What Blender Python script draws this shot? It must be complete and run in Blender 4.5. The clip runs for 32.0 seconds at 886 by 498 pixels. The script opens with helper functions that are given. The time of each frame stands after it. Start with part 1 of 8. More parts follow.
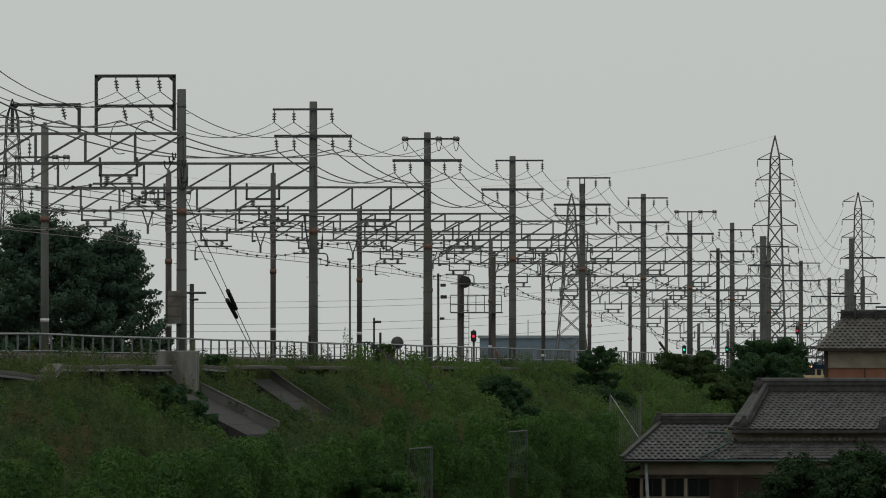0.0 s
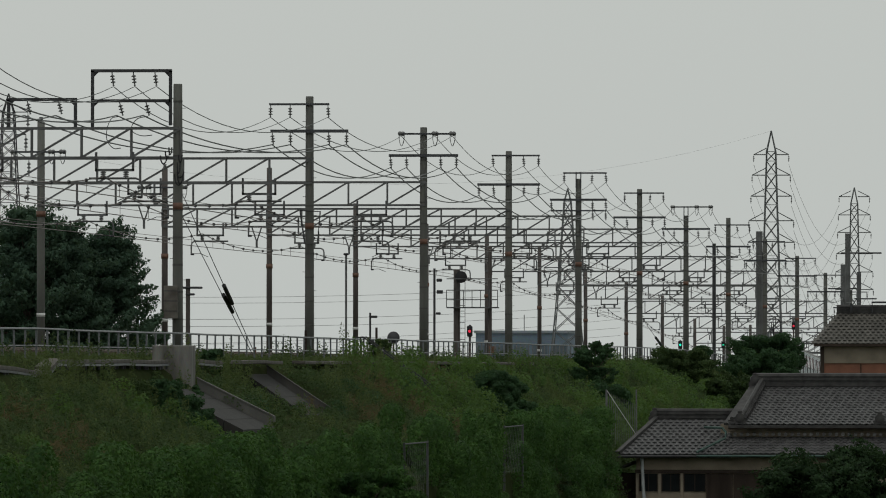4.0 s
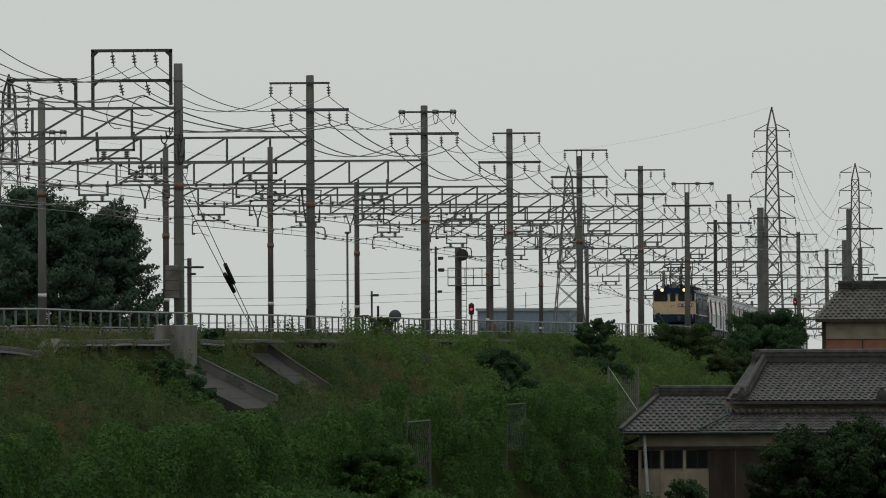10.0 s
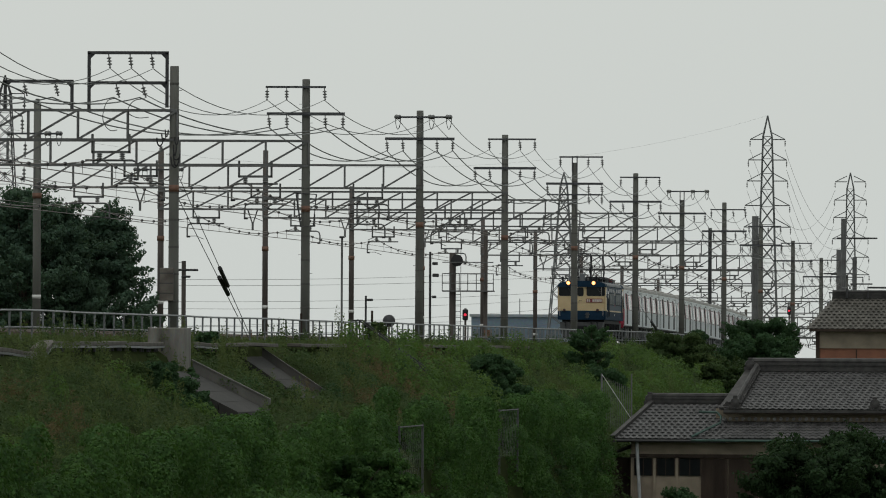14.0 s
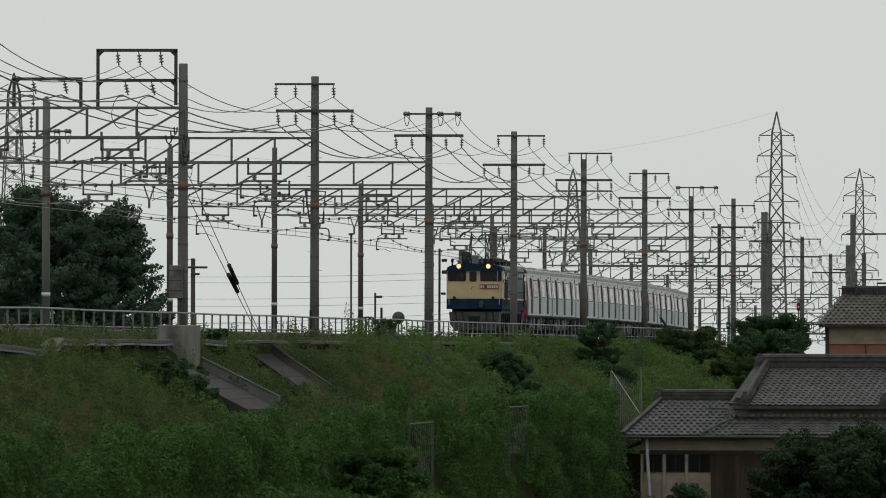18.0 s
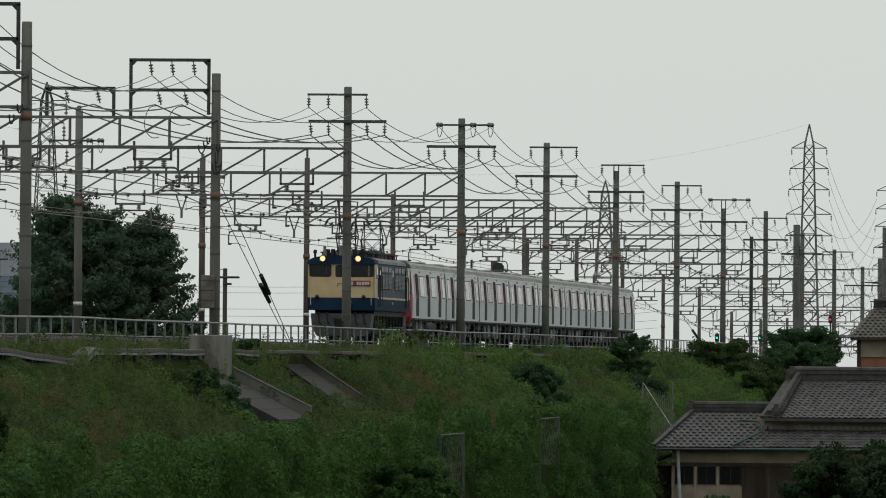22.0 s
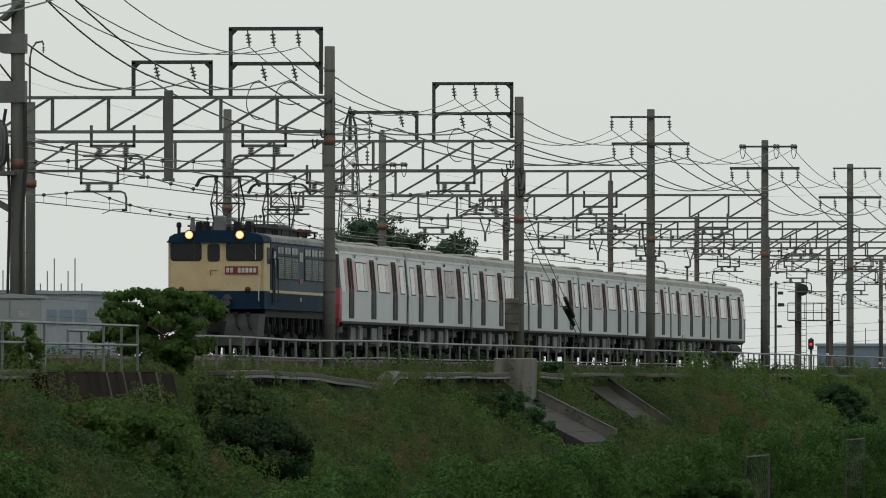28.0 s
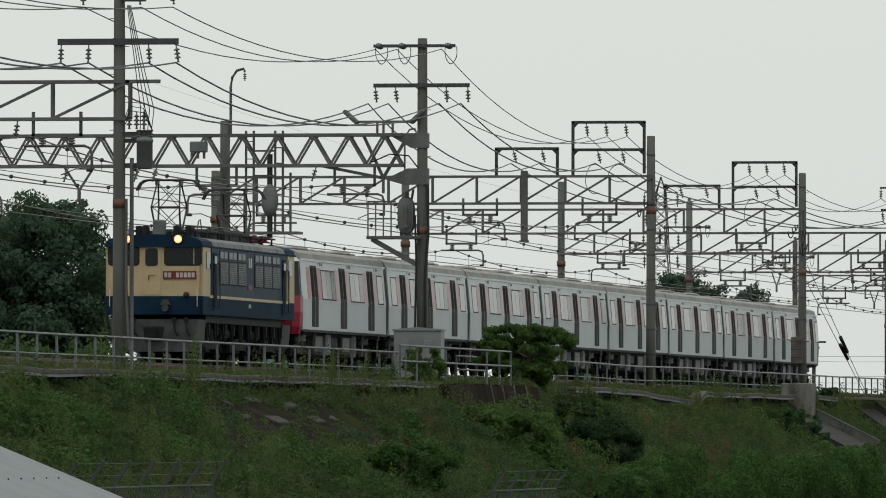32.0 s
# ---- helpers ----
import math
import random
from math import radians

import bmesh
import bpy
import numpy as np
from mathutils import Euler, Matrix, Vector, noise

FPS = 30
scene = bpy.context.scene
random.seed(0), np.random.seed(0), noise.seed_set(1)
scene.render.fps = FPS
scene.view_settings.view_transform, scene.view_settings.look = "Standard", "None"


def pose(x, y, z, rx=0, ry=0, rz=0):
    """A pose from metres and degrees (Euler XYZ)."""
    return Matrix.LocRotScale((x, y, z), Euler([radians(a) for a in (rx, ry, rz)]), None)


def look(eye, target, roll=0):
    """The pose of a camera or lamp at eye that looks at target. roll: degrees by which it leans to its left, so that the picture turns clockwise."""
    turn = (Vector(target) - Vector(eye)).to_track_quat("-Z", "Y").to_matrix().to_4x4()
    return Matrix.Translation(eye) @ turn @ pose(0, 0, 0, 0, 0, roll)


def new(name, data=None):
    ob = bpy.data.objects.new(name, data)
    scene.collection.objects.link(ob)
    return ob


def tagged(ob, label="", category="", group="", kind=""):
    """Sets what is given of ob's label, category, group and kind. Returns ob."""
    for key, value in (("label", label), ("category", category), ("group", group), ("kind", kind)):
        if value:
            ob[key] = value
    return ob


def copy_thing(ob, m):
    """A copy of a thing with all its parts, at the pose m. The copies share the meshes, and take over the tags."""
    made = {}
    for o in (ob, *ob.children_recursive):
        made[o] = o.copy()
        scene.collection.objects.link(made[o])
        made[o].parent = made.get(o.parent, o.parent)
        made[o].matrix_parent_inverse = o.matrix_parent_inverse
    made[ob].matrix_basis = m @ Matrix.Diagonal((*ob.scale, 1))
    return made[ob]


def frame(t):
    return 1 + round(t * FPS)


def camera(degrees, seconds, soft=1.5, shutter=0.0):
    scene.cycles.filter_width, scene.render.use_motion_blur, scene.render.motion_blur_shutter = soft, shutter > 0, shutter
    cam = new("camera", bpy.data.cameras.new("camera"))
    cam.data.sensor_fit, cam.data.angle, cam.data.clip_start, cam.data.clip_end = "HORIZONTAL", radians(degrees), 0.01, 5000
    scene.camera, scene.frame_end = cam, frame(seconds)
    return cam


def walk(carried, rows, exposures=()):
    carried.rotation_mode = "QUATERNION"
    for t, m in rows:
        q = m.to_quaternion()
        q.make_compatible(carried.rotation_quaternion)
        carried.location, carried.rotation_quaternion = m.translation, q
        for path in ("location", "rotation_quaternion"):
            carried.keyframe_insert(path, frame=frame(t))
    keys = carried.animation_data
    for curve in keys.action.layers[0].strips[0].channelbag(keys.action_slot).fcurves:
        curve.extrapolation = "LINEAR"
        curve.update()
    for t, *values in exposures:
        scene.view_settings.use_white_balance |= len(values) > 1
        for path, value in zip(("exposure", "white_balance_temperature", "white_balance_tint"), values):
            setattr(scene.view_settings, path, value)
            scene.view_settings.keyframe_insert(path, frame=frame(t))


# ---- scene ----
FOV = 5.126
cam = camera(FOV, 32.0, soft=1.02)
# t, eye x, y, z, yaw, pitch, roll
ROWS = [
    (0.0, 0.00, 0.00, 6.00, 4.862, 0.707, 0.000),
    (0.5, 0.00, 0.00, 6.00, 4.877, 0.721, -0.076),
    (1.0, 0.00, 0.00, 6.00, 4.894, 0.725, -0.135),
    (1.5, 0.00, 0.00, 6.00, 4.872, 0.722, -0.183),
    (2.0, 0.00, 0.00, 6.00, 4.838, 0.701, -0.149),
    (2.5, 0.00, 0.00, 6.00, 4.831, 0.696, -0.064),
    (4.5, 0.00, 0.00, 6.00, 4.846, 0.676, -0.022),
    (5.0, 0.00, 0.00, 6.00, 4.868, 0.698, 0.064),
    (5.5, 0.00, 0.00, 6.00, 4.870, 0.727, 0.054),
    (6.0, 0.00, 0.00, 6.00, 4.879, 0.732, 0.015),
    (6.5, 0.00, 0.00, 6.00, 4.894, 0.702, 0.271),
    (7.0, 0.00, 0.00, 6.00, 4.889, 0.664, 0.359),
    (7.5, 0.00, 0.00, 6.00, 4.868, 0.649, 0.220),
    (8.0, 0.00, 0.00, 6.00, 4.865, 0.655, -0.052),
    (8.5, 0.00, 0.00, 6.00, 4.867, 0.634, -0.173),
    (9.0, 0.00, 0.00, 6.00, 4.848, 0.602, 0.017),
    (9.5, 0.00, 0.00, 6.00, 4.831, 0.567, 0.168),
    (10.0, 0.00, 0.00, 6.00, 4.850, 0.551, 0.296),
    (10.5, 0.00, 0.00, 6.00, 4.869, 0.566, 0.327),
    (11.0, 0.00, 0.00, 6.00, 4.864, 0.584, 0.232),
    (11.5, 0.00, 0.00, 6.00, 4.867, 0.600, 0.262),
    (12.0, 0.00, 0.00, 6.00, 4.845, 0.595, -0.056),
    (12.5, 0.00, 0.00, 6.00, 4.825, 0.596, -0.279),
    (13.0, 0.00, 0.00, 6.00, 4.811, 0.598, -0.430),
    (13.5, 0.00, 0.00, 6.00, 4.808, 0.590, -0.240),
    (14.0, 0.00, 0.00, 6.00, 4.813, 0.582, -0.290),
    (14.5, 0.00, 0.00, 6.00, 4.831, 0.561, -0.341),
    (16.5, 0.00, 0.00, 6.00, 4.847, 0.536, -0.037),
    (17.0, 0.00, 0.00, 6.00, 4.866, 0.534, -0.089),
    (17.5, 0.00, 0.00, 6.00, 4.871, 0.540, -0.029),
    (18.0, 0.00, 0.00, 6.00, 4.868, 0.563, -0.145),
    (18.5, 0.00, 0.00, 6.00, 4.893, 0.596, -0.002),
    (19.0, 0.00, 0.00, 6.00, 4.923, 0.627, 0.020),
    (19.5, 0.00, 0.00, 6.00, 4.932, 0.612, -0.033),
    (20.0, 0.00, 0.00, 6.00, 4.908, 0.616, -0.154),
    (20.5, 0.00, 0.00, 6.00, 4.909, 0.638, -0.216),
    (21.0, 0.00, 0.00, 6.00, 4.932, 0.659, -0.389),
    (21.5, 0.00, 0.00, 6.00, 4.988, 0.647, -0.354),
    (22.0, 0.00, 0.00, 6.00, 5.051, 0.626, -0.425),
    (22.5, 0.00, 0.00, 6.00, 5.123, 0.621, -0.398),
    (23.0, 0.00, 0.00, 6.00, 5.216, 0.639, -0.452),
    (23.5, 0.00, 0.00, 6.00, 5.315, 0.662, -0.478),
    (24.0, 0.00, 0.00, 6.00, 5.421, 0.674, -0.307),
    (24.5, 0.00, 0.00, 6.00, 5.547, 0.697, -0.324),
    (25.0, 0.00, 0.00, 6.00, 5.702, 0.709, -0.425),
    (25.5, 0.00, 0.00, 6.00, 5.862, 0.713, -0.422),
    (27.5, 0.00, 0.00, 6.00, 6.590, 0.722, -0.029),
    (28.0, 0.00, 0.00, 6.00, 6.814, 0.750, -0.079),
    (28.5, 0.00, 0.00, 6.00, 7.050, 0.761, -0.146),
    (29.0, 0.00, 0.00, 6.00, 7.277, 0.782, -0.175),
    (29.5, 0.00, 0.00, 6.00, 7.512, 0.837, -0.222),
    (29.7, 0.15, -1.40, 5.98, 7.610, 0.855, -0.245),
    (30.0, 1.20, -7.60, 5.89, 7.786, 0.897, -0.288),
    (30.5, 3.23, -25.40, 5.60, 7.943, 0.943, -0.277),
    (31.0, 5.21, -43.40, 5.32, 8.108, 0.983, -0.186),
    (31.5, 7.24, -61.60, 4.93, 8.322, 1.038, -0.150),
    (32.0, 9.56, -79.60, 4.56, 8.543, 1.078, -0.050),
]
EXPOSURES = [(0.0, -0.22), (6.5, -0.2), (9.0, -0.11), (13.0, 0.0), (17.0, 0.05), (20.0, 0.10), (23.0, 0.11), (25.0, 0.17), (28.0, 0.17), (32.0, 0.21)]
walk(cam, [(t, pose(x, y, z, 90 + pitch, roll, yaw)) for t, x, y, z, yaw, pitch, roll in ROWS], EXPOSURES)

# ---- light: a bright overcast sky and a weak, wide sun behind the cloud ----
world = bpy.data.worlds.new("overcast_sky")
scene.world = world
world.use_nodes = True
wn = world.node_tree
sky = wn.nodes.new("ShaderNodeTexSky")
sky.sky_type, sky.sun_disc = "NISHITA", False
sky.sun_elevation, sky.sun_rotation = radians(48), radians(-25)
sky.air_density, sky.dust_density = 1.0, 4.0
cloud = wn.nodes.new("ShaderNodeRGB")
cloud.outputs[0].default_value = (0.618, 0.655, 0.632, 1)
veil = wn.nodes.new("ShaderNodeMixRGB")
veil.inputs[0].default_value = 0.93
thin = wn.nodes.new("ShaderNodeVectorMath")
thin.operation = "SCALE"
thin.inputs["Scale"].default_value = 0.08
wn.links.new(sky.outputs[0], thin.inputs[0])
wn.links.new(thin.outputs[0], veil.inputs[1])
wn.links.new(cloud.outputs[0], veil.inputs[2])
wn.links.new(veil.outputs[0], wn.nodes["Background"].inputs[0])
wn.nodes["Background"].inputs[1].default_value = 1.0
sun = new("sun", bpy.data.lights.new("sun", "SUN"))
sun.data.energy, sun.data.angle, sun.data.color = 0.5, radians(25), (1.0, 0.97, 0.92)
sun.matrix_world = look((-60, 160, 200), (-30, 250, 0))


# ---- materials ----
def material(name, base, second=None, rough=0.6, metal=0.0, scale=8.0, fine=90.0, bump=0.15, island=0.0, per_object=0.0, stretch=(1, 1, 1), clear=0.0):
    """A surface with variation at two scales: broad stains and fine grain, with relief."""
    m = bpy.data.materials.new(name)
    m.use_nodes = True
    nt = m.node_tree
    bsdf = nt.nodes["Principled BSDF"]
    bsdf.inputs["Roughness"].default_value = rough
    bsdf.inputs["Metallic"].default_value = metal
    second = second or tuple(c * 0.72 for c in base)
    tc = nt.nodes.new("ShaderNodeTexCoord")
    mp = nt.nodes.new("ShaderNodeMapping")
    mp.inputs["Scale"].default_value = stretch
    nt.links.new(tc.outputs["Object"], mp.inputs[0])
    broad = nt.nodes.new("ShaderNodeTexNoise")
    broad.inputs["Scale"].default_value, broad.inputs["Detail"].default_value = scale, 5
    grain = nt.nodes.new("ShaderNodeTexNoise")
    grain.inputs["Scale"].default_value, grain.inputs["Detail"].default_value = fine, 3
    for n in (broad, grain):
        nt.links.new(mp.outputs[0], n.inputs["Vector"])
    ramp = nt.nodes.new("ShaderNodeValToRGB")
    ramp.color_ramp.elements[0].position, ramp.color_ramp.elements[1].position = 0.32, 0.68
    ramp.color_ramp.elements[0].color = (*second, 1)
    ramp.color_ramp.elements[1].color = (*base, 1)
    nt.links.new(broad.outputs["Fac"], ramp.inputs[0])
    mix = nt.nodes.new("ShaderNodeMixRGB")
    mix.blend_type = "OVERLAY"
    mix.inputs[0].default_value = 0.25
    nt.links.new(ramp.outputs[0], mix.inputs[1])
    nt.links.new(grain.outputs["Color"], mix.inputs[2])
    last = mix.outputs[0]
    if island or per_object:
        src = nt.nodes.new("ShaderNodeNewGeometry" if island else "ShaderNodeObjectInfo")
        amount = island or per_object
        mr = nt.nodes.new("ShaderNodeMapRange")
        mr.inputs["To Min"].default_value, mr.inputs["To Max"].default_value = 1 - amount, 1 + amount
        nt.links.new(src.outputs["Random Per Island" if island else "Random"], mr.inputs["Value"])
        sc = nt.nodes.new("ShaderNodeVectorMath")
        sc.operation = "SCALE"
        nt.links.new(last, sc.inputs[0])
        nt.links.new(mr.outputs[0], sc.inputs["Scale"])
        last = sc.outputs[0]
    nt.links.new(last, bsdf.inputs["Base Color"])
    if bump:
        bn = nt.nodes.new("ShaderNodeBump")
        bn.inputs["Strength"].default_value, bn.inputs["Distance"].default_value = bump, 0.02
        nt.links.new(grain.outputs["Fac"], bn.inputs["Height"])
        nt.links.new(bn.outputs[0], bsdf.inputs["Normal"])
    if clear:
        bsdf.inputs["Coat Weight"].default_value = clear
    return m


def leaf_material(name, base, second, island=0.35, through_light=0.35, scale=0.25):
    m = material(name, base, second, rough=0.75, scale=scale, fine=6.0, bump=0.0, island=island)
    nt = m.node_tree
    bsdf = nt.nodes["Principled BSDF"]
    bsdf.inputs["Specular IOR Level"].default_value = 0.12
    tl = nt.nodes.new("ShaderNodeBsdfTranslucent")
    tl.inputs[0].default_value = (base[0] * 1.5, base[1] * 1.5, base[2] * 0.9, 1)
    ms = nt.nodes.new("ShaderNodeMixShader")
    ms.inputs[0].default_value = through_light
    nt.links.new(bsdf.outputs[0], ms.inputs[1])
    nt.links.new(tl.outputs[0], ms.inputs[2])
    nt.links.new(ms.outputs[0], nt.nodes["Material Output"].inputs[0])
    return m


def glow(name, color, strength):
    m = bpy.data.materials.new(name)
    m.use_nodes = True
    b = m.node_tree.nodes["Principled BSDF"]
    b.inputs["Base Color"].default_value = (*color, 1)
    b.inputs["Emission Color"].default_value = (*color, 1)
    b.inputs["Emission Strength"].default_value = strength
    return m


STRAP = material("dark_pole_strap", (0.085, 0.083, 0.075), None, 0.8, scale=4)
MUD_BROWN = material("tarred_planks", (0.026, 0.016, 0.012), (0.014, 0.010, 0.008), 0.85, scale=2.0, fine=40, stretch=(1, 1, 0.3), per_object=0.2)
CONCRETE_POLE = material("concrete_pole", (0.15, 0.15, 0.135), (0.10, 0.10, 0.09), 0.85, scale=1.2, fine=60, stretch=(1, 1, 0.25), per_object=0.12)
STEEL_POLE = material("brown_steel_pole", (0.095, 0.078, 0.069), (0.055, 0.046, 0.042), 0.65, scale=2.0, fine=60, stretch=(1, 1, 0.2), per_object=0.15)
GALVANISED = material("galvanised_steel", (0.15, 0.152, 0.152), (0.085, 0.084, 0.084), 0.6, 0.2, scale=1.5, fine=70, per_object=0.1)
DARK_STEEL = material("dark_painted_steel", (0.055, 0.056, 0.06), (0.035, 0.034, 0.036), 0.5, 0.3, scale=3, fine=60)
ARM_STEEL = material("weathered_arm_steel", (0.082, 0.085, 0.094), (0.05, 0.051, 0.056), 0.6, 0.2, scale=3, fine=60)
WIRE = material("dark_wire", (0.07, 0.075, 0.07), (0.05, 0.055, 0.05), 0.5, 0.5, scale=1, fine=20, bump=0)
COPPER = material("copper_wire", (0.12, 0.09, 0.07), (0.08, 0.065, 0.055), 0.5, 0.5, scale=1, fine=20, bump=0)
PORCELAIN = material("insulator_porcelain", (0.16, 0.16, 0.155), (0.10, 0.10, 0.10), 0.3, scale=6, fine=60, bump=0)
ORANGE = material("orange_band", (0.18, 0.088, 0.055), (0.12, 0.065, 0.045), 0.7, scale=5)
WHITE_MARK = material("white_band", (0.62, 0.62, 0.6), None, 0.7, scale=5)
CONCRETE = material("weathered_concrete", (0.235, 0.228, 0.21), (0.11, 0.104, 0.093), 0.9, scale=2.6, fine=35, bump=0.3, stretch=(1, 1, 0.22))
CONCRETE_OLD = material("stained_concrete", (0.19, 0.175, 0.155), (0.09, 0.08, 0.07), 0.92, scale=1.6, fine=35, bump=0.3)
CHUTE = material("stained_brown_concrete", (0.088, 0.083, 0.076), (0.05, 0.047, 0.043), 0.92, scale=1.1, fine=30, bump=0.3, stretch=(1, 1, 0.5))
CHUTE_WALL = material("weathered_chute_wall", (0.14, 0.136, 0.126), (0.085, 0.082, 0.075), 0.92, scale=1.3, fine=30, bump=0.3, stretch=(1, 1, 0.5))
TROUGH = material("stained_trough_concrete", (0.125, 0.113, 0.097), (0.06, 0.054, 0.046), 0.92, scale=1.8, fine=35, bump=0.3)
# floor colour darkened to offset the extra sky light its upward face gets
CHUTE_FLOOR = material("darkened_chute_floor", (0.032, 0.03, 0.027), (0.019, 0.018, 0.016), 0.95, scale=0.9, fine=25, bump=0.2)
BALLAST = material("ballast_stone", (0.085, 0.064, 0.05), (0.045, 0.035, 0.028), 0.95, scale=3, fine=40, bump=0.5, island=0.3)
RAIL = material("rail_steel", (0.2, 0.14, 0.11), (0.12, 0.08, 0.06), 0.5, 0.6, scale=3)
FENCE = material("fence_pipe", (0.185, 0.195, 0.2), (0.11, 0.116, 0.118), 0.5, 0.35, scale=2, fine=50, per_object=0.12)
SOIL = material("embankment_soil", (0.042, 0.052, 0.022), (0.026, 0.036, 0.014), 0.95, scale=0.35, fine=8, bump=0.5)
WEED = leaf_material("weed_leaves", (0.06, 0.094, 0.034), (0.03, 0.052, 0.02), 0.22, 0.25, 0.5)
GRASS = leaf_material("grass_blades", (0.098, 0.13, 0.048), (0.045, 0.068, 0.026), 0.3, 0.25, 0.5)
DRY = leaf_material("dry_grass", (0.125, 0.1, 0.052), (0.08, 0.066, 0.034), 0.3, 0.2)
FEATHER = leaf_material("feathery_weed_leaves", (0.098, 0.13, 0.05), (0.05, 0.074, 0.028), 0.25, 0.3, 0.5)
VINE = leaf_material("vine_leaves", (0.056, 0.117, 0.03), (0.018, 0.046, 0.014), 0.5, 0.25, 0.7)
# shade colour for the sheet behind the hedge leaves
HOLLOW_SHADE = material("hedge_hollow_shade", (0.03, 0.046, 0.016), (0.016, 0.027, 0.01), 0.95, scale=2, fine=20)
BUSH = leaf_material("bush_leaves", (0.048, 0.096, 0.042), (0.026, 0.056, 0.026), 0.3, 0.25)
TREE_LEAF = leaf_material("tree_leaves", (0.07, 0.115, 0.075), (0.045, 0.08, 0.055), 0.2, 0.25)
DARK_LEAF = leaf_material("dark_shrub_leaves", (0.03, 0.058, 0.023), (0.014, 0.03, 0.012), 0.3, 0.2)
SHRUB_LEAF = leaf_material("shrub_leaves", (0.088, 0.15, 0.045), (0.036, 0.074, 0.023), 0.35, 0.35, 0.6)
BARK = material("bark", (0.09, 0.07, 0.05), (0.05, 0.04, 0.03), 0.95, scale=4, bump=0.5)
TILE = material("glazed_roof_tile", (0.13, 0.127, 0.127), (0.072, 0.07, 0.071), 0.45, scale=2.5, fine=30, per_object=0.22)
RIDGE = material("ridge_tile", (0.075, 0.072, 0.07), (0.035, 0.034, 0.034), 0.45, scale=3, fine=30)
TILE_FAR = material("brownish_roof_tile", (0.135, 0.125, 0.112), (0.08, 0.075, 0.067), 0.5, scale=2, fine=30, per_object=0.25)
PLASTER = material("beige_plaster", (0.3, 0.25, 0.19), (0.2, 0.165, 0.125), 0.9, scale=1.4, fine=30)
WOOD_DARK = material("dark_timber", (0.06, 0.045, 0.036), (0.035, 0.026, 0.022), 0.8, scale=3, fine=50, stretch=(1, 1, 0.2))
PALE_TILE = material("pale_round_tile_ends", (0.3, 0.29, 0.28), (0.16, 0.155, 0.15), 0.6, scale=3, fine=30)
COPPER_GREEN = material("green_gutter", (0.045, 0.095, 0.08), (0.03, 0.06, 0.05), 0.6, scale=4)
RED_WALL = material("rust_wall", (0.27, 0.115, 0.07), (0.19, 0.08, 0.05), 0.85, scale=1.2, fine=30)
GLASS = material("dark_window_glass", (0.016, 0.018, 0.02), (0.012, 0.013, 0.015), 0.08, scale=2, bump=0)
GLASS.node_tree.nodes["Principled BSDF"].inputs["Specular IOR Level"].default_value = 0.22
PIPE_GREY = material("grey_drain_pipe", (0.42, 0.44, 0.45), None, 0.5, scale=3)
TANK = material("dull_grey_tank_paint", (0.17, 0.18, 0.185), (0.12, 0.125, 0.13), 0.6, 0.1, scale=2.0, fine=30, bump=0.04)
CABINET = material("grey_cabinet_paint", (0.3, 0.315, 0.325), (0.235, 0.25, 0.255), 0.5, 0.1, scale=1.0, fine=30, bump=0.04)
FENCE_OLD = material("dull_fence_steel", (0.08, 0.085, 0.082), (0.05, 0.053, 0.052), 0.7, 0.2, scale=2, fine=50)
MESH_WIRE = material("fence_mesh_wire", (0.12, 0.125, 0.125), None, 0.6, 0.4, scale=2, bump=0)
BLACK_RUBBER = material("black_guard", (0.014, 0.014, 0.016), None, 0.6, scale=4)
FAR_STEEL = material("distant_lattice_steel", (0.15, 0.155, 0.155), (0.11, 0.115, 0.115), 0.6, 0.3, scale=1, bump=0)
FAR_WALL = material("distant_grey_cladding", (0.28, 0.31, 0.34), (0.24, 0.27, 0.3), 0.7, scale=0.2, fine=4, bump=0)
FAR_BLUE = material("distant_blue_cladding", (0.17, 0.23, 0.29), (0.13, 0.18, 0.23), 0.7, scale=0.2, fine=4, bump=0)
FAR_GLASS = material("distant_window", (0.14, 0.175, 0.205), None, 0.2, scale=1, bump=0)
PALE_ROOF = material("pale_metal_roof", (0.24, 0.26, 0.265), (0.2, 0.215, 0.22), 0.75, 0.0, scale=0.8, fine=14)
RED_LAMP = glow("red_signal_lens", (1.0, 0.04, 0.08), 0.7)
GREEN_LAMP = glow("green_signal_lens", (0.02, 1.0, 0.6), 1.0)
HEADLAMP = glow("headlamp_lens", (1.0, 0.46, 0.16), 3.4)
# emissive orange that imitates the halo round a lit headlamp
LAMP_HALO = glow("headlamp_halo", (1.0, 0.36, 0.1), 1.2)


for dull, level in ((SOIL, 0.0), (HOLLOW_SHADE, 0.0), (BALLAST, 0.05), (MUD_BROWN, 0.05), (CONCRETE_OLD, 0.15), (CONCRETE, 0.2), (TILE, 0.25), (RIDGE, 0.12), (TILE_FAR, 0.2), (WOOD_DARK, 0.1)):
    dull.node_tree.nodes["Principled BSDF"].inputs["Specular IOR Level"].default_value = level


# ---- mesh helpers ----
def box(bm, x0, y0, z0, x1, y1, z1, bevel=0.0):
    vs = [bm.verts.new((x, y, z)) for x in (x0, x1) for y in (y0, y1) for z in (z0, z1)]
    for f in ((0, 1, 3, 2), (4, 6, 7, 5), (0, 4, 5, 1), (2, 3, 7, 6), (0, 2, 6, 4), (1, 5, 7, 3)):
        bm.faces.new([vs[i] for i in f])
    if bevel:
        es = list({e for v in vs for e in v.link_edges})
        bmesh.ops.bevel(bm, geom=es, offset=bevel, segments=1, affect="EDGES")
    return bm


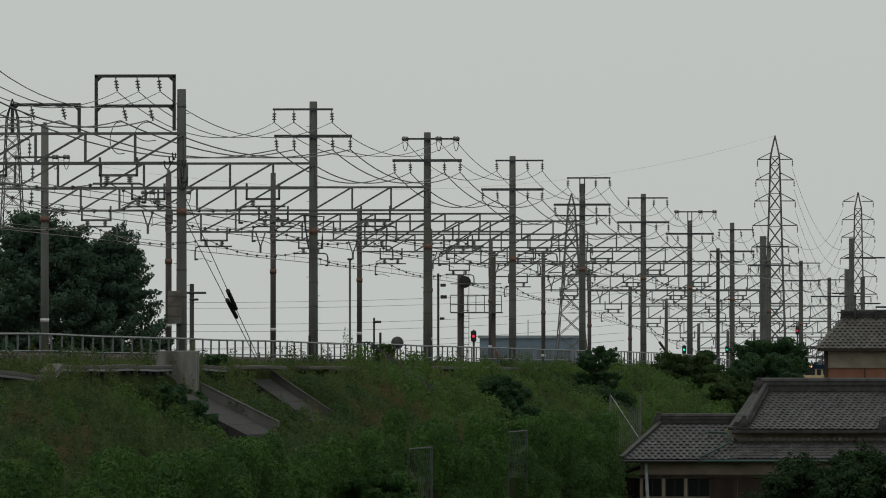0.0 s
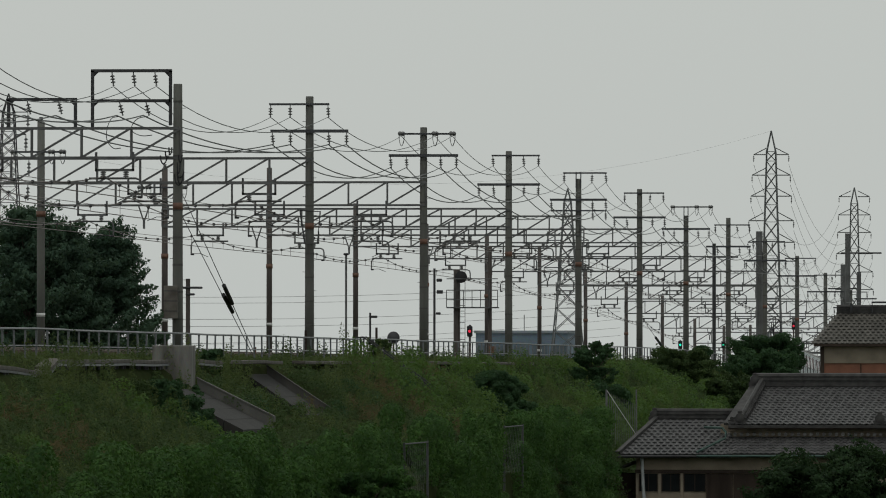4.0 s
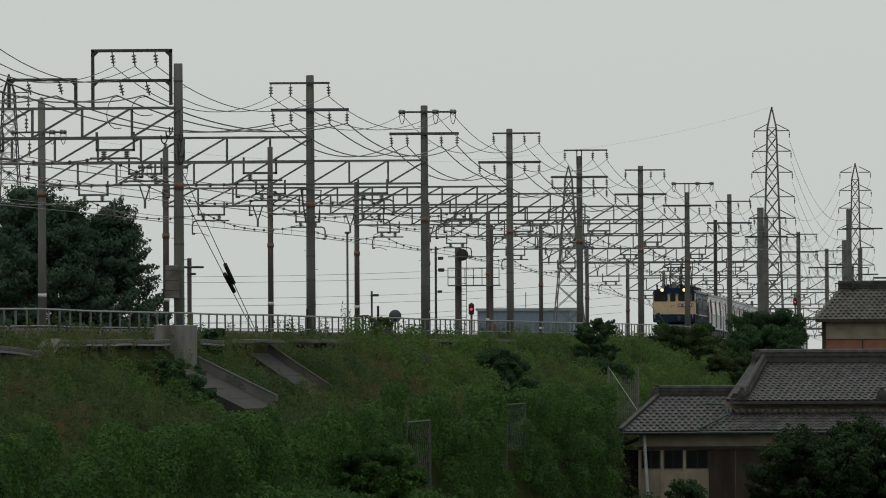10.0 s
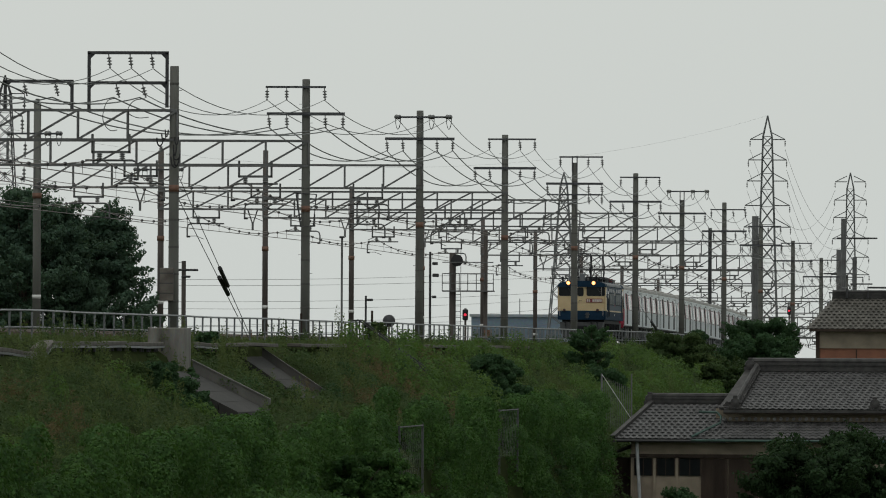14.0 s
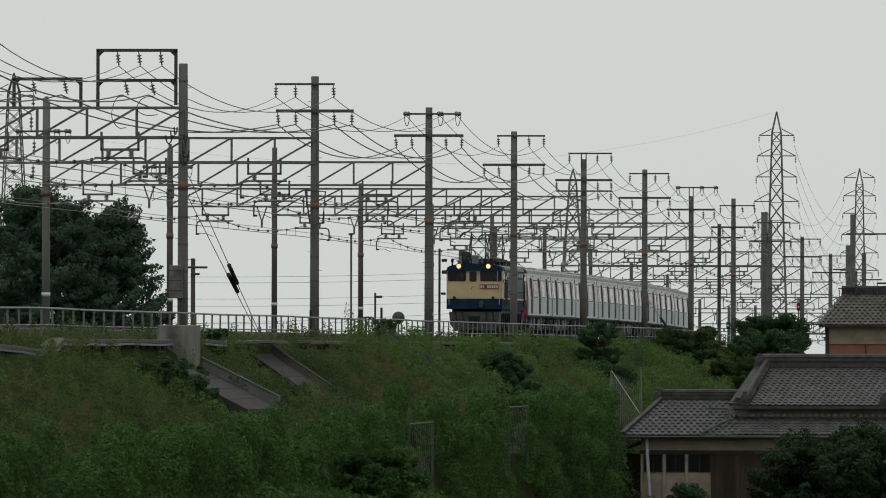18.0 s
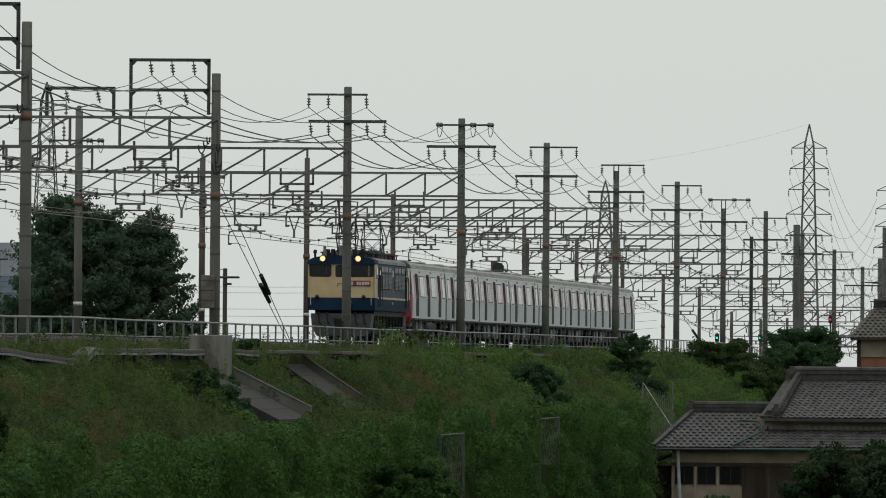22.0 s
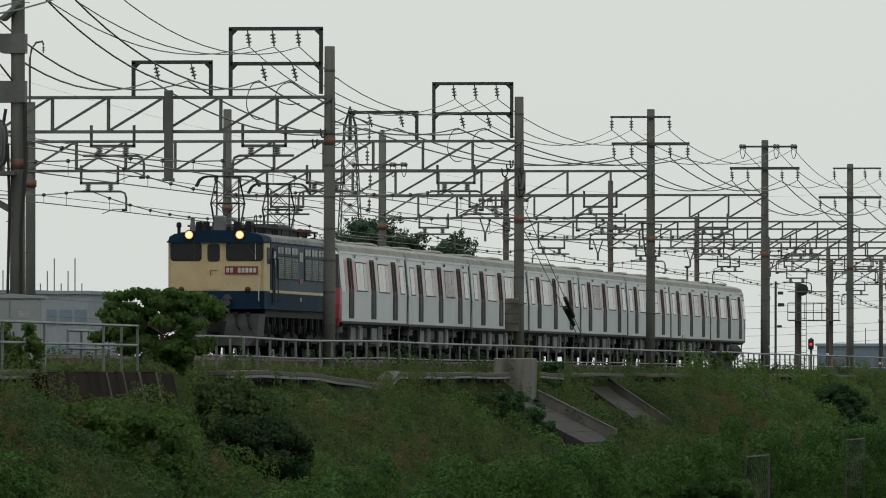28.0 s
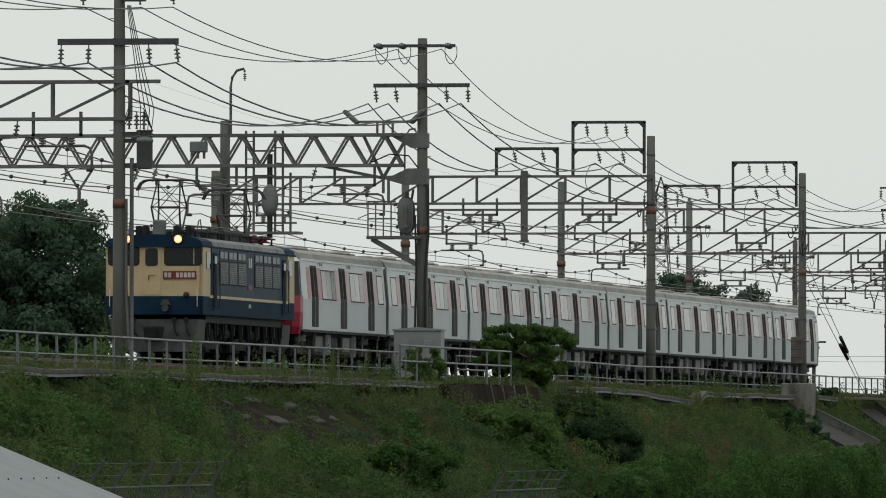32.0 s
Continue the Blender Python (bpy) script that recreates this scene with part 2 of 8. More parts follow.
def tube(bm, p, q, r, n=6, r2=None):
    """A rod from p to q, tapering to r2."""
    p, q = Vector(p), Vector(q)
    r2 = r if r2 is None else r2
    w = (q - p).normalized()
    u = w.orthogonal().normalized()
    v = w.cross(u)
    rings = []
    for c, s in ((p, r), (q, r2)):
        rings.append([bm.verts.new(c + s * (math.cos(math.tau * i / n) * u + math.sin(math.tau * i / n) * v)) for i in range(n)])
    for i in range(n):
        bm.faces.new((rings[0][i], rings[0][(i + 1) % n], rings[1][(i + 1) % n], rings[1][i]))
    bm.faces.new(rings[0][::-1])
    bm.faces.new(rings[1])
    return bm


def bar(bm, p, q, w, h):
    """A rectangular bar from p to q, w wide along the level side and h deep."""
    p, q = Vector(p), Vector(q)
    d = (q - p).normalized()
    side = d.cross(Vector((0, 0, 1)))
    side = side.normalized() if side.length > 0.01 else Vector((1, 0, 0))
    up = side.cross(d)
    ends = []
    for c in (p, q):
        ends.append([bm.verts.new(c + side * a * w / 2 + up * b * h / 2) for a, b in ((-1, -1), (1, -1), (1, 1), (-1, 1))])
    for i in range(4):
        bm.faces.new((ends[0][i], ends[0][(i + 1) % 4], ends[1][(i + 1) % 4], ends[1][i]))
    bm.faces.new(ends[0][::-1])
    bm.faces.new(ends[1])
    return bm


def rounded_path(pts, times=2):
    """Cuts the corners of a path so that it hangs like a cable."""
    pts = [Vector(p) for p in pts]
    for _ in range(times):
        out = [pts[0]]
        for a, b in zip(pts, pts[1:]):
            out += [a.lerp(b, 0.25), a.lerp(b, 0.75)]
        pts = out + [pts[-1]]
    return pts


def path_tube(bm, pts, r, n=5):
    pts = [Vector(p) for p in pts]
    rings = []
    for i, p in enumerate(pts):
        w = (pts[min(i + 1, len(pts) - 1)] - pts[max(i - 1, 0)]).normalized()
        u = w.cross(Vector((0.3, 0.2, 1))).normalized()
        v = w.cross(u)
        rings.append([bm.verts.new(p + r * (math.cos(math.tau * k / n) * u + math.sin(math.tau * k / n) * v)) for k in range(n)])
    for a, b in zip(rings, rings[1:]):
        for k in range(n):
            bm.faces.new((a[k], a[(k + 1) % n], b[(k + 1) % n], b[k]))
    bm.faces.new(rings[0][::-1])
    bm.faces.new(rings[-1])
    return bm


def lathe(bm, prof, centre=(0, 0, 0), n=10, axis="z"):
    """A turned body: prof is a list of (radius, height)."""
    rings = []
    for r, h in prof:
        ring = []
        for i in range(n):
            a = math.tau * i / n
            c = (r * math.cos(a), r * math.sin(a), h) if axis == "z" else ((h, r * math.cos(a), r * math.sin(a)) if axis == "x" else (r * math.cos(a), h, r * math.sin(a)))
            ring.append(bm.verts.new(Vector(centre) + Vector(c)))
        rings.append(ring)
    for a, b in zip(rings, rings[1:]):
        for k in range(n):
            bm.faces.new((a[k], a[(k + 1) % n], b[(k + 1) % n], b[k]))
    bm.faces.new(rings[0][::-1])
    bm.faces.new(rings[-1])
    return bm


def prism(bm, outline, y0, y1, plane="xz"):
    """An outline drawn in a plane and pushed through it from y0 to y1."""
    def put(a, b, c):
        return {"xz": (a, c, b), "yz": (c, a, b), "xy": (a, b, c)}[plane]
    r0 = [bm.verts.new(put(a, b, y0)) for a, b in outline]
    r1 = [bm.verts.new(put(a, b, y1)) for a, b in outline]
    n = len(outline)
    for i in range(n):
        bm.faces.new((r0[i], r0[(i + 1) % n], r1[(i + 1) % n], r1[i]))
    bm.faces.new(r0[::-1])
    bm.faces.new(r1)
    return bm


def to_mesh(name, bm, mat, smooth=False):
    bmesh.ops.recalc_face_normals(bm, faces=bm.faces)
    me = bpy.data.meshes.new(name)
    bm.to_mesh(me)
    bm.free()
    me.materials.append(mat)
    if smooth:
        for p in me.polygons:
            p.use_smooth = True
    return me


def part(name, bm, mat, parent, label="", at=None, smooth=False):
    """One mesh object under a thing or a part. bm may also be a mesh that is shared."""
    me = bm if isinstance(bm, bpy.types.Mesh) else to_mesh(name, bm, mat, smooth)
    ob = new(name, me)
    ob.parent = parent
    if at is not None:
        ob.matrix_basis = at
    if label:
        ob["label"] = label
    return ob


def thing(name, m, label, category, group="", kind=""):
    ob = new(name)
    ob.empty_display_size = 0.2
    ob.matrix_basis = m
    return tagged(ob, label, category, group, kind)


def single(name, bm, mat, label, category, group="", kind="", at=None, smooth=False):
    ob = new(name, bm if isinstance(bm, bpy.types.Mesh) else to_mesh(name, bm, mat, smooth))
    if at is not None:
        ob.matrix_basis = at
    return tagged(ob, label, category, group, kind)


B = bmesh.new
MOVE = Matrix.Translation
RAIL_Z = 6.62
ROW_X = -38.3
TRACK_X = -41.0


def dip(y):
    """How far the line has sunk below its level near the camera: it falls away in the distance."""
    return 3.6e-5 * max(0.0, min(y, 960) - 560) ** 2


def rail_dip(y):
    """The rails themselves also ride slightly lower beyond the first portals."""
    return dip(y) + 0.2 * max(0.0, min(1.0, (y - 290) / 300))


def leaves(name, points, size, mat, droop=0.25, long=1.5, seed=1, up=0.5, dirs=None):
    """A mass of small folded leaves at the given points, as a mesh."""
    rng = np.random.default_rng(seed)
    n = len(points)
    nrm = rng.normal(size=(n, 3))
    nrm[:, 2] = np.abs(nrm[:, 2]) + up
    nrm[:, 1] -= 0.5
    if dirs is not None:
        nrm = rng.normal(size=(n, 3)) * 0.42 + np.asarray(dirs) + (0, 0, 0.12)
    nrm /= np.linalg.norm(nrm, axis=1)[:, None]
    a = np.cross(nrm, rng.normal(size=(n, 3)))
    a /= np.linalg.norm(a, axis=1)[:, None]
    b = np.cross(nrm, a)
    s = (size * rng.uniform(0.6, 1.4, n))[:, None]
    pts = np.asarray(points)
    tip = pts + a * s * long * 0.5
    root = pts - a * s * long * 0.5
    left = pts + b * s * 0.5 - nrm * s * droop
    right = pts - b * s * 0.5 - nrm * s * droop
    verts = np.stack([root, left, tip, right], 1).reshape(-1, 3)
    idx = np.arange(n) * 4
    faces = np.concatenate([np.stack([idx, idx + 1, idx + 2], 1), np.stack([idx, idx + 2, idx + 3], 1)])
    me = bpy.data.meshes.new(name)
    me.vertices.add(len(verts))
    me.vertices.foreach_set("co", verts.ravel())
    me.loops.add(len(faces) * 3)
    me.loops.foreach_set("vertex_index", faces.ravel().astype(np.int32))
    me.polygons.add(len(faces))
    me.polygons.foreach_set("loop_start", np.arange(len(faces), dtype=np.int32) * 3)
    me.update(calc_edges=True)
    me.materials.append(mat)
    return me
# ---- ground: one sheet with the railway embankment on it ----
GROUND = -1.0
PROFILE = ((-4000, GROUND), (-300, GROUND), (-90, GROUND), (-75, 6.05), (-62, 6.1), (-44, 6.15), (-36.6, 6.24), (-36.1, 6.12), (-35.0, 5.45), (-33.5, 4.65), (-32, 3.85), (-30.5, 3.05), (-29, 2.3), (-27.6, 1.7), (-26, 0.9), (-24, 0.0), (-22, GROUND), (-10, GROUND), (300, GROUND), (4000, GROUND))


def ground_z(x, y):
    for (xa, za), (xb, zb) in zip(PROFILE, PROFILE[1:]):
        if x <= xb:
            z = za + (zb - za) * (x - xa) / (xb - xa)
            break
    z -= dip(y) * max(0.0, min(1.0, (z - GROUND) / 7))
    if x > -28.6 and y > 300:
        cut = min(1.0, (y - 300) / 40) * min(1.0, (x + 28.6) / 0.7)
        z += (GROUND - z) * cut
    if 292 < y < 317.2 and -35.3 < x < -32.0:
        z -= 0.9 * min(1.0, (y - 292) / 6)
    if 328 < y < 350.2 and -35.9 < x < -33.3:
        z -= 0.8 * min(1.0, (y - 328) / 6)
    if -36.3 < x < -28:
        z += 0.28 * noise.noise((x * 0.4, y * 0.12, 3.0)) + 0.12 * noise.noise((x * 1.1, y * 0.4, 9.0))
    return z


def build_ground():
    xs = sorted({p[0] for p in PROFILE} | {-35.5, -34.3, -32.7, -31.3, -29.8, -28.6, -28.3, -27.9, -27, -25, -23})
    ys = [-4000, -600, -200, 0, 80] + [100 + 2.5 * i for i in range(200)] + [620, 660, 700, 740, 780, 820, 860, 900, 950, 1200, 1700, 2600, 4600]
    verts = [(x, y, ground_z(x, y)) for y in ys for x in xs]
    n = len(xs)
    faces = [(j * n + i, j * n + i + 1, (j + 1) * n + i + 1, (j + 1) * n + i) for j in range(len(ys) - 1) for i in range(n - 1)]
    me = bpy.data.meshes.new("ground")
    me.from_pydata(verts, [], faces)
    for p in me.polygons:
        p.use_smooth = True
    me.materials.append(SOIL)
    tagged(new("ground", me), "green railway embankment rising from flat soil", "ground", kind="structure")


build_ground()


LINE_Y = [60, 290, 560] + list(range(600, 1000, 40)) + [1300]


def along(bm, outline):
    """An outline carried along the line, sinking with it."""
    rings = [[bm.verts.new((a, y, b - rail_dip(y))) for a, b in outline] for y in LINE_Y]
    n = len(outline)
    for p, q in zip(rings, rings[1:]):
        for i in range(n):
            bm.faces.new((p[i], p[(i + 1) % n], q[(i + 1) % n], q[i]))
    bm.faces.new(rings[0][::-1])
    bm.faces.new(rings[-1])
    return bm


def track(x, name_label):
    t = thing("railway_track", MOVE((x, 0, 0)), name_label, "railway track", "tracks on the embankment", "structure")
    bm = B()
    along(bm, [(-2.1, 6.0), (-1.5, 6.51), (1.5, 6.51), (2.1, 6.0)])
    part("ballast_bed", bm, BALLAST, t)
    for s in (-0.534, 0.534):
        bm = B()
        along(bm, [(s - 0.065, RAIL_Z - 0.15), (s + 0.065, RAIL_Z - 0.15), (s + 0.065, RAIL_Z - 0.13), (s + 0.01, RAIL_Z - 0.11), (s + 0.01, RAIL_Z - 0.04), (s + 0.033, RAIL_Z - 0.03), (s + 0.033, RAIL_Z), (s - 0.033, RAIL_Z), (s - 0.033, RAIL_Z - 0.03), (s - 0.01, RAIL_Z - 0.04), (s - 0.01, RAIL_Z - 0.11), (s - 0.065, RAIL_Z - 0.13)])
        part("rail", bm, RAIL, t)
    bm = B()
    box(bm, -1.0, -0.12, 6.45, 1.0, 0.12, 6.53)
    sl = to_mesh("sleeper", bm, CONCRETE_OLD)
    for i in range(150):
        part("sleeper", sl, None, t, at=MOVE((0, 170 + i * 0.65 * 3, -rail_dip(170 + i * 0.65 * 3))))
    return t


track(TRACK_X, "ballasted main line track with brown steel rails")
track(-45.6, "second ballasted track behind the main line")
track(-53.6, "outer ballasted track beyond the far poles")


# ---- catenary portals ----
def disc_string(r=0.088, n=3, drop=0.48):
    bm = B()
    prof = [(0.02, 0.0), (0.02, -0.08)]
    for i in range(n):
        z = -0.1 - i * (drop - 0.16) / n
        prof += [(0.03, z), (r, z - 0.035), (r * 0.9, z - 0.06), (0.03, z - 0.065)]
    prof += [(0.02, -drop + 0.05), (0.035, -drop + 0.03), (0.035, -drop), (0.01, -drop)]
    lathe(bm, prof, n=8)
    return to_mesh("insulator", bm, PORCELAIN, True)


INSULATOR = disc_string()
bm = B()
lathe(bm, [(0.03, 0), (0.1, 0.02), (0.1, 0.05), (0.04, 0.07), (0.1, 0.09), (0.1, 0.12), (0.04, 0.14), (0.1, 0.16), (0.1, 0.19), (0.03, 0.21)], n=8)
POST_INSULATOR = to_mesh("post_insulator", bm, PORCELAIN, True)
bm = B()
lathe(bm, [(0.19, 0), (0.182, 3), (0.172, 6), (0.162, 9.0), (0.155, 10.9), (0.14, 10.93)], n=14)
NEAR_POLE = to_mesh("pole", bm, CONCRETE_POLE, True)
bm = B()
lathe(bm, [(0.155, 0), (0.15, 4), (0.14, 8.6), (0.12, 8.62)], n=12)
FAR_POLE = to_mesh("far_pole", bm, STEEL_POLE, True)
FAR_POLE_PALE = FAR_POLE.copy()
FAR_POLE_PALE.materials[0] = CONCRETE_POLE
bm = B()
lathe(bm, [(0.178, 0), (0.178, 0.25)], n=14)
BAND = to_mesh("orange_band", bm, ORANGE, True)
bm = B()
lathe(bm, [(1, 0), (1, 0.07)], n=12)
RING = to_mesh("pole_ring", bm, STRAP, True)
bm = B()
lathe(bm, [(0.165, 0), (0.165, 0.17)], n=12)
WHITE_BAND = to_mesh("white_band", bm, WHITE_MARK, True)


def step_bolts(parent, top, r):
    bm = B()
    tube(bm, (r * 0.8, 0, 0), (r + 0.11, 0, 0), 0.012, 4)
    me = to_mesh("step_bolt", bm, DARK_STEEL)
    for i in range(int((top - 3) / 0.75)):
        part("step_bolt", me, None, parent, at=MOVE((0, 0, 3 + i * 0.75)) @ pose(0, 0, 0, 0, 0, 180 * (i % 2)))


def pole_rings(parent, top):
    for k in range(9):
        part("pole_ring", RING, None, parent, at=MOVE((0, 0, 1.6 + k * 0.95)) @ Matrix.Diagonal((0.196 - 0.0034 * (1.6 + k * 0.95),) * 2 + (1, 1)))


def truss(parent, x0, x1, z0, z1, panels, w=0.09, flip=False):
    """A Pratt beam from x0 to x1 (local), chords at z0 and z1."""
    for name, z in (("bottom_chord", z0), ("top_chord", z1)):
        bm = B()
        bar(bm, (x0, -0.16, z), (x1, -0.16, z), 0.07, w)
        bar(bm, (x0, 0.16, z), (x1, 0.16, z), 0.07, w)
        part(name, bm, GALVANISED, parent)
    step = (x1 - x0) / panels
    for i in range(panels + 1):
        bm = B()
        xa = x0 + i * step
        bar(bm, (xa, -0.16, z0), (xa, -0.16, z1), 0.055, 0.06)
        bar(bm, (xa, 0.16, z0), (xa, 0.16, z1), 0.05, 0.07)
        part("strut", bm, GALVANISED, parent)
    for i in range(panels):
        xa, xb = x0 + i * step, x0 + (i + 1) * step
        if flip and i % 2:
            xa, xb = xb, xa
        bm = B()
        bar(bm, (xa, -0.16, z0), (xb, -0.16, z1), 0.06, 0.075)
        bar(bm, (xb, 0.16, z0), (xa, 0.16, z1) if flip else (xb, 0.16, z1), 0.04, 0.05)
        part("brace", bm, GALVANISED, parent)


def hanger(parent, x, zb, mirror):
    """The bracket under the beam that carries one track's wires: two hangers, a tie, insulators, an arm with a bent end."""
    s = -1 if mirror else 1
    bm = B()
    for a in (-0.65, 0.65):
        bar(bm, (x + a, 0, zb + 0.2), (x + a, 0, zb - 0.46), 0.08, 0.08)
    bar(bm, (x - 0.69, 0, zb - 0.43), (x + 0.69, 0, zb - 0.43), 0.08, 0.09)
    h = part("bracket", bm, GALVANISED, parent)
    for a in (-0.4, 0.4):
        part("insulator", POST_INSULATOR, None, h, at=MOVE((x + a, 0, zb - 0.68)))
    bm = B()
    path_tube(bm, [(x - s * 0.9, 0, zb - 0.72), (x + s * 0.75, 0, zb - 0.72), (x + s * 0.9, 0, zb - 0.78), (x + s * 0.95, 0, zb - 0.95), (x + s * 0.95, 0, zb - 1.35), (x + s * 0.8, 0, zb - 1.38)], 0.04, 6)
    part("support_arm", bm, GALVANISED, parent)
    bm = B()
    path_tube(bm, [(x + s * 0.9, 0, zb - 1.35), (x + s * 0.5, 0, zb - 1.34), (x + s * 0.1, 0, zb - 1.5)], 0.016, 5)
    tube(bm, (x + s * 0.82, 0, zb - 1.37), (x + s * 0.98, 0, zb - 1.37), 0.05, 6)
    part("steady_arm", bm, DARK_STEEL, parent)


def cross_arm(parent, xa, xb, z, hang, w=0.1):
    bm = B()
    bar(bm, (xa, -0.2, z), (xb, -0.2, z), 0.06, w)
    box(bm, -0.13, -0.235, z - w * 0.6, -0.09, 0.19, z + w * 0.6)
    box(bm, 0.09, -0.235, z - w * 0.6, 0.13, 0.19, z + w * 0.6)
    a = part("cross_arm", bm, ARM_STEEL, parent)
    for x in hang:
        part("insulator", INSULATOR, None, a, at=MOVE((x, -0.2, z - w / 2)) @ pose(0, 0, 0, 0, random.uniform(-9, 3), 0))
    return a


def wire_frame(parent, xa, xb, ztop, zmid, zfoot, top_x, mid_x, right_foot=None):
    """The dark frame on a beam from which feeder wires hang."""
    bm = B()
    w = 0.11
    bar(bm, (xa, 0, zfoot), (xa, 0, ztop), w, w)
    bar(bm, (xb, 0, right_foot or zfoot), (xb, 0, ztop), w, w)
    bar(bm, (xa - w / 2, 0, ztop), (xb + w / 2, 0, ztop), w, w)
    for x, s in ((xa, 1), (xb, -1)):
        for z in ([ztop] + ([zmid] if zmid else [])):
            prism(bm, [(x, z), (x + s * 0.26, z), (x, z - 0.26)], -0.03, 0.03)
    if zmid:
        bar(bm, (xa, 0, zmid), (xb, 0, zmid), w, w)
    f = part("wire_frame", bm, DARK_STEEL, parent)
    for x in top_x:
        part("insulator", INSULATOR, None, f, at=MOVE((x, 0, ztop - 0.05)) @ pose(0, 0, 0, 0, -7, 0))
    for x in mid_x:
        part("insulator", INSULATOR, None, f, at=MOVE((x, 0, (zmid or ztop) - 0.05)) @ pose(0, 0, 0, 0, -14, 0))


PITCH, Y_A = 49.07, 343.5
# heights of the lower and upper chord of each beam
BEAMS = {-1: (13.41, 14.44), 0: (13.27, 14.3), 1: (13.29, 14.28), 2: (13.21, 14.24), 3: (12.94, 13.83)}
FEED_TOP, FEED_LOW = {}, {}


# arms of the tee poles: height of the upper and lower arm, wires on the upper arm, and style
TEES = {1: (10.43, 9.36, (-1.54, -0.76, 0.75), ""), 2: (10.4, 9.43, (-0.98, 0.53, 1.31), "balls"), 3: (10.47, 9.03, (-0.78, 0.74, 1.5), ""),
        4: (10.56, 9.1, (-0.77, 0.76, 1.5), "raised double"), 5: (10.35, 8.9, (-0.87, 0.65, 1.42), ""), 6: (10.5, 9.08, (-0.84, 0.7, 1.6), "raised balls"),
        7: (10.4, 8.9, (-0.9, 0.6, 1.47), "")}


def dead_end(parent, x, z):
    """A pair of ball shaped strain insulators on either side of an arm, with a hanging loop."""
    for s in (-1, 1):
        bm = B()
        lathe(bm, [(0.02, s * 0.04), (0.09, s * 0.08), (0.11, s * 0.15), (0.09, s * 0.22), (0.02, s * 0.26)], (x + 0.05 * s, -0.2, z + 0.01), 8, "y")
        part("strain_insulator", bm, PORCELAIN, parent, smooth=True)
    bm = B()
    path_tube(bm, rounded_path([(x - 0.08, -0.45, z), (x - 0.09, -0.38, z - 0.3), (x, -0.2, z - 0.62), (x + 0.1, 0.0, z - 0.3), (x + 0.1, 0.06, z)]), 0.018, 4)
    part("jumper_loop", bm, WIRE, parent)


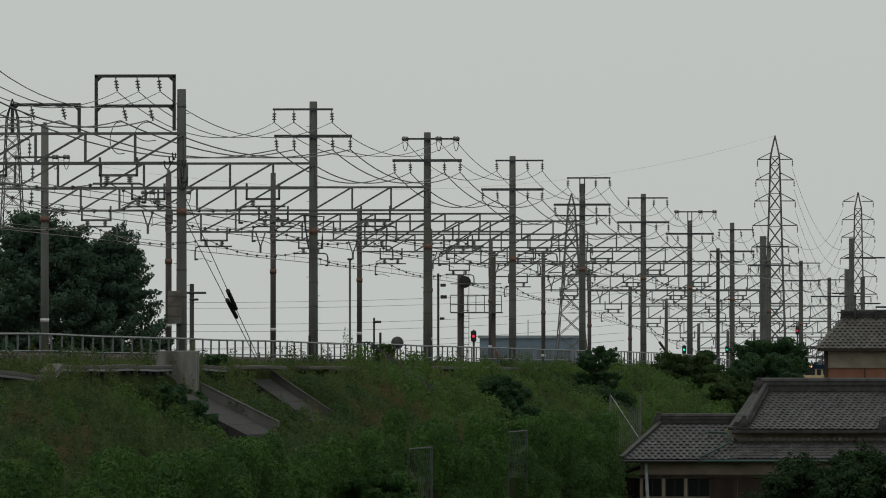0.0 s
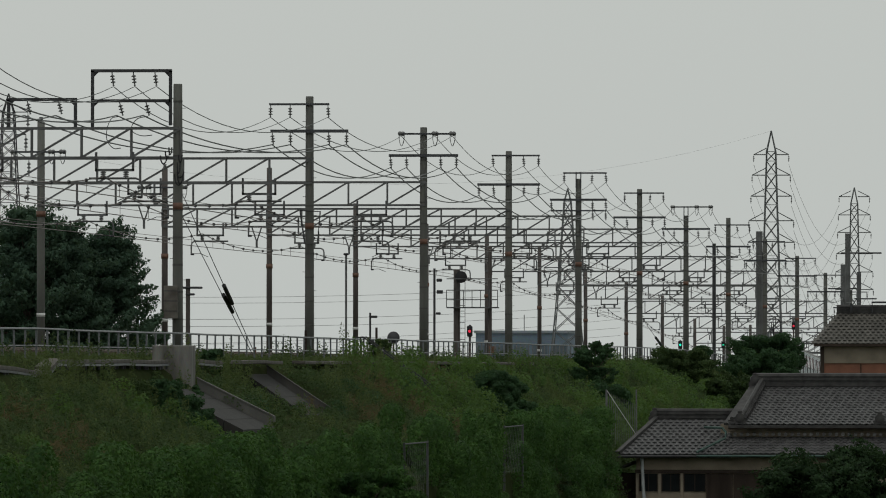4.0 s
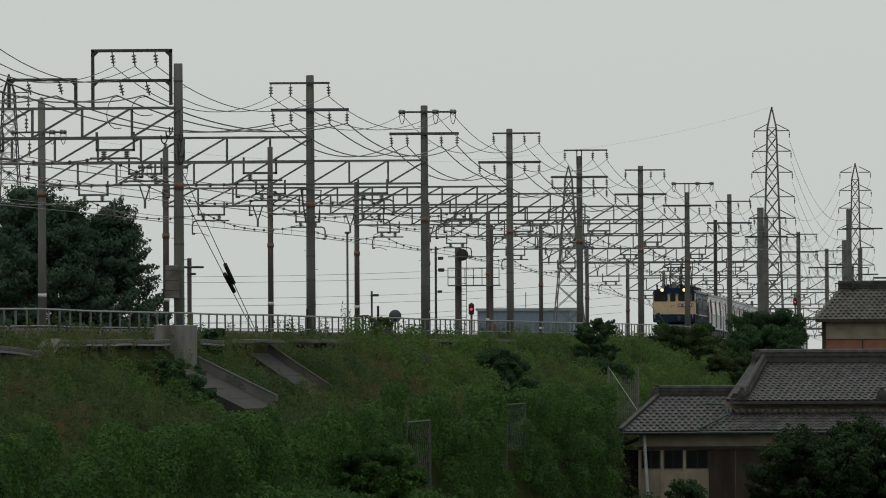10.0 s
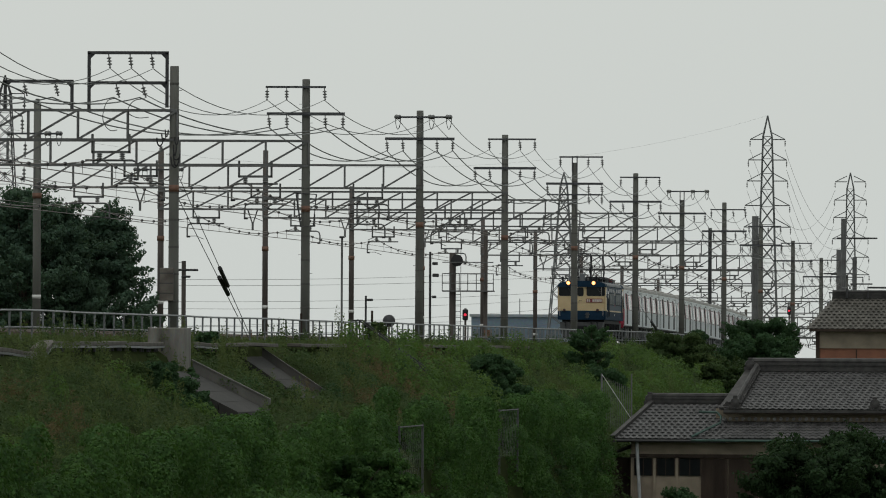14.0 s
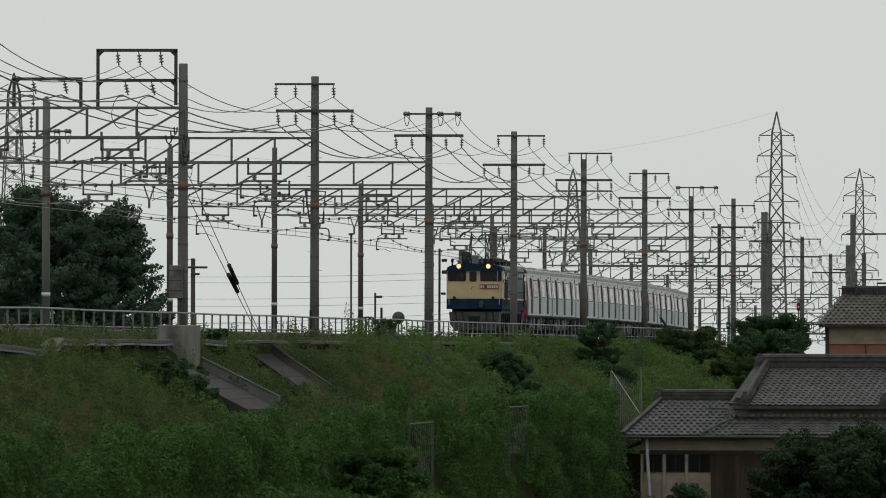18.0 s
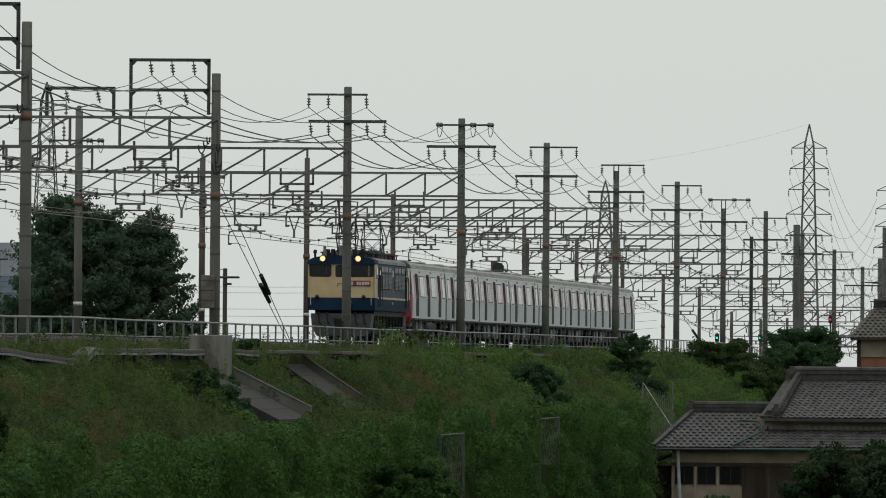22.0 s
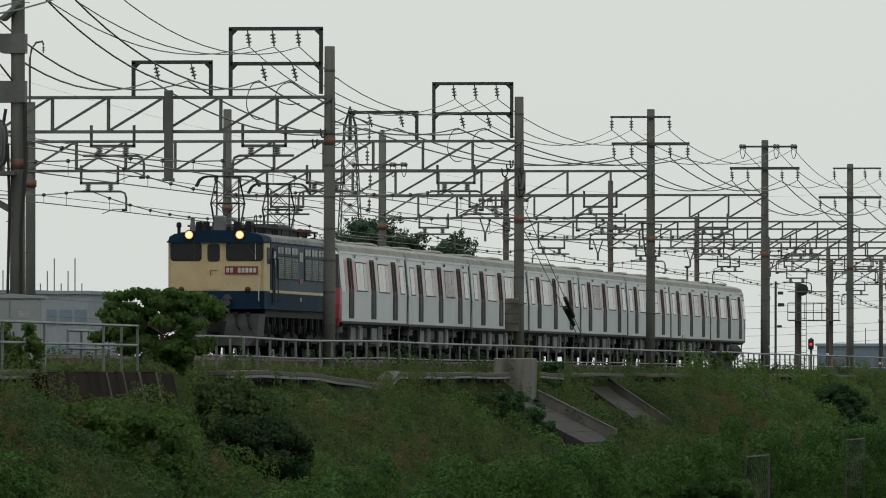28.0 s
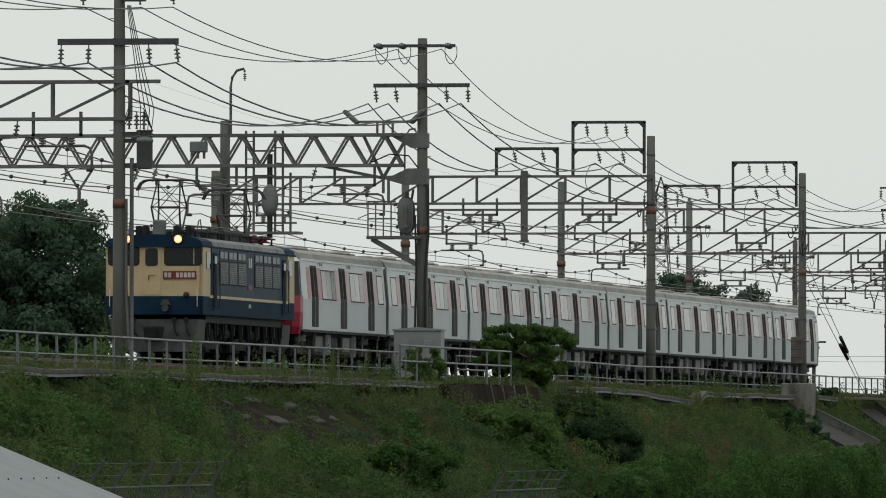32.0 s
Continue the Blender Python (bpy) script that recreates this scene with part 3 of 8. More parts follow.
def portal(i, y, kind):
    """Portal number i along the line. kind: frame, tee or plain."""
    base = 6.0 - dip(y)
    row_x = ROW_X + {-1: -0.32, 0: -0.08, 1: -0.28, 5: 0.2}.get(i, 0.03)
    p = thing("catenary_portal", MOVE((row_x, y, base)), "grey steel truss portal on concrete poles over the tracks", "catenary portal", "catenary portals along the line")
    h = {-1: 9.97, 0: 9.85, 1: 10.75, 2: 10.7, 3: 10.7, 4: 10.25, 5: 10.6, 6: 9.95, 7: 10.9}.get(i, 10.6)
    part("pole", NEAR_POLE, None, p, "round grey concrete pole", at=Matrix.Diagonal((1, 1, h / 10.93, 1)))
    part("orange_band", BAND, None, p, "faded orange marker band", at=MOVE((0, 0, 7.0 if i == -1 else 5.45)))
    step_bolts(p, h, 0.17)
    pole_rings(p, h)
    fx, ftop = {-1: (-55.45, 14.7), 0: (-55.65, 15.7), 1: (-55.62, 16.78), 2: (-55.53, 16.98), 3: (-55.48, 15.86), 4: (-55.26, 16.87), 5: (-55.1, 15.76), 6: (-55.1, 15.42)}.get(i, (-55.1, 15.5 + (i % 3) * 0.3))
    pale, stout = i < 3, 1.2 if i < 3 else 1.03
    part("far_pole", FAR_POLE_PALE if pale else FAR_POLE, None, p, "grey concrete pole" if pale else "brown steel pole", at=MOVE((fx - row_x, 0, 0)) @ Matrix.Diagonal((stout, stout, (ftop - 6) / 8.62, 1)))
    part("orange_band", BAND, None, p, at=MOVE((fx - row_x, 0, 6.7 if pale else 5.35)) @ Matrix.Diagonal((stout, stout, 1, 1)))
    part("white_band", WHITE_BAND, None, p, at=MOVE((fx - row_x, 0, 2.2)) @ Matrix.Diagonal((stout, stout, 1, 1)))
    zl, zt = (z - 6 for z in BEAMS.get(i, (13.17, 14.2)))
    reach = fx - row_x - 0.12
    truss(p, reach, 0.12, zl, zt, 10)
    if i > 1:
        bm = B()
        bar(bm, (-12.85, 0, zl), (-12.6, 0, zl - 0.75), 0.06, 0.06)
        bar(bm, (-12.35, 0, zl), (-12.6, 0, zl - 0.75), 0.06, 0.06)
        bar(bm, (-12.6, 0, zl - 0.7), (-12.6, 0, zl - 1.05), 0.1, 0.1)
        part("vee_hanger", bm, GALVANISED, p)
    if i == 1:
        bm = B()
        path_tube(bm, [(-0.35, -0.25, 6.2), (0.45, -0.25, 6.15), (0.34, -0.25, 4.87), (-0.16, -0.25, 4.87), (-0.35, -0.25, 6.2)], 0.035, 5)
        part("cable_frame", bm, DARK_STEEL, p, "dark hanging cable frame")
    for k, x in enumerate((TRACK_X, -45.6, -53.6)):
        if x - row_x > reach:
            hanger(p, x - row_x + 0.4, zl, (i + k) % 2)
    if i in (2, 3):
        za = 9.61 if i == 2 else 8.9
        bm = B()
        bar(bm, (fx - row_x - 1.3, -0.2, za), (fx - row_x + 1.1, -0.2, za), 0.06, 0.085)
        far_arm = part("far_cross_arm", bm, ARM_STEEL, p)
        for x in (-1.2, 0.5, 1.0) if i == 2 else (-1.2, -0.8, 1.0):
            dead_end(far_arm, fx - row_x + x, za)
        part("pole_cap", POST_INSULATOR, None, p, at=MOVE((fx - row_x, 0, ftop - 6)))
    if kind == "frame":
        z0 = (16.5 if i < 0 else 16.31) - 6
        xa, xb = -3.0, -0.26
        top = [-2.49, -1.74, -0.98] if i < 0 else [-2.32, -1.57, -0.81]
        mid = [-2.05, -1.12]
        wire_frame(p, xa, xb, z0, z0 - 1.05, zt, top, mid, zt + 0.1)
        wire_frame(p, -5.95, -3.6, z0 - 1.0, None, zt, [], [-5.3, -4.2])
        FEED_TOP[i] = [(row_x + x + 0.06, y, z0 + base - 0.55) for x in top]
        # cable loops and a cluster of jumpers about the pole
        rng = random.Random(40 + i)
        for k in range(8 if i == 0 else 2):
            x, z = rng.uniform(-0.55, 0.15), zl + rng.uniform(-0.7, 0.5)
            w, d = rng.uniform(0.05, 0.16), rng.uniform(0.2, 0.45)
            bm = B()
            path_tube(bm, rounded_path([(x - w, -0.3, z), (x - w * 0.8, -0.32, z - d * 0.7), (x, -0.34, z - d), (x + w * 0.8, -0.32, z - d * 0.6), (x + w, -0.3, z)]), 0.024, 4)
            part("jumper_cable", bm, BLACK_RUBBER, p)
        for x, w, d in ((-2.1, 0.28, 1.0), (-1.05, 0.4, 0.55)):
            bm = B()
            path_tube(bm, rounded_path([(x, 0, z0 - 1.6), (x - w, -0.1, z0 - 1.65), (x - w * 1.6, -0.15, z0 - 1.75 - d * 0.6), (x - w * 0.6, -0.15, z0 - 1.75 - d), (x + w * 0.4, -0.1, z0 - 1.7 - d)], 3), 0.015, 4)
            part("hanging_cable", bm, WIRE, p)
        FEED_LOW[i] = [(row_x + x - 0.1, y, z0 + base - 1.56) for x in (-5.3, -4.2, -2.05, -1.12)]
    else:
        ztop, zlow, top, style = TEES.get(i, (10.4, 9.0, (-0.9, 0.55, 1.45), ""))
        low = (-1.48, -0.76, 0.78, 1.5)
        arm = cross_arm(p, min(top) - 0.06, max(top) + 0.06, ztop, () if "balls" in style else top, 0.085)
        if "raised" in style:
            for x in (-0.12, 0.14):
                bm = B()
                bar(bm, (x, -0.2, h - 0.5), (x, -0.2, ztop), 0.06, 0.06)
                part("arm_post", bm, ARM_STEEL, p)
        if "balls" in style:
            for x in top:
                dead_end(arm, x, ztop)
        cross_arm(p, -1.55, 1.57, zlow, low, 0.125)
        if "double" in style:
            cross_arm(p, -1.5, 1.55, zlow - 0.6, low[1:], 0.085)
        drop = 0.1 if "balls" in style else 0.52
        FEED_TOP[i] = [(row_x + x, y - 0.2, base + ztop - drop) for x in top]
        FEED_LOW[i] = [(row_x + x, y - 0.2, base + zlow - 0.54) for x in low]
    return p


for i in range(-1, 16):
    portal(i, Y_A + PITCH * i if i != 0 else Y_A, "frame" if i < 1 else "tee")


def sag_points(a, b, sag, n=14):
    a, b = Vector(a), Vector(b)
    return [a.lerp(b, k / n) - Vector((0, 0, sag * 4 * (k / n) * (1 - k / n))) for k in range(n + 1)]


def strung(name, anchors, sag, r, mat, label):
    bm = B()
    pts = []
    for a, b, low in zip(anchors, anchors[1:], sag):
        pts += sag_points(a, b, low)[: None if b is anchors[-1] else -1]
    path_tube(bm, pts, r, 4)
    return single(name, bm, mat, label, "overhead wire", "feeder wires on the pole row")
# ---- wires along the row ----
FEED_TOP[-2] = [(-38.5 + x, 234.3, 16.95) for x in (-1.3, -0.6, 0.85)]
FEED_LOW[-2] = [(-38.5 + x, 234.1, 15.2) for x in (-1.5, -0.85, 0.8, 1.5)]
FEED_TOP[-3] = [(-38.54 + x, 182.0, 16.05) for x in (-0.95, 0.6, 1.45)]
FEED_LOW[-3] = [(-38.54 + x, 181.8, 14.55) for x in (-1.55, -0.8, 0.83, 1.58)]
FEED_TOP[-4] = [(-38.6 + x, 130, 16.2) for x in (-0.95, 0.6, 1.45)]
FEED_LOW[-4] = [(-38.6 + x, 130, 15.0) for x in (-1.55, -0.8, 0.83, 1.58)]
ids = sorted(FEED_TOP)
for k in range(3):
    strung("feeder_wire", [FEED_TOP[i][k] for i in ids], [0.8, 0.85, 1.28, 1.19, 1.05] + [1.0] * 20, 0.016, WIRE, "thin dark feeder wire hung from insulators")
for k in range(4):
    strung("feeder_wire", [FEED_LOW[i][k] for i in ids], [1.0, 1.15, 1.04, 0.78, 0.73] + [0.85] * 20, 0.024, WIRE, "thick dark feeder cable hung from insulators")


bm = B()
tube(bm, (0, 0, 0), (0, 0, 1), 0.011, 3)
DROPPER = to_mesh("dropper", bm, COPPER)
bm = B()
lathe(bm, [(0.01, -0.06), (0.06, -0.04), (0.06, 0.04), (0.01, 0.06)], n=6)
CLAMP = to_mesh("clamp", bm, DARK_STEEL)


def catenary(x, label):
    """Messenger wire, contact wire and droppers over one track."""
    t = thing("catenary_wire", Matrix(), label, "overhead line", "overhead lines above the tracks")
    zs = [100, 139, 182.3, 234.1] + [Y_A + PITCH * i for i in range(-1, 16)]
    bm = B()
    pts = []
    for a, b in zip(zs, zs[1:]):
        pts += sag_points((x, a, 12.6 - dip(a)), (x, b, 12.6 - dip(b)), 0.55, 10)[:-1]
    path_tube(bm, pts, 0.02, 4)
    part("messenger_wire", bm, COPPER, t)
    bm = B()
    path_tube(bm, [(x + (0.2 if i % 2 else -0.2), y, 11.96 - dip(y)) for i, y in enumerate(zs)], 0.018, 4)
    part("contact_wire", bm, COPPER, t)
    bm = B()
    path_tube(bm, [(x - 0.3, y, 12.26 - dip(y)) for y in zs], 0.012, 4)
    part("auxiliary_wire", bm, COPPER, t)
    for a, b in zip(zs, zs[1:]):
        for k in range(1, 10):
            low = dip(a) + (dip(b) - dip(a)) * k / 10
            z = 12.6 - 0.55 * 4 * (k / 10) * (1 - k / 10) - low
            d = part("dropper", DROPPER, None, t, at=MOVE((x, a + (b - a) * k / 10, 11.97 - low)) @ Matrix.Diagonal((1, 1, z - 11.97 + low, 1)))
            part("clamp", CLAMP, None, t, at=MOVE((x, a + (b - a) * k / 10, z)))


for x, l in ((TRACK_X, "copper contact and messenger wires over the main track"), (-45.6, "copper contact and messenger wires over the second track"), (-53.6, "copper contact and messenger wires over the outer track")):
    catenary(x, l)

# ---- railing along the edge of the embankment ----
RAIL_X = -36.7


def railing():
    f = thing("pipe_fence", Matrix(), "galvanised pipe railing along the embankment edge", "fence", kind="structure")
    def top(y):
        return 7.08 + 0.05 * noise.noise((0.1, y * 0.06, 0.0)) - dip(y)
    for name, drop, r in (("top_rail", 0.0, 0.032), ("lower_rail", 0.5, 0.022)):
        for ya, yb in ((100, 222), (251, 661)):
            bm = B()
            path_tube(bm, [(RAIL_X, y, top(y) - drop) for y in range(ya, yb, 5)], r, 6)
            part(name, bm, FENCE, f)
    bm = B()
    box(bm, -0.028, -0.028, -1.15, 0.028, 0.028, 0.0)
    post = to_mesh("post", bm, FENCE)
    for k in range(200):
        y = 140 + k * 2.6
        if 221 < y < 250:
            continue
        part("post", post, None, f, at=MOVE((RAIL_X, y, top(y))) @ pose(0, 0, 0, random.uniform(-1.5, 1.5), random.uniform(-1, 1), 0))


railing()


# ---- the two heavier portals nearest the camera ----
def end_insulators(parent, x, z):
    """A pair of tension insulators with a jumper loop, as at a dead end."""
    bm = B()
    for s in (-1, 1):
        lathe(bm, [(0.03, s * 0.05), (0.1, s * 0.1), (0.1, s * 0.2), (0.05, s * 0.24), (0.09, s * 0.28), (0.09, s * 0.36), (0.03, s * 0.42)], (x, 0, z), 8, "y")
    a = part("tension_insulator", bm, PORCELAIN, parent, smooth=True)
    bm = B()
    path_tube(bm, rounded_path([(x - 0.05, -0.4, z), (x - 0.08, -0.35, z - 0.35), (x + 0.08, -0.1, z - 0.65), (x + 0.24, 0.25, z - 0.35), (x + 0.2, 0.4, z)]), 0.016, 4)
    part("jumper_loop", bm, WIRE, a)


def warren(parent, x0, x1, z0, z1, panel):
    """A box girder of welded pipes with zigzag bracing."""
    for name, z in (("top_chord", z1), ("bottom_chord", z0)):
        for y in (-0.3, 0.3):
            bm = B()
            bar(bm, (x0, y, z), (x1, y, z), 0.09, 0.1)
            part(name, bm, GALVANISED, parent)
    n = int(abs(x1 - x0) / panel)
    bm = B()
    bar(bm, (0, 0, 0), (panel / 2, 0, z1 - z0), 0.06, 0.07)
    bar(bm, (panel / 2 + 0.001, 0, z1 - z0), (panel, 0, 0), 0.06, 0.07)
    prism(bm, [(panel / 2 - 0.16, z1 - z0), (panel / 2 + 0.16, z1 - z0), (panel / 2, z1 - z0 - 0.2)], -0.02, 0.02)
    me = to_mesh("zigzag_brace", bm, GALVANISED)
    bm = B()
    bar(bm, (0, -0.3, 0), (0, 0.3, 0), 0.05, 0.05)
    tie = to_mesh("cross_tie", bm, GALVANISED)
    for k in range(n):
        for y in (-0.3, 0.3):
            part("zigzag_brace", me, None, parent, at=MOVE((x0 + k * panel, y, z0)))
        part("cross_tie", tie, None, parent, at=MOVE((x0 + k * panel, 0, z0)))
        part("cross_tie", tie, None, parent, at=MOVE((x0 + (k + 0.5) * panel, 0, z1)))


def transformer(parent, x, z, r, h):
    bm = B()
    lathe(bm, [(r * 0.8, 0), (r, 0.05), (r, h * 0.85), (r * 1.08, h * 0.86), (r * 1.08, h * 0.92), (r * 0.9, h), (r * 0.3, h + 0.04)], (x, -0.05, z), 14)
    t = part("transformer_tank", bm, TANK, parent, "grey pole transformer", smooth=True)
    for a in (-0.6, 0.0, 0.6):
        part("bushing", POST_INSULATOR, None, t, at=MOVE((x + a * r, -0.05, z + h)))
    bm = B()
    for zz in (z + 0.1, z + h * 0.9):
        bar(bm, (0, 0, zz), (x, -0.05, zz), 0.09, 0.12)
    part("transformer_bracket", bm, DARK_STEEL, t)


def portal_c():
    base = 6.0
    p = thing("catenary_portal", MOVE((-38.27, 234.3, base)), "heavy pipe girder portal with floodlights and switchgear on its pole", "catenary portal", "catenary portals along the line")
    part("pole", NEAR_POLE, None, p, "round dark grey pole", at=Matrix.Diagonal((1.0, 1.0, 11.3 / 10.93, 1)))
    part("orange_band", BAND, None, p, at=MOVE((0, 0, 5.0)))
    step_bolts(p, 11.2, 0.17)
    z0, z1 = 13.22 - base, 14.2 - base
    warren(p, -19.2, -0.6, z0, z1, 1.16)
    # haunch plates and knee braces where the girder meets the pole
    for nm, pts in (("upper_gusset", [(-1.15, z1 + 0.05), (0.2, z1 + 0.05), (0.2, z1 - 0.42), (-0.35, z1 - 0.42)]), ("lower_gusset", [(-1.2, z0 - 0.45), (-0.45, z0 - 0.1), (0.2, z0 - 0.1), (0.2, z0 - 0.62), (-0.6, z0 - 0.62)])):
        bm = B()
        prism(bm, pts, -0.2, 0.2)
        part(nm, bm, GALVANISED, p)
    for xa, za, xb, zb in ((-1.25, z0 - 0.4, -0.55, z1 - 0.2), (-3.3, z0, -1.2, z0 - 0.42), (-1.9, z1, -1.25, z0 - 0.4), (-1.25, z0 - 0.9, -1.25, z0 - 0.3)):
        bm = B()
        bar(bm, (xa, -0.12, za), (xb, -0.12, zb), 0.08, 0.1)
        part("knee_brace", bm, GALVANISED, p)
    a = cross_arm(p, -1.56, 1.1, 17.05 - base, [])
    for x in (-1.4, -0.65, 0.85):
        end_insulators(a, x, 17.05 - base)
    cross_arm(p, -1.56, 1.56, 15.78 - base, [-1.5, -0.85, 0.8, 1.5], 0.13)
    # floodlights
    bm = B()
    bar(bm, (-2.1, -0.1, 14.62 - base), (-0.35, -0.1, 14.62 - base), 0.08, 0.08)
    for x in (-1.45, -1.25, -0.95):
        bar(bm, (x, -0.1, z1), (x, -0.1, 14.62 - base), 0.07, 0.07)
    fl = part("floodlight_bar", bm, GALVANISED, p)
    for x, s in ((-2.15, 1), (-0.3, -1)):
        bm = B()
        box(bm, -0.3, -0.22, -0.06, 0.3, 0.22, 0.06, 0.03)
        f = part("floodlight", bm, GALVANISED, fl, at=MOVE((x - s * 0.15, -0.1, 14.78 - base)) @ pose(0, 0, 0, 0, s * 42, 0))
        bm = B()
        box(bm, -0.25, -0.18, -0.075, 0.25, 0.18, -0.062)
        part("lamp_glass", bm, TANK, f)
    # platform with a switch tank on the pole
    zp = 10.95 - base
    bm = B()
    box(bm, -1.75, -0.45, zp - 0.1, 0.0, 0.45, zp, 0.01)
    bar(bm, (-1.6, -0.3, zp - 0.1), (-0.1, -0.1, zp - 0.95), 0.12, 0.16)
    pl = part("platform", bm, GALVANISED, p, "grey steel maintenance platform")
    for x in (-1.7, -1.45, -1.2, -0.95):
        bm = B()
        bar(bm, (x, -0.42, zp), (x, -0.42, zp + 1.1), 0.04, 0.05)
        part("guard_post", bm, GALVANISED, pl)
    for dz in (0.55, 1.1):
        bm = B()
        bar(bm, (-1.72, -0.42, zp + dz), (-0.8, -0.42, zp + dz), 0.04, 0.05)
        part("guard_rail", bm, GALVANISED, pl)
    def oval(w, h, n=24):
        return [(-0.52 + w * math.copysign(abs(math.cos(math.tau * k / n)) ** 0.75, math.cos(math.tau * k / n)), zp + 0.66 + h * math.copysign(abs(math.sin(math.tau * k / n)) ** 0.6, math.sin(math.tau * k / n))) for k in range(n)]
    bm = B()
    prism(bm, oval(0.25, 0.56), -0.22, 0.24)
    tank = part("switch_tank", bm, TANK, p, "grey flattened oval switch tank")
    bm = B()
    prism(bm, oval(0.285, 0.6), -0.03, 0.03)
    part("flange", bm, GALVANISED, tank)
    bm = B()
    prism(bm, oval(0.19, 0.47), -0.3, -0.222)
    part("cover", bm, TANK, tank)
    for z in (0.3, 0.5, 0.7, 0.9):
        part("lug", box(B(), -0.83, -0.06, zp + z, -0.77, 0.06, zp + z + 0.05), DARK_STEEL, tank)
    bm = B()
    box(bm, -0.56, -0.44, zp + 0.26, -0.42, -0.304, zp + 1.0, 0.015)
    part("control_box", bm, CONCRETE_OLD, tank, "pale control box")
    bm = B()
    tube(bm, (-0.5, -0.1, zp + 1.15), (-0.5, -0.1, zp + 1.42), 0.06, 8)
    tube(bm, (-0.36, 0.05, zp + 1.15), (-0.3, 0.05, zp + 1.5), 0.04, 8)
    part("bushing", bm, DARK_STEEL, tank)
    for x in (-0.66, -0.38):
        part("foot", box(B(), x - 0.04, -0.2, zp + 0.002, x + 0.04, 0.2, zp + 0.14), DARK_STEEL, tank)
    bm = B()
    path_tube(bm, [(-0.2, -0.25, 5.6), (-0.15, -0.28, 4), (-0.2, -0.25, 2.0), (-0.16, -0.25, 0.5)], 0.035, 6)
    path_tube(bm, [(0.2, -0.15, 6.6), (0.22, -0.2, 5), (0.12, -0.25, 3.5), (0.15, -0.2, 0.5)], 0.045, 6)
    part("cable_run", bm, BLACK_RUBBER, p)
    bm = B()
    path_tube(bm, [(-1.6, -0.3, z0 + 0.1), (-1.0, -0.35, z0 + 0.35), (-0.4, -0.3, z0 + 0.3), (-0.1, -0.2, z0 - 0.1)], 0.025, 5)
    part("cable_loop", bm, BLACK_RUBBER, p)
    # second column under the girder and its ladder cage with a round tank
    part("far_pole", FAR_POLE_PALE, None, p, "round grey pole", at=MOVE((-6.58, 0.9, 0)) @ Matrix.Diagonal((1.15, 1.15, 1.01, 1)))
    part("far_pole", FAR_POLE_PALE, None, p, at=MOVE((-18.73, 0.9, 0)) @ Matrix.Diagonal((1.15, 1.15, 1.01, 1)))
    cage = part("ladder_cage", cage_mesh(), GALVANISED, p, "steel ladder cage with platform", at=MOVE((-4.98, 0.2, 0)))
    bm = B()
    lathe(bm, [(0.15, -0.2), (0.25, -0.16), (0.28, 0.0), (0.25, 0.16), (0.15, 0.2)], (0, 0, 0), 16, "y")
    for v in bm.verts:
        v.co.z *= 1.9
    part("switch_tank", bm, TANK, cage, "grey oval switch tank", at=MOVE((0.05, -0.4, 6.1)), smooth=True)
    bm = B()
    tube(bm, (0, -0.1, 4.9), (0, -0.1, 7.6), 0.09, 10)
    part("cable_column", bm, DARK_STEEL, cage)
    for k, x in enumerate((-2.6, -7.1, -15.1)):
        hanger(p, x + 0.4, z0 - 0.2, k % 2)
    for x in (-9.2, -8.6, -3.4, -11.5):
        part("insulator", INSULATOR, None, p, at=MOVE((x, -0.3, z0 - 0.05)) @ pose(0, 0, 0, 0, 18, 0))
    bm = B()
    bar(bm, (-11.7, 0, z0), (-11.2, 0, z0 - 0.75), 0.07, 0.07)
    bar(bm, (-10.7, 0, z0), (-11.18, 0, z0 - 0.75), 0.07, 0.07)
    bar(bm, (-11.2, 0, z0 - 0.7), (-11.2, 0, z0 - 1.15), 0.1, 0.1)
    part("vee_hanger", bm, GALVANISED, p)
    # oil cooler boxes beside the second column
    bm = B()
    box(bm, -7.5, -0.5, z1 - 0.55, -6.95, -0.2, z1 - 0.2, 0.03)
    for x in (-7.45, -7.25, -7.05):
        tube(bm, (x, -0.35, z1 - 0.55), (x, -0.35, z1 - 0.75), 0.05, 6)
    part("voltage_transformer", bm, TANK, p)


def cage_mesh():
    bm = B()
    for x in (-0.75, -0.5, 0.2, 0.45):
        bar(bm, (x, -0.25, 5.1), (x, -0.25, 8.35), 0.07, 0.07)
    for k in range(11):
        bar(bm, (-0.75, -0.25, 5.2 + k * 0.28), (-0.5, -0.25, 5.2 + k * 0.28), 0.03, 0.03)
    for k in range(6):
        bar(bm, (0.2, -0.25, 5.3 + k * 0.5), (0.45, -0.25, 5.3 + k * 0.5), 0.04, 0.04)
    box(bm, -0.85, -0.6, 5.02, 1.0, 0.4, 5.1)
    bar(bm, (0.7, -0.25, 5.1), (0.7, -0.25, 7.0), 0.07, 0.07)
    bar(bm, (-0.5, -0.25, 7.7), (0.2, -0.25, 7.7), 0.05, 0.06)
    bar(bm, (-0.5, -0.25, 6.9), (0.2, -0.25, 6.9), 0.05, 0.06)
    return to_mesh("ladder_cage", bm, GALVANISED)


portal_c()


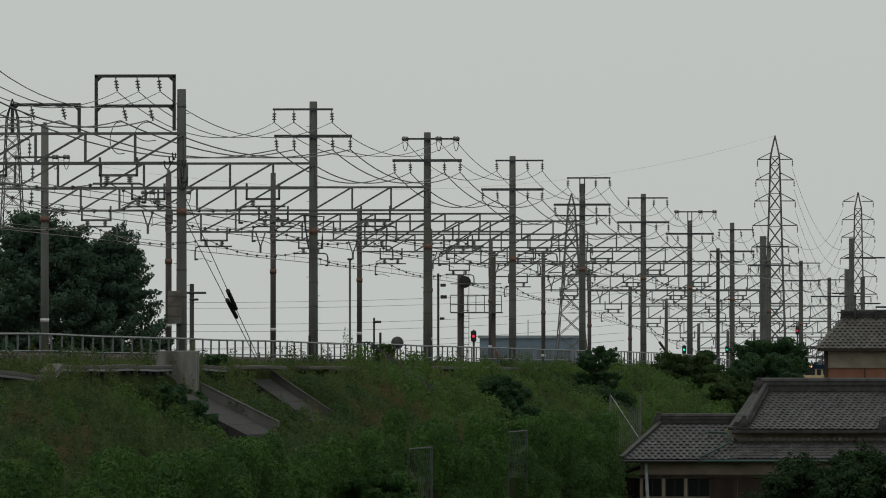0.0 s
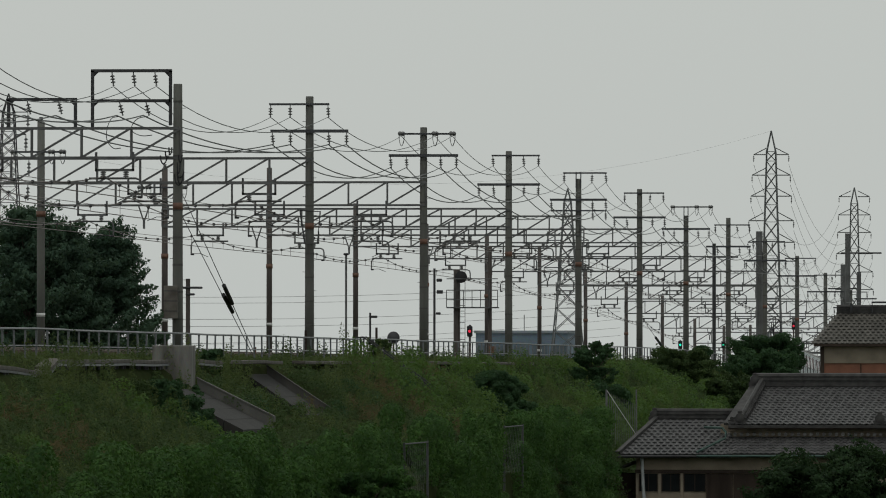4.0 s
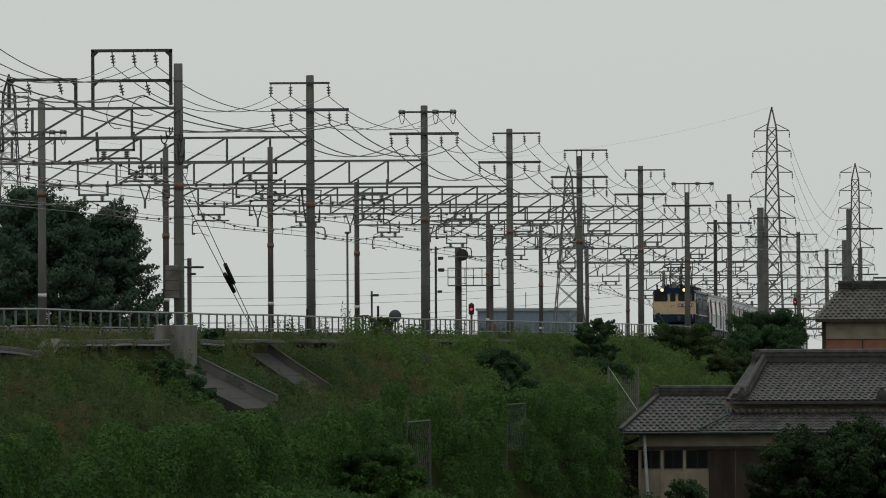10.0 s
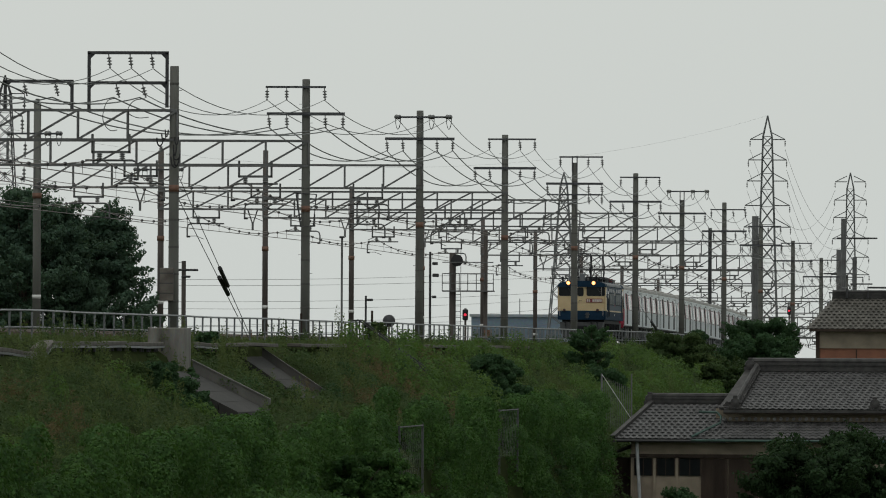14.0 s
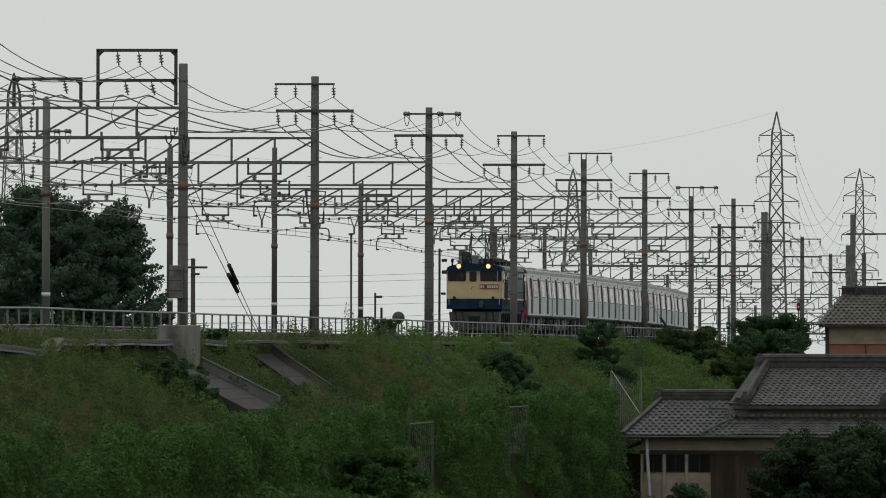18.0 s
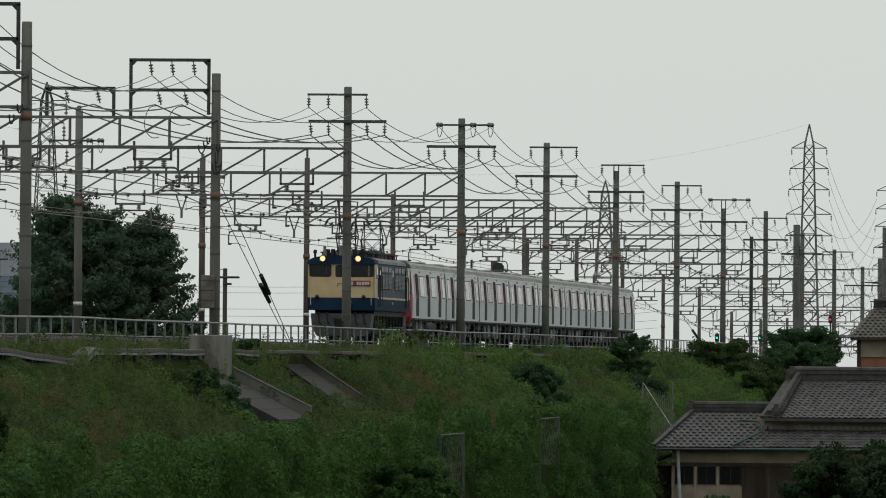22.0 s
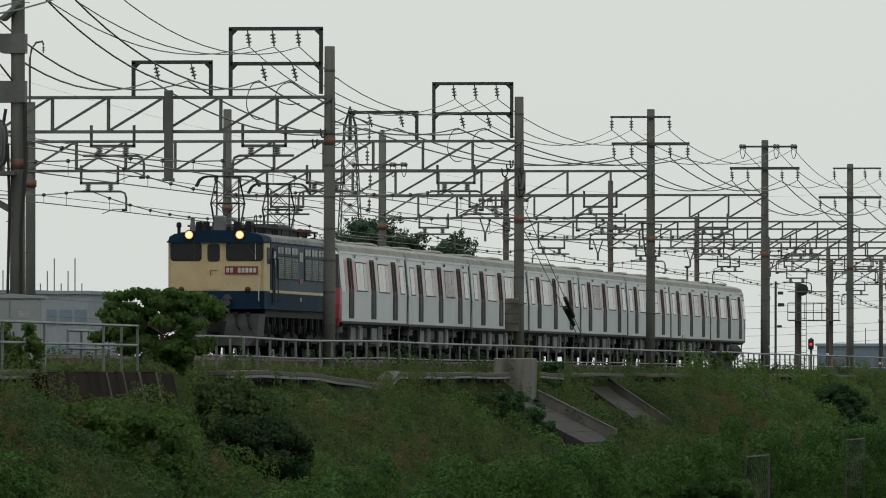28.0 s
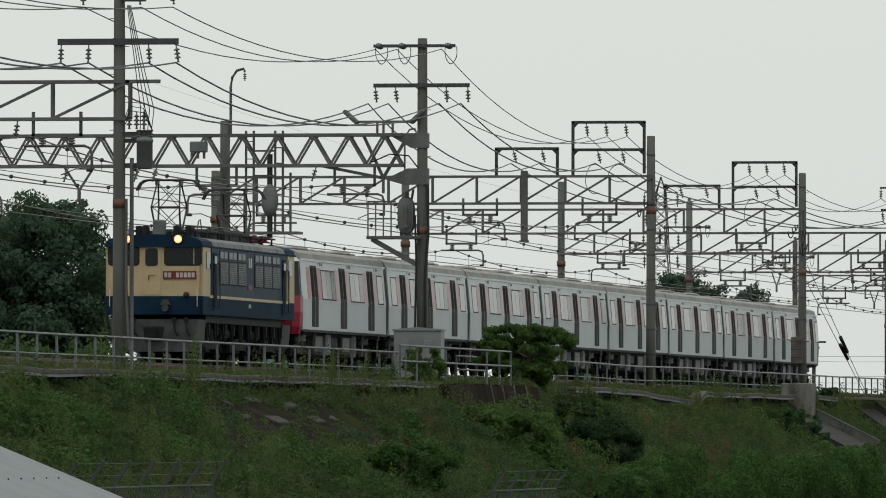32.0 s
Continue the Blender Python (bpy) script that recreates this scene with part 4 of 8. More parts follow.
def portal_d():
    base = 6.0
    p = thing("catenary_portal", MOVE((-38.54, 182.0, base)), "truss portal with a pole transformer and feeder arms", "catenary portal", "catenary portals along the line")
    part("pole", NEAR_POLE, None, p, "round dark grey pole", at=Matrix.Diagonal((0.95, 0.95, 11.6 / 10.93, 1)))
    part("orange_band", BAND, None, p, at=MOVE((0, 0, 4.65)))
    step_bolts(p, 11.4, 0.16)
    cross_arm(p, -1.65, 1.65, 15.12 - base, [-1.55, -0.8, 0.83, 1.58], 0.17)
    cross_arm(p, -1.1, 1.6, 16.65 - base, [-0.95, 0.6, 1.45], 0.12)
    truss(p, -12.4, 0.3, 13.05 - base, 14.05 - base, 6)
    bm = B()
    bar(bm, (0.2, -0.16, 14.05 - base), (1.15, -0.16, 14.05 - base), 0.07, 0.1)
    part("beam_stub", bm, GALVANISED, p)
    part("far_pole", FAR_POLE, None, p, at=MOVE((-12.2, 0.4, 0)))
    transformer(p, 0.7, 5.7, 0.22, 0.85)
    part("stub_arm", box(B(), 0.1, -0.25, 10.2, 0.75, -0.1, 10.35), DARK_STEEL, p)
    part("cutout_bracket", bar(B(), (0.1, -0.1, 6.65), (0.9, -0.1, 6.65), 0.08, 0.1), DARK_STEEL, p)
    for x in (0.3, 0.5, 0.7):
        part("cutout", INSULATOR, None, p, at=MOVE((x, -0.15, 7.25)))
    for k in range(4):
        bm = B()
        path_tube(bm, [(0.25 + k * 0.03, -0.2, 10.1), (0.45 + k * 0.07, -0.2, 8.6), (0.62 + k * 0.12, -0.2, 7.3), (0.6 + k * 0.1, -0.2, 6.6)], 0.013, 4)
        part("jumper_wire", bm, WIRE, p)
    for k in range(3):
        bm = B()
        path_tube(bm, [(0.2, -0.2, 7.1 - k * 0.1), (0.35, -0.25, 7.5 - k * 0.12), (0.7, -0.25, 7.45 - k * 0.12), (0.95, -0.2, 6.7)], 0.014, 4)
        part("jumper_wire", bm, WIRE, p)
    bm = B()
    path_tube(bm, [(0.22, -0.15, 4.9), (0.22, -0.15, 2.5), (0.3, -0.15, 0.9), (0.5, -0.2, 0.2)], 0.04, 6)
    path_tube(bm, [(0.36, -0.1, 6.0), (0.36, -0.1, 3.0), (0.36, -0.1, 0.2)], 0.055, 6)
    part("cable_conduit", bm, GALVANISED, p)
    for k, x in enumerate((-2.1, -6.7)):
        hanger(p, x + 0.4, 13.05 - base, k % 2)
    part("insulator", INSULATOR, None, p, at=MOVE((-2.75, -0.16, 13.0 - base)) @ pose(0, 0, 0, 0, 8, 0))


portal_d()
bm = B()
path_tube(bm, [(0, 0, 0), (0, 0, 1.6), (0.05, 0, 1.9), (0.2, 0, 2.12), (0.42, 0, 2.18), (0.46, 0, 2.08)], 0.045, 6)
hook = single("hooked_bracket_post", bm, GALVANISED, "tall hooked post on the second column of the girder", "bracket post", at=MOVE((-44.65, 235.1, 14.2)))
part("insulator", INSULATOR, None, hook, at=MOVE((0.46, 0, 2.08)) @ Matrix.Diagonal((0.7, 0.7, 0.6, 1)))

# hooked post, drop column and cross beam gear on the second portal
bm = B()
path_tube(bm, [(0, 0, 0), (0, 0, 1.5), (0.06, 0, 1.85), (0.22, 0, 2.08), (0.45, 0, 2.12), (0.48, 0, 2.0)], 0.04, 6)
hook = single("hooked_bracket_post", bm, GALVANISED, "grey hooked post clamped on the portal pole", "bracket post", at=MOVE((-55.65, 343.3, 15.7)))
part("insulator", INSULATOR, None, hook, at=MOVE((0.48, 0, 2.0)) @ Matrix.Diagonal((0.7, 0.7, 0.6, 1)))
bm = B()
box(bm, -0.13, -0.1, 11.75, 0.13, 0.1, 14.45, 0.02)
for k in range(14):
    for x in (-0.09, 0.09):
        box(bm, x - 0.02, -0.112, 11.85 + k * 0.08, x + 0.02, -0.1, 11.89 + k * 0.08)
box(bm, -0.17, -0.12, 11.72, 0.17, 0.12, 11.8)
single("drop_column", bm, GALVANISED, "perforated grey steel column hung from the portal beam", "drop column", at=MOVE((-43.45, 294.1, 0.2)))
bm = B()
box(bm, -0.42, -0.12, 0, 0.06, 0.12, 1.15, 0.02)
nb = single("wrapped_equipment_box", bm, CONCRETE_OLD, "greenish brown equipment box strapped to the pole", "equipment box", at=MOVE((-38.3 - 0.1, 343.5 - 0.32, 7.65)))
for z in (0.25, 0.6, 0.95):
    part("strap", box(B(), -0.43, -0.128, z, 0.07, 0.13, z + 0.03), DARK_STEEL, nb)


# ---- guy wires with black guards ----
def guy(x, y, z_top, y_foot, z_foot, guard, label):
    a, b = Vector((x, y, z_top)), Vector((x + 0.3, y_foot, z_foot))
    g = thing("guy_wire", MOVE(b), label, "guy wire", "guy wires")
    for k in range(2 if len(guard) > 1 else 1):
        bm = B()
        tube(bm, a - b + Vector((-0.4 * k, 0, 0)), Vector((-0.1 * k, 0, 0)), 0.015, 5)
        w = part("stay_cable", bm, WIRE, g)
        f0, f1 = guard[k]
        d = a - b + Vector((-0.45 * k, 0, 0))
        bm = B()
        tube(bm, d * f0, d * f1, 0.08, 8)
        part("guard_sleeve", bm, BLACK_RUBBER, w, "black guard sleeve", smooth=False)
    bm = B()
    tube(bm, (0, 0, -0.4), (0.0, -0.05, 0.25), 0.06, 6)
    part("anchor", bm, ORANGE, g, "orange striped anchor")


guy(-38.2, Y_A + 0.3, 11.9, Y_A + 21.5, 6.45, ((0.335, 0.45), (0.28, 0.39)), "pair of steel stay wires with black guard sleeves")
guy(-38.2, Y_A + 5 * PITCH + 0.3, 9.2, Y_A + 5 * PITCH + 29, 6.3, ((0.03, 0.5),), "steel stay wire with one black guard sleeve")

# ---- concrete works on the embankment edge ----
bm = B()
box(bm, -0.6, -0.9, -1.9, 0.6, 0.9, 0.0, 0.03)
box(bm, -0.63, -0.3, -2.2, -0.2, 0.9, -0.1)
single("concrete_plinth", bm, CONCRETE, "streaked grey concrete block at the embankment edge", "concrete block", at=MOVE((-35.45, 316.2, 6.66)))


def chute(y, x0, z0, x1, z1, h, wide, mat, label):
    """An open concrete channel down the bank: a far side wall with a coping, and a sloping floor before it."""
    t = thing("drain_chute", MOVE((x0, y, z0)), label, "concrete chute", "concrete chutes down the bank")
    dx, dz = x1 - x0, z1 - z0
    bm = B()
    prism(bm, [(0, 0), (dx, dz), (dx, dz - h - 0.8), (0, -h - 0.8)], 0.0, 0.3)
    part("side_wall", bm, mat, t, "stained side wall")
    bm = B()
    prism(bm, [(-0.05, 0.05), (dx, dz + 0.05), (dx, dz + 0.004), (-0.05, 0.004)], -0.02, 0.34)
    part("coping", bm, mat, t, "worn coping")
    # slabs take the floor colour that is darkened against the sky light
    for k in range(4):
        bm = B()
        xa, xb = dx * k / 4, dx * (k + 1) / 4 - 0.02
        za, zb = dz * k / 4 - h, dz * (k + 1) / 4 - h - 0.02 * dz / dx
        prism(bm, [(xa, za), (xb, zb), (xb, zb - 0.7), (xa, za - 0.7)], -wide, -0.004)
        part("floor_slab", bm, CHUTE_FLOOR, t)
    return t


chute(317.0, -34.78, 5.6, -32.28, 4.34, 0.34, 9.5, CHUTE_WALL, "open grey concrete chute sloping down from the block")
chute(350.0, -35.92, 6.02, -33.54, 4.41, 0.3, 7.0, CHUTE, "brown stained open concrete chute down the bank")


def trough():
    t = thing("cable_trough", Matrix(), "sagging line of pale concrete cable troughs along the bank edge", "cable trough", kind="structure")
    bm = B()
    box(bm, -0.25, -1.0, -0.12, 0.25, 1.0, 0.0, 0.015)
    lid = to_mesh("trough_segment", bm, TROUGH)
    bm = B()
    box(bm, 0.21, -1.0, -0.19, 0.262, 1.0, -0.125)
    edge = to_mesh("trough_edge", bm, FENCE)
    bm = B()
    for y in (-0.7, 0.7):
        box(bm, 0.18, y - 0.02, -0.3, 0.25, y + 0.02, -0.192)
    legs = to_mesh("trough_bracket", bm, DARK_STEEL)
    def z(y):
        fall = max(0.0, (y - 262) / 21.5) if y < 283.5 else max(0.0, (286.5 - y) / 3)
        return 6.25 - 0.33 * fall * fall * (3 - 2 * fall) + 0.06 * noise.noise((0, y * 0.15, 2.0))
    y = 140.0
    while y < 470:
        if not (219 < y < 250 or 314 < y < 319) and not (y > 340 and int(y / 9) % 3 == 0):
            a = math.degrees(math.atan2(z(y + 1) - z(y - 1), 2))
            m = MOVE((-35.7, y, z(y) - 0.06)) @ pose(0, 0, 0, a, 0, 0)
            s = part("trough_segment", lid, None, t, at=m)
            if y < 330:
                part("trough_edge", edge, None, s)
                part("trough_bracket", legs, None, s)
        y += 2.02
    return t


trough()

# dark plank retaining wall, tall gate railing and switch cabinet near the heavy portal
w = thing("plank_retaining_wall", MOVE((-35.1, 218.5, 4.66)), "dark brown battered plank retaining wall on the bank", "retaining wall")
for k in range(13):
    bm = B()
    prism(bm, [(-0.25, 0), (0.36, 0), (0.05, 1.45), (-0.25, 1.45)], 0.006, 1.494)
    part("plank", bm, MUD_BROWN, w, at=MOVE((0, k * 1.5, 0.02 * (k % 3))))
for y in (8.8, 11.3, 13.9, 16.6):
    bm = B()
    bar(bm, (0.06, y, 1.48), (0.40, y, -0.1), 0.07, 0.05)
    part("rib", bm, CONCRETE_OLD, w)


def guard_rail(name, x, ys, z0, z1, mid, label):
    g = thing(name, MOVE((x, ys[0], z0)), label, "railing", "tall railings at the head of the bank")
    for y in ys:
        bm = B()
        bar(bm, (0, y - ys[0], -0.2), (0, y - ys[0], z1 - z0), 0.056, 0.056)
        part("post", bm, FENCE, g)
    for z in (mid - z0, z1 - z0):
        bm = B()
        tube(bm, (0, -0.05, z), (0, ys[-1] - ys[0] + 0.05, z), 0.032, 6)
        part("rail", bm, FENCE, g)


guard_rail("stair_head_railing", -36.0, (215.0, 218.3, 224.2, 233.1, 235.9, 238.5), 6.05, 7.27, 6.8, "tall grey pipe railing at the top of the bank")
guard_rail("inner_railing", -38.9, (246.0, 248.2, 250.6, 252.8), 6.1, 7.2, 6.75, "grey pipe railing beside the cabinet")
c = thing("switch_cabinet", MOVE((-38.0, 232.0, 6.1)), "pale grey steel switch cabinet behind the railing", "cabinet")
bm = B()
box(bm, -0.78, -0.4, 0.1, 0.74, 0.4, 1.78, 0.02)
part("body", bm, CABINET, c)
bm = B()
prism(bm, [(-0.82, 1.785), (0.78, 1.785), (0.78, 1.83), (-0.02, 1.9), (-0.82, 1.83)], -0.45, 0.45)
part("roof", bm, CABINET, c)
for x in (-0.74, 0.0):
    bm = B()
    box(bm, x + 0.01, -0.42, 0.16, x + 0.71, -0.402, 1.74)
    d = part("door", bm, CABINET, c)
    for zz in (1.35,):
        bm = B()
        for q in range(4):
            box(bm, x + 0.2, -0.432, zz + q * 0.035, x + 0.45, -0.42, zz + 0.02 + q * 0.035)
        part("vent", bm, PIPE_GREY, d)
    bm = B()
    box(bm, x + (0.6 if x < -0.1 else 0.06), -0.44, 0.85, x + (0.64 if x < -0.1 else 0.1), -0.42, 1.0)
    part("handle", bm, DARK_STEEL, d)
bm = B()
box(bm, -0.85, -0.5, -0.2, 0.85, 0.5, 0.098)
part("plinth", bm, CONCRETE, c)

# stair handrail down the bank
h = thing("stair_handrail", MOVE((-36.3, 389.0, 6.4)), "dark double pipe handrail of a stair down the bank", "handrail")
for y in (0.0, 1.4):
    bm = B()
    path_tube(bm, [(-0.1, y, 0.72), (0.2, y, 0.75), (2.6, y, -1.0), (2.9, y, -1.3)], 0.03, 6)
    part("handrail", bm, DARK_STEEL, h)
    for x in (0.1, 0.9, 1.7, 2.5):
        bm = B()
        bar(bm, (x, y, 0.75 - max(0, x - 0.2) * 0.73), (x, y, -0.25 - max(0, x - 0.2) * 0.73), 0.05, 0.05)
        part("post", bm, DARK_STEEL, h)
bm = B()
for k in range(10):
    box(bm, -0.1 + k * 0.3, 0.1, -0.6 - k * 0.18, 0.25 + k * 0.3, 1.3, -0.25 - k * 0.18)
part("steps", bm, CONCRETE_OLD, h)


# ---- signals and small posts among the tracks ----
def signal(x, y, z, lens, label, height):
    foot = 5.95 - dip(y)
    s = thing("signal", MOVE((x, y, 6.1 - dip(y) - 0.15)), label, "railway signal", "line signals")
    bm = B()
    tube(bm, (0, 0, 0), (0, 0, z - foot + 0.35), 0.06, 8)
    part("mast", bm, STEEL_POLE, s)
    bm = B()
    box(bm, -0.15, -0.18, z - foot - 0.3, 0.15, 0.02, z - foot + 0.3, 0.05)
    hd = part("signal_head", bm, BLACK_RUBBER, s)
    bm = B()
    lathe(bm, [(0.08, -0.19), (0.07, -0.21), (0.02, -0.22)], (0, 0, z - foot), 12, "y")
    part("lens", bm, lens, hd, smooth=True)
    bm = B()
    tube(bm, (0, -0.18, z - foot + 0.14), (0, -0.45, z - foot + 0.13), 0.03, 6)
    box(bm, -0.13, -0.45, z - foot + 0.12, 0.13, -0.18, z - foot + 0.14)
    part("hood", bm, BLACK_RUBBER, hd)


signal(-43.3, 715, 7.55, GREEN_LAMP, "low black signal showing a green light", 1.6)
signal(-49.0, 872, 7.9, GREEN_LAMP, "black signal with a small green light", 2.0)
signal(-37.85, 771, 9.15, RED_LAMP, "black mast signal showing a red light", 4.0)
signal(-44.0, 537, 7.9, RED_LAMP, "small signal showing a red light beside the tracks", 2.4)

gt = thing("signal_platform", MOVE((-43.3, 520, 6.1)), "two dark posts carrying a railed signal platform", "signal platform")
for x, hgt, rad in ((0.0, 5.0, 0.17), (1.75, 6.2, 0.11)):
    bm = B()
    tube(bm, (x, 0, 0), (x, 0, hgt), rad, 10)
    part("post", bm, STEEL_POLE, gt)
bm = B()
box(bm, -0.5, -0.5, 2.95, 2.2, 0.5, 3.02)
part("deck", bm, GALVANISED, gt)
for z in (3.4, 3.9, 4.5):
    bm = B()
    bar(bm, (-0.5, -0.5, z), (2.2, -0.5, z), 0.04, 0.05)
    part("rail", bm, GALVANISED, gt)
for k in range(7):
    bm = B()
    bar(bm, (-0.5 + k * 0.45, -0.5, 3.0), (-0.5 + k * 0.45, -0.5, 3.9), 0.04, 0.04)
    part("baluster", bm, GALVANISED, gt)
bm = B()
lathe(bm, [(0.1, -0.3), (0.32, -0.28), (0.32, -0.2), (0.1, -0.15)], (0.25, 0, 4.6), 12, "y")
part("signal_disc", bm, BLACK_RUBBER, gt)
bm = B()
box(bm, 1.72, -0.3, 0.5, 2.1, -0.16, 0.95)
part("orange_box", bm, ORANGE, gt, "orange equipment box")
bm = B()
for k in range(10):
    bar(bm, (0.18, -0.15, 0.4 + k * 0.3), (0.45, -0.15, 0.4 + k * 0.3), 0.03, 0.03)
bar(bm, (0.18, -0.15, 0.2), (0.18, -0.15, 5.2), 0.03, 0.03)
bar(bm, (0.45, -0.15, 0.2), (0.45, -0.15, 5.2), 0.03, 0.03)
part("ladder", bm, GALVANISED, gt)


def slim_post(x, y, top, r, mat, label, extras=()):
    s = thing("slim_post", MOVE((x, y, 6.1 - dip(y))), label, "post", "slim posts beside the tracks")
    bm = B()
    tube(bm, (0, 0, 0), (0, 0, top - 6.1 + dip(y)), r, 8)
    part("shaft", bm, mat, s)
    for nm, dx, dz, sx, sz in extras:
        bm = B()
        box(bm, dx - sx, -0.12, dz - sz, dx + sx, 0.12, dz + sz, 0.03)
        part(nm, bm, DARK_STEEL, s)


slim_post(-43.3, 458, 11.2, 0.05, GALVANISED, "slim grey lamp post", (("lamp_head", 0.0, 5.1, 0.12, 0.05),))
slim_post(-43.2, 505, 11.0, 0.06, DARK_STEEL, "slim dark post with loudspeakers", (("loudspeaker", 0.25, 4.3, 0.14, 0.08), ("loudspeaker", 0.28, 3.7, 0.16, 0.09), ("loudspeaker", 0.2, 2.6, 0.12, 0.06)))
slim_post(-44.2, 480, 8.6, 0.05, DARK_STEEL, "short dark post with a small lamp", (("lamp_head", 0.15, 2.3, 0.2, 0.06),))
slim_post(-40.0, 700, 14.7, 0.13, DARK_STEEL, "dark pole with a single cross arm in the row", (("cross_bar", 0.6, 8.35, 1.1, 0.06),))
slim_post(-38.9, 883, 15.1, 0.26, GALVANISED, "thick grey column at the far end of the row", (("cross_bar", 0.0, 10.6, 1.4, 0.06),))
slim_post(-38.3, 878, 17.8, 0.24, GALVANISED, "tall thick grey column at the far end of the row", (("cross_bar", 1.2, 13.6, 1.8, 0.07),))
slim_post(-37.4, 880, 14.4, 0.2, GALVANISED, "short grey column at the far end of the row", (("cross_bar", 0.6, 9.6, 1.0, 0.06),))
slim_post(-38.9, 740, 16.1, 0.25, GALVANISED, "thick pale grey steel column between the poles", (("switch_box", 0.1, 9.2, 0.3, 0.35),))
slim_post(-37.4, 409, 7.6, 0.05, WOOD_DARK, "short leaning timber post")
slim_post(-36.9, 374, 7.35, 0.045, WOOD_DARK, "short dark timber post by the railing")
slim_post(-75.0, 560, 11.7, 0.12, STEEL_POLE, "old utility pole before the far apartment block", (("cross_bar", -0.1, 5.3, 0.65, 0.05), ("cross_bar", -0.35, 4.3, 0.55, 0.04), ("transformer", -0.45, 5.15, 0.14, 0.16)))
slim_post(-48.7, 440, 9.9, 0.1, STEEL_POLE, "wooden utility pole beyond the tracks", (("cross_bar", 0.15, 3.4, 0.5, 0.05), ("cross_bar", 0.1, 3.1, 0.2, 0.05)))
m = thing("convex_mirror", MOVE((-37.5, 418, 6.1)), "round dark backed convex mirror on a post", "mirror")
bm = B()
tube(bm, (0, 0, 0), (0, 0, 1.0), 0.04, 8)
part("post", bm, STEEL_POLE, m)
bm = B()
lathe(bm, [(0.05, -0.08), (0.24, -0.02), (0.27, 0.0), (0.25, 0.03), (0.05, 0.06)], (0, 0, 1.1), 16, "y")
part("disc", bm, DARK_STEEL, m, smooth=True)


# ---- lattice towers ----
def lattice_tower(x, y, z0, h, w0, w1, arms, mat, label, r=0.07, bays=9):
    t = thing("lattice_tower", MOVE((x, y, z0)), label, "lattice tower", "steel lattice towers")
    def half(z):
        return (w0 + (w1 - w0) * min(1, z / (h * 0.93)) ** 0.75) / 2
    zs = [h * 0.93 * (1 - (1 - k / bays) ** 1.25) for k in range(bays + 1)]
    for sx in (-1, 1):
        for sy in (-1, 1):
            bm = B()
            path_tube(bm, [(sx * half(a), sy * half(a), a) for a in zs] + [(0, 0, h)], r, 4)
            part("leg", bm, mat, t)
    for a, b in zip(zs, zs[1:]):
        for s in (-1, 1):
            for p, q in (((-half(a), s * half(a), a), (half(b), s * half(b), b)), ((half(a), s * half(a), a), (-half(b), s * half(b), b)), ((s * half(a), -half(a), a), (s * half(b), half(b), b))):
                part("brace", tube(B(), p, q, r * 0.6, 4), mat, t)
        part("brace", tube(B(), (-half(b), -half(b), b), (half(b), -half(b), b), r * 0.6, 4), mat, t)
    tips = []
    for z, reach in arms:
        for s in (-1, 1):
            bm = B()
            tube(bm, (s * half(z), 0, z), (s * reach, 0, z), r * 0.95, 4)
            tube(bm, (s * half(z), 0, z + reach * 0.38), (s * reach, 0, z), r * 0.8, 4)
            a = part("tower_arm", bm, mat, t)
            part("insulator", INSULATOR, None, a, at=MOVE((s * reach, 0, z)) @ Matrix.Diagonal((1.1, 1.1, 1.7, 1)))
            tips.append(Vector((x + s * reach, y, z0 + z - 1.1)))
    return tips


big = lattice_tower(-56.5, 1100, GROUND, 33.2, 3.3, 1.0, [(30.55, 1.95), (28.27, 2.13), (25.93, 2.26), (23.2, 2.5), (20.8, 2.6), (18.7, 2.75)], FAR_STEEL, "tall grey lattice transmission tower with six pairs of arms", 0.085, 15)
far = lattice_tower(-55.85, 1300, GROUND, 30.5, 2.4, 0.9, [(29.3, 2.0), (26.9, 2.1), (24.6, 2.2), (21.8, 2.35), (19.4, 2.45), (17.1, 2.5)], FAR_STEEL, "distant grey lattice transmission tower", 0.085, 14)
lattice_tower(-57.6, 800, GROUND + 6, 15.4, 3.1, 0.55, [(11.2, 1.7), (9.0, 1.9)], FAR_STEEL, "grey lattice tower behind the pole row", 0.06, 9)
lattice_tower(-61.95, 480, 6.0, 13.3, 2.0, 0.55, [(12.4, 0.95), (11.3, 0.85), (10.1, 1.0), (8.9, 0.95)], DARK_STEEL, "slender lattice tower behind the trees", 0.034, 16)
for a, b in zip(big, far):
    bm = B()
    path_tube(bm, sag_points(a, b, 7.0, 18), 0.02, 4)
    single("transmission_line", bm, WIRE, "thin sagging transmission line between towers", "power line", "transmission lines")
for k in (0,):
    bm = B()
    path_tube(bm, sag_points((-56.5, 1100, 32.2), (-120, 640, 30.5), 9, 20), 0.007, 4)
    single("earth_wire", bm, WIRE, "very thin earth wire across the sky", "power line", "transmission lines")
for k, z in enumerate((9.2, 9.5, 10.6, 10.9, 11.9, 12.1, 8.3)):
    bm = B()
    path_tube(bm, sag_points((-120, 520, z + 1.4), (-60, 900, z - 0.4 + 0.4 * k), 2.5, 20), 0.014, 4)
    single("distribution_wire", bm, WIRE, "thin distribution wire beyond the railway", "power line", "distribution wires")


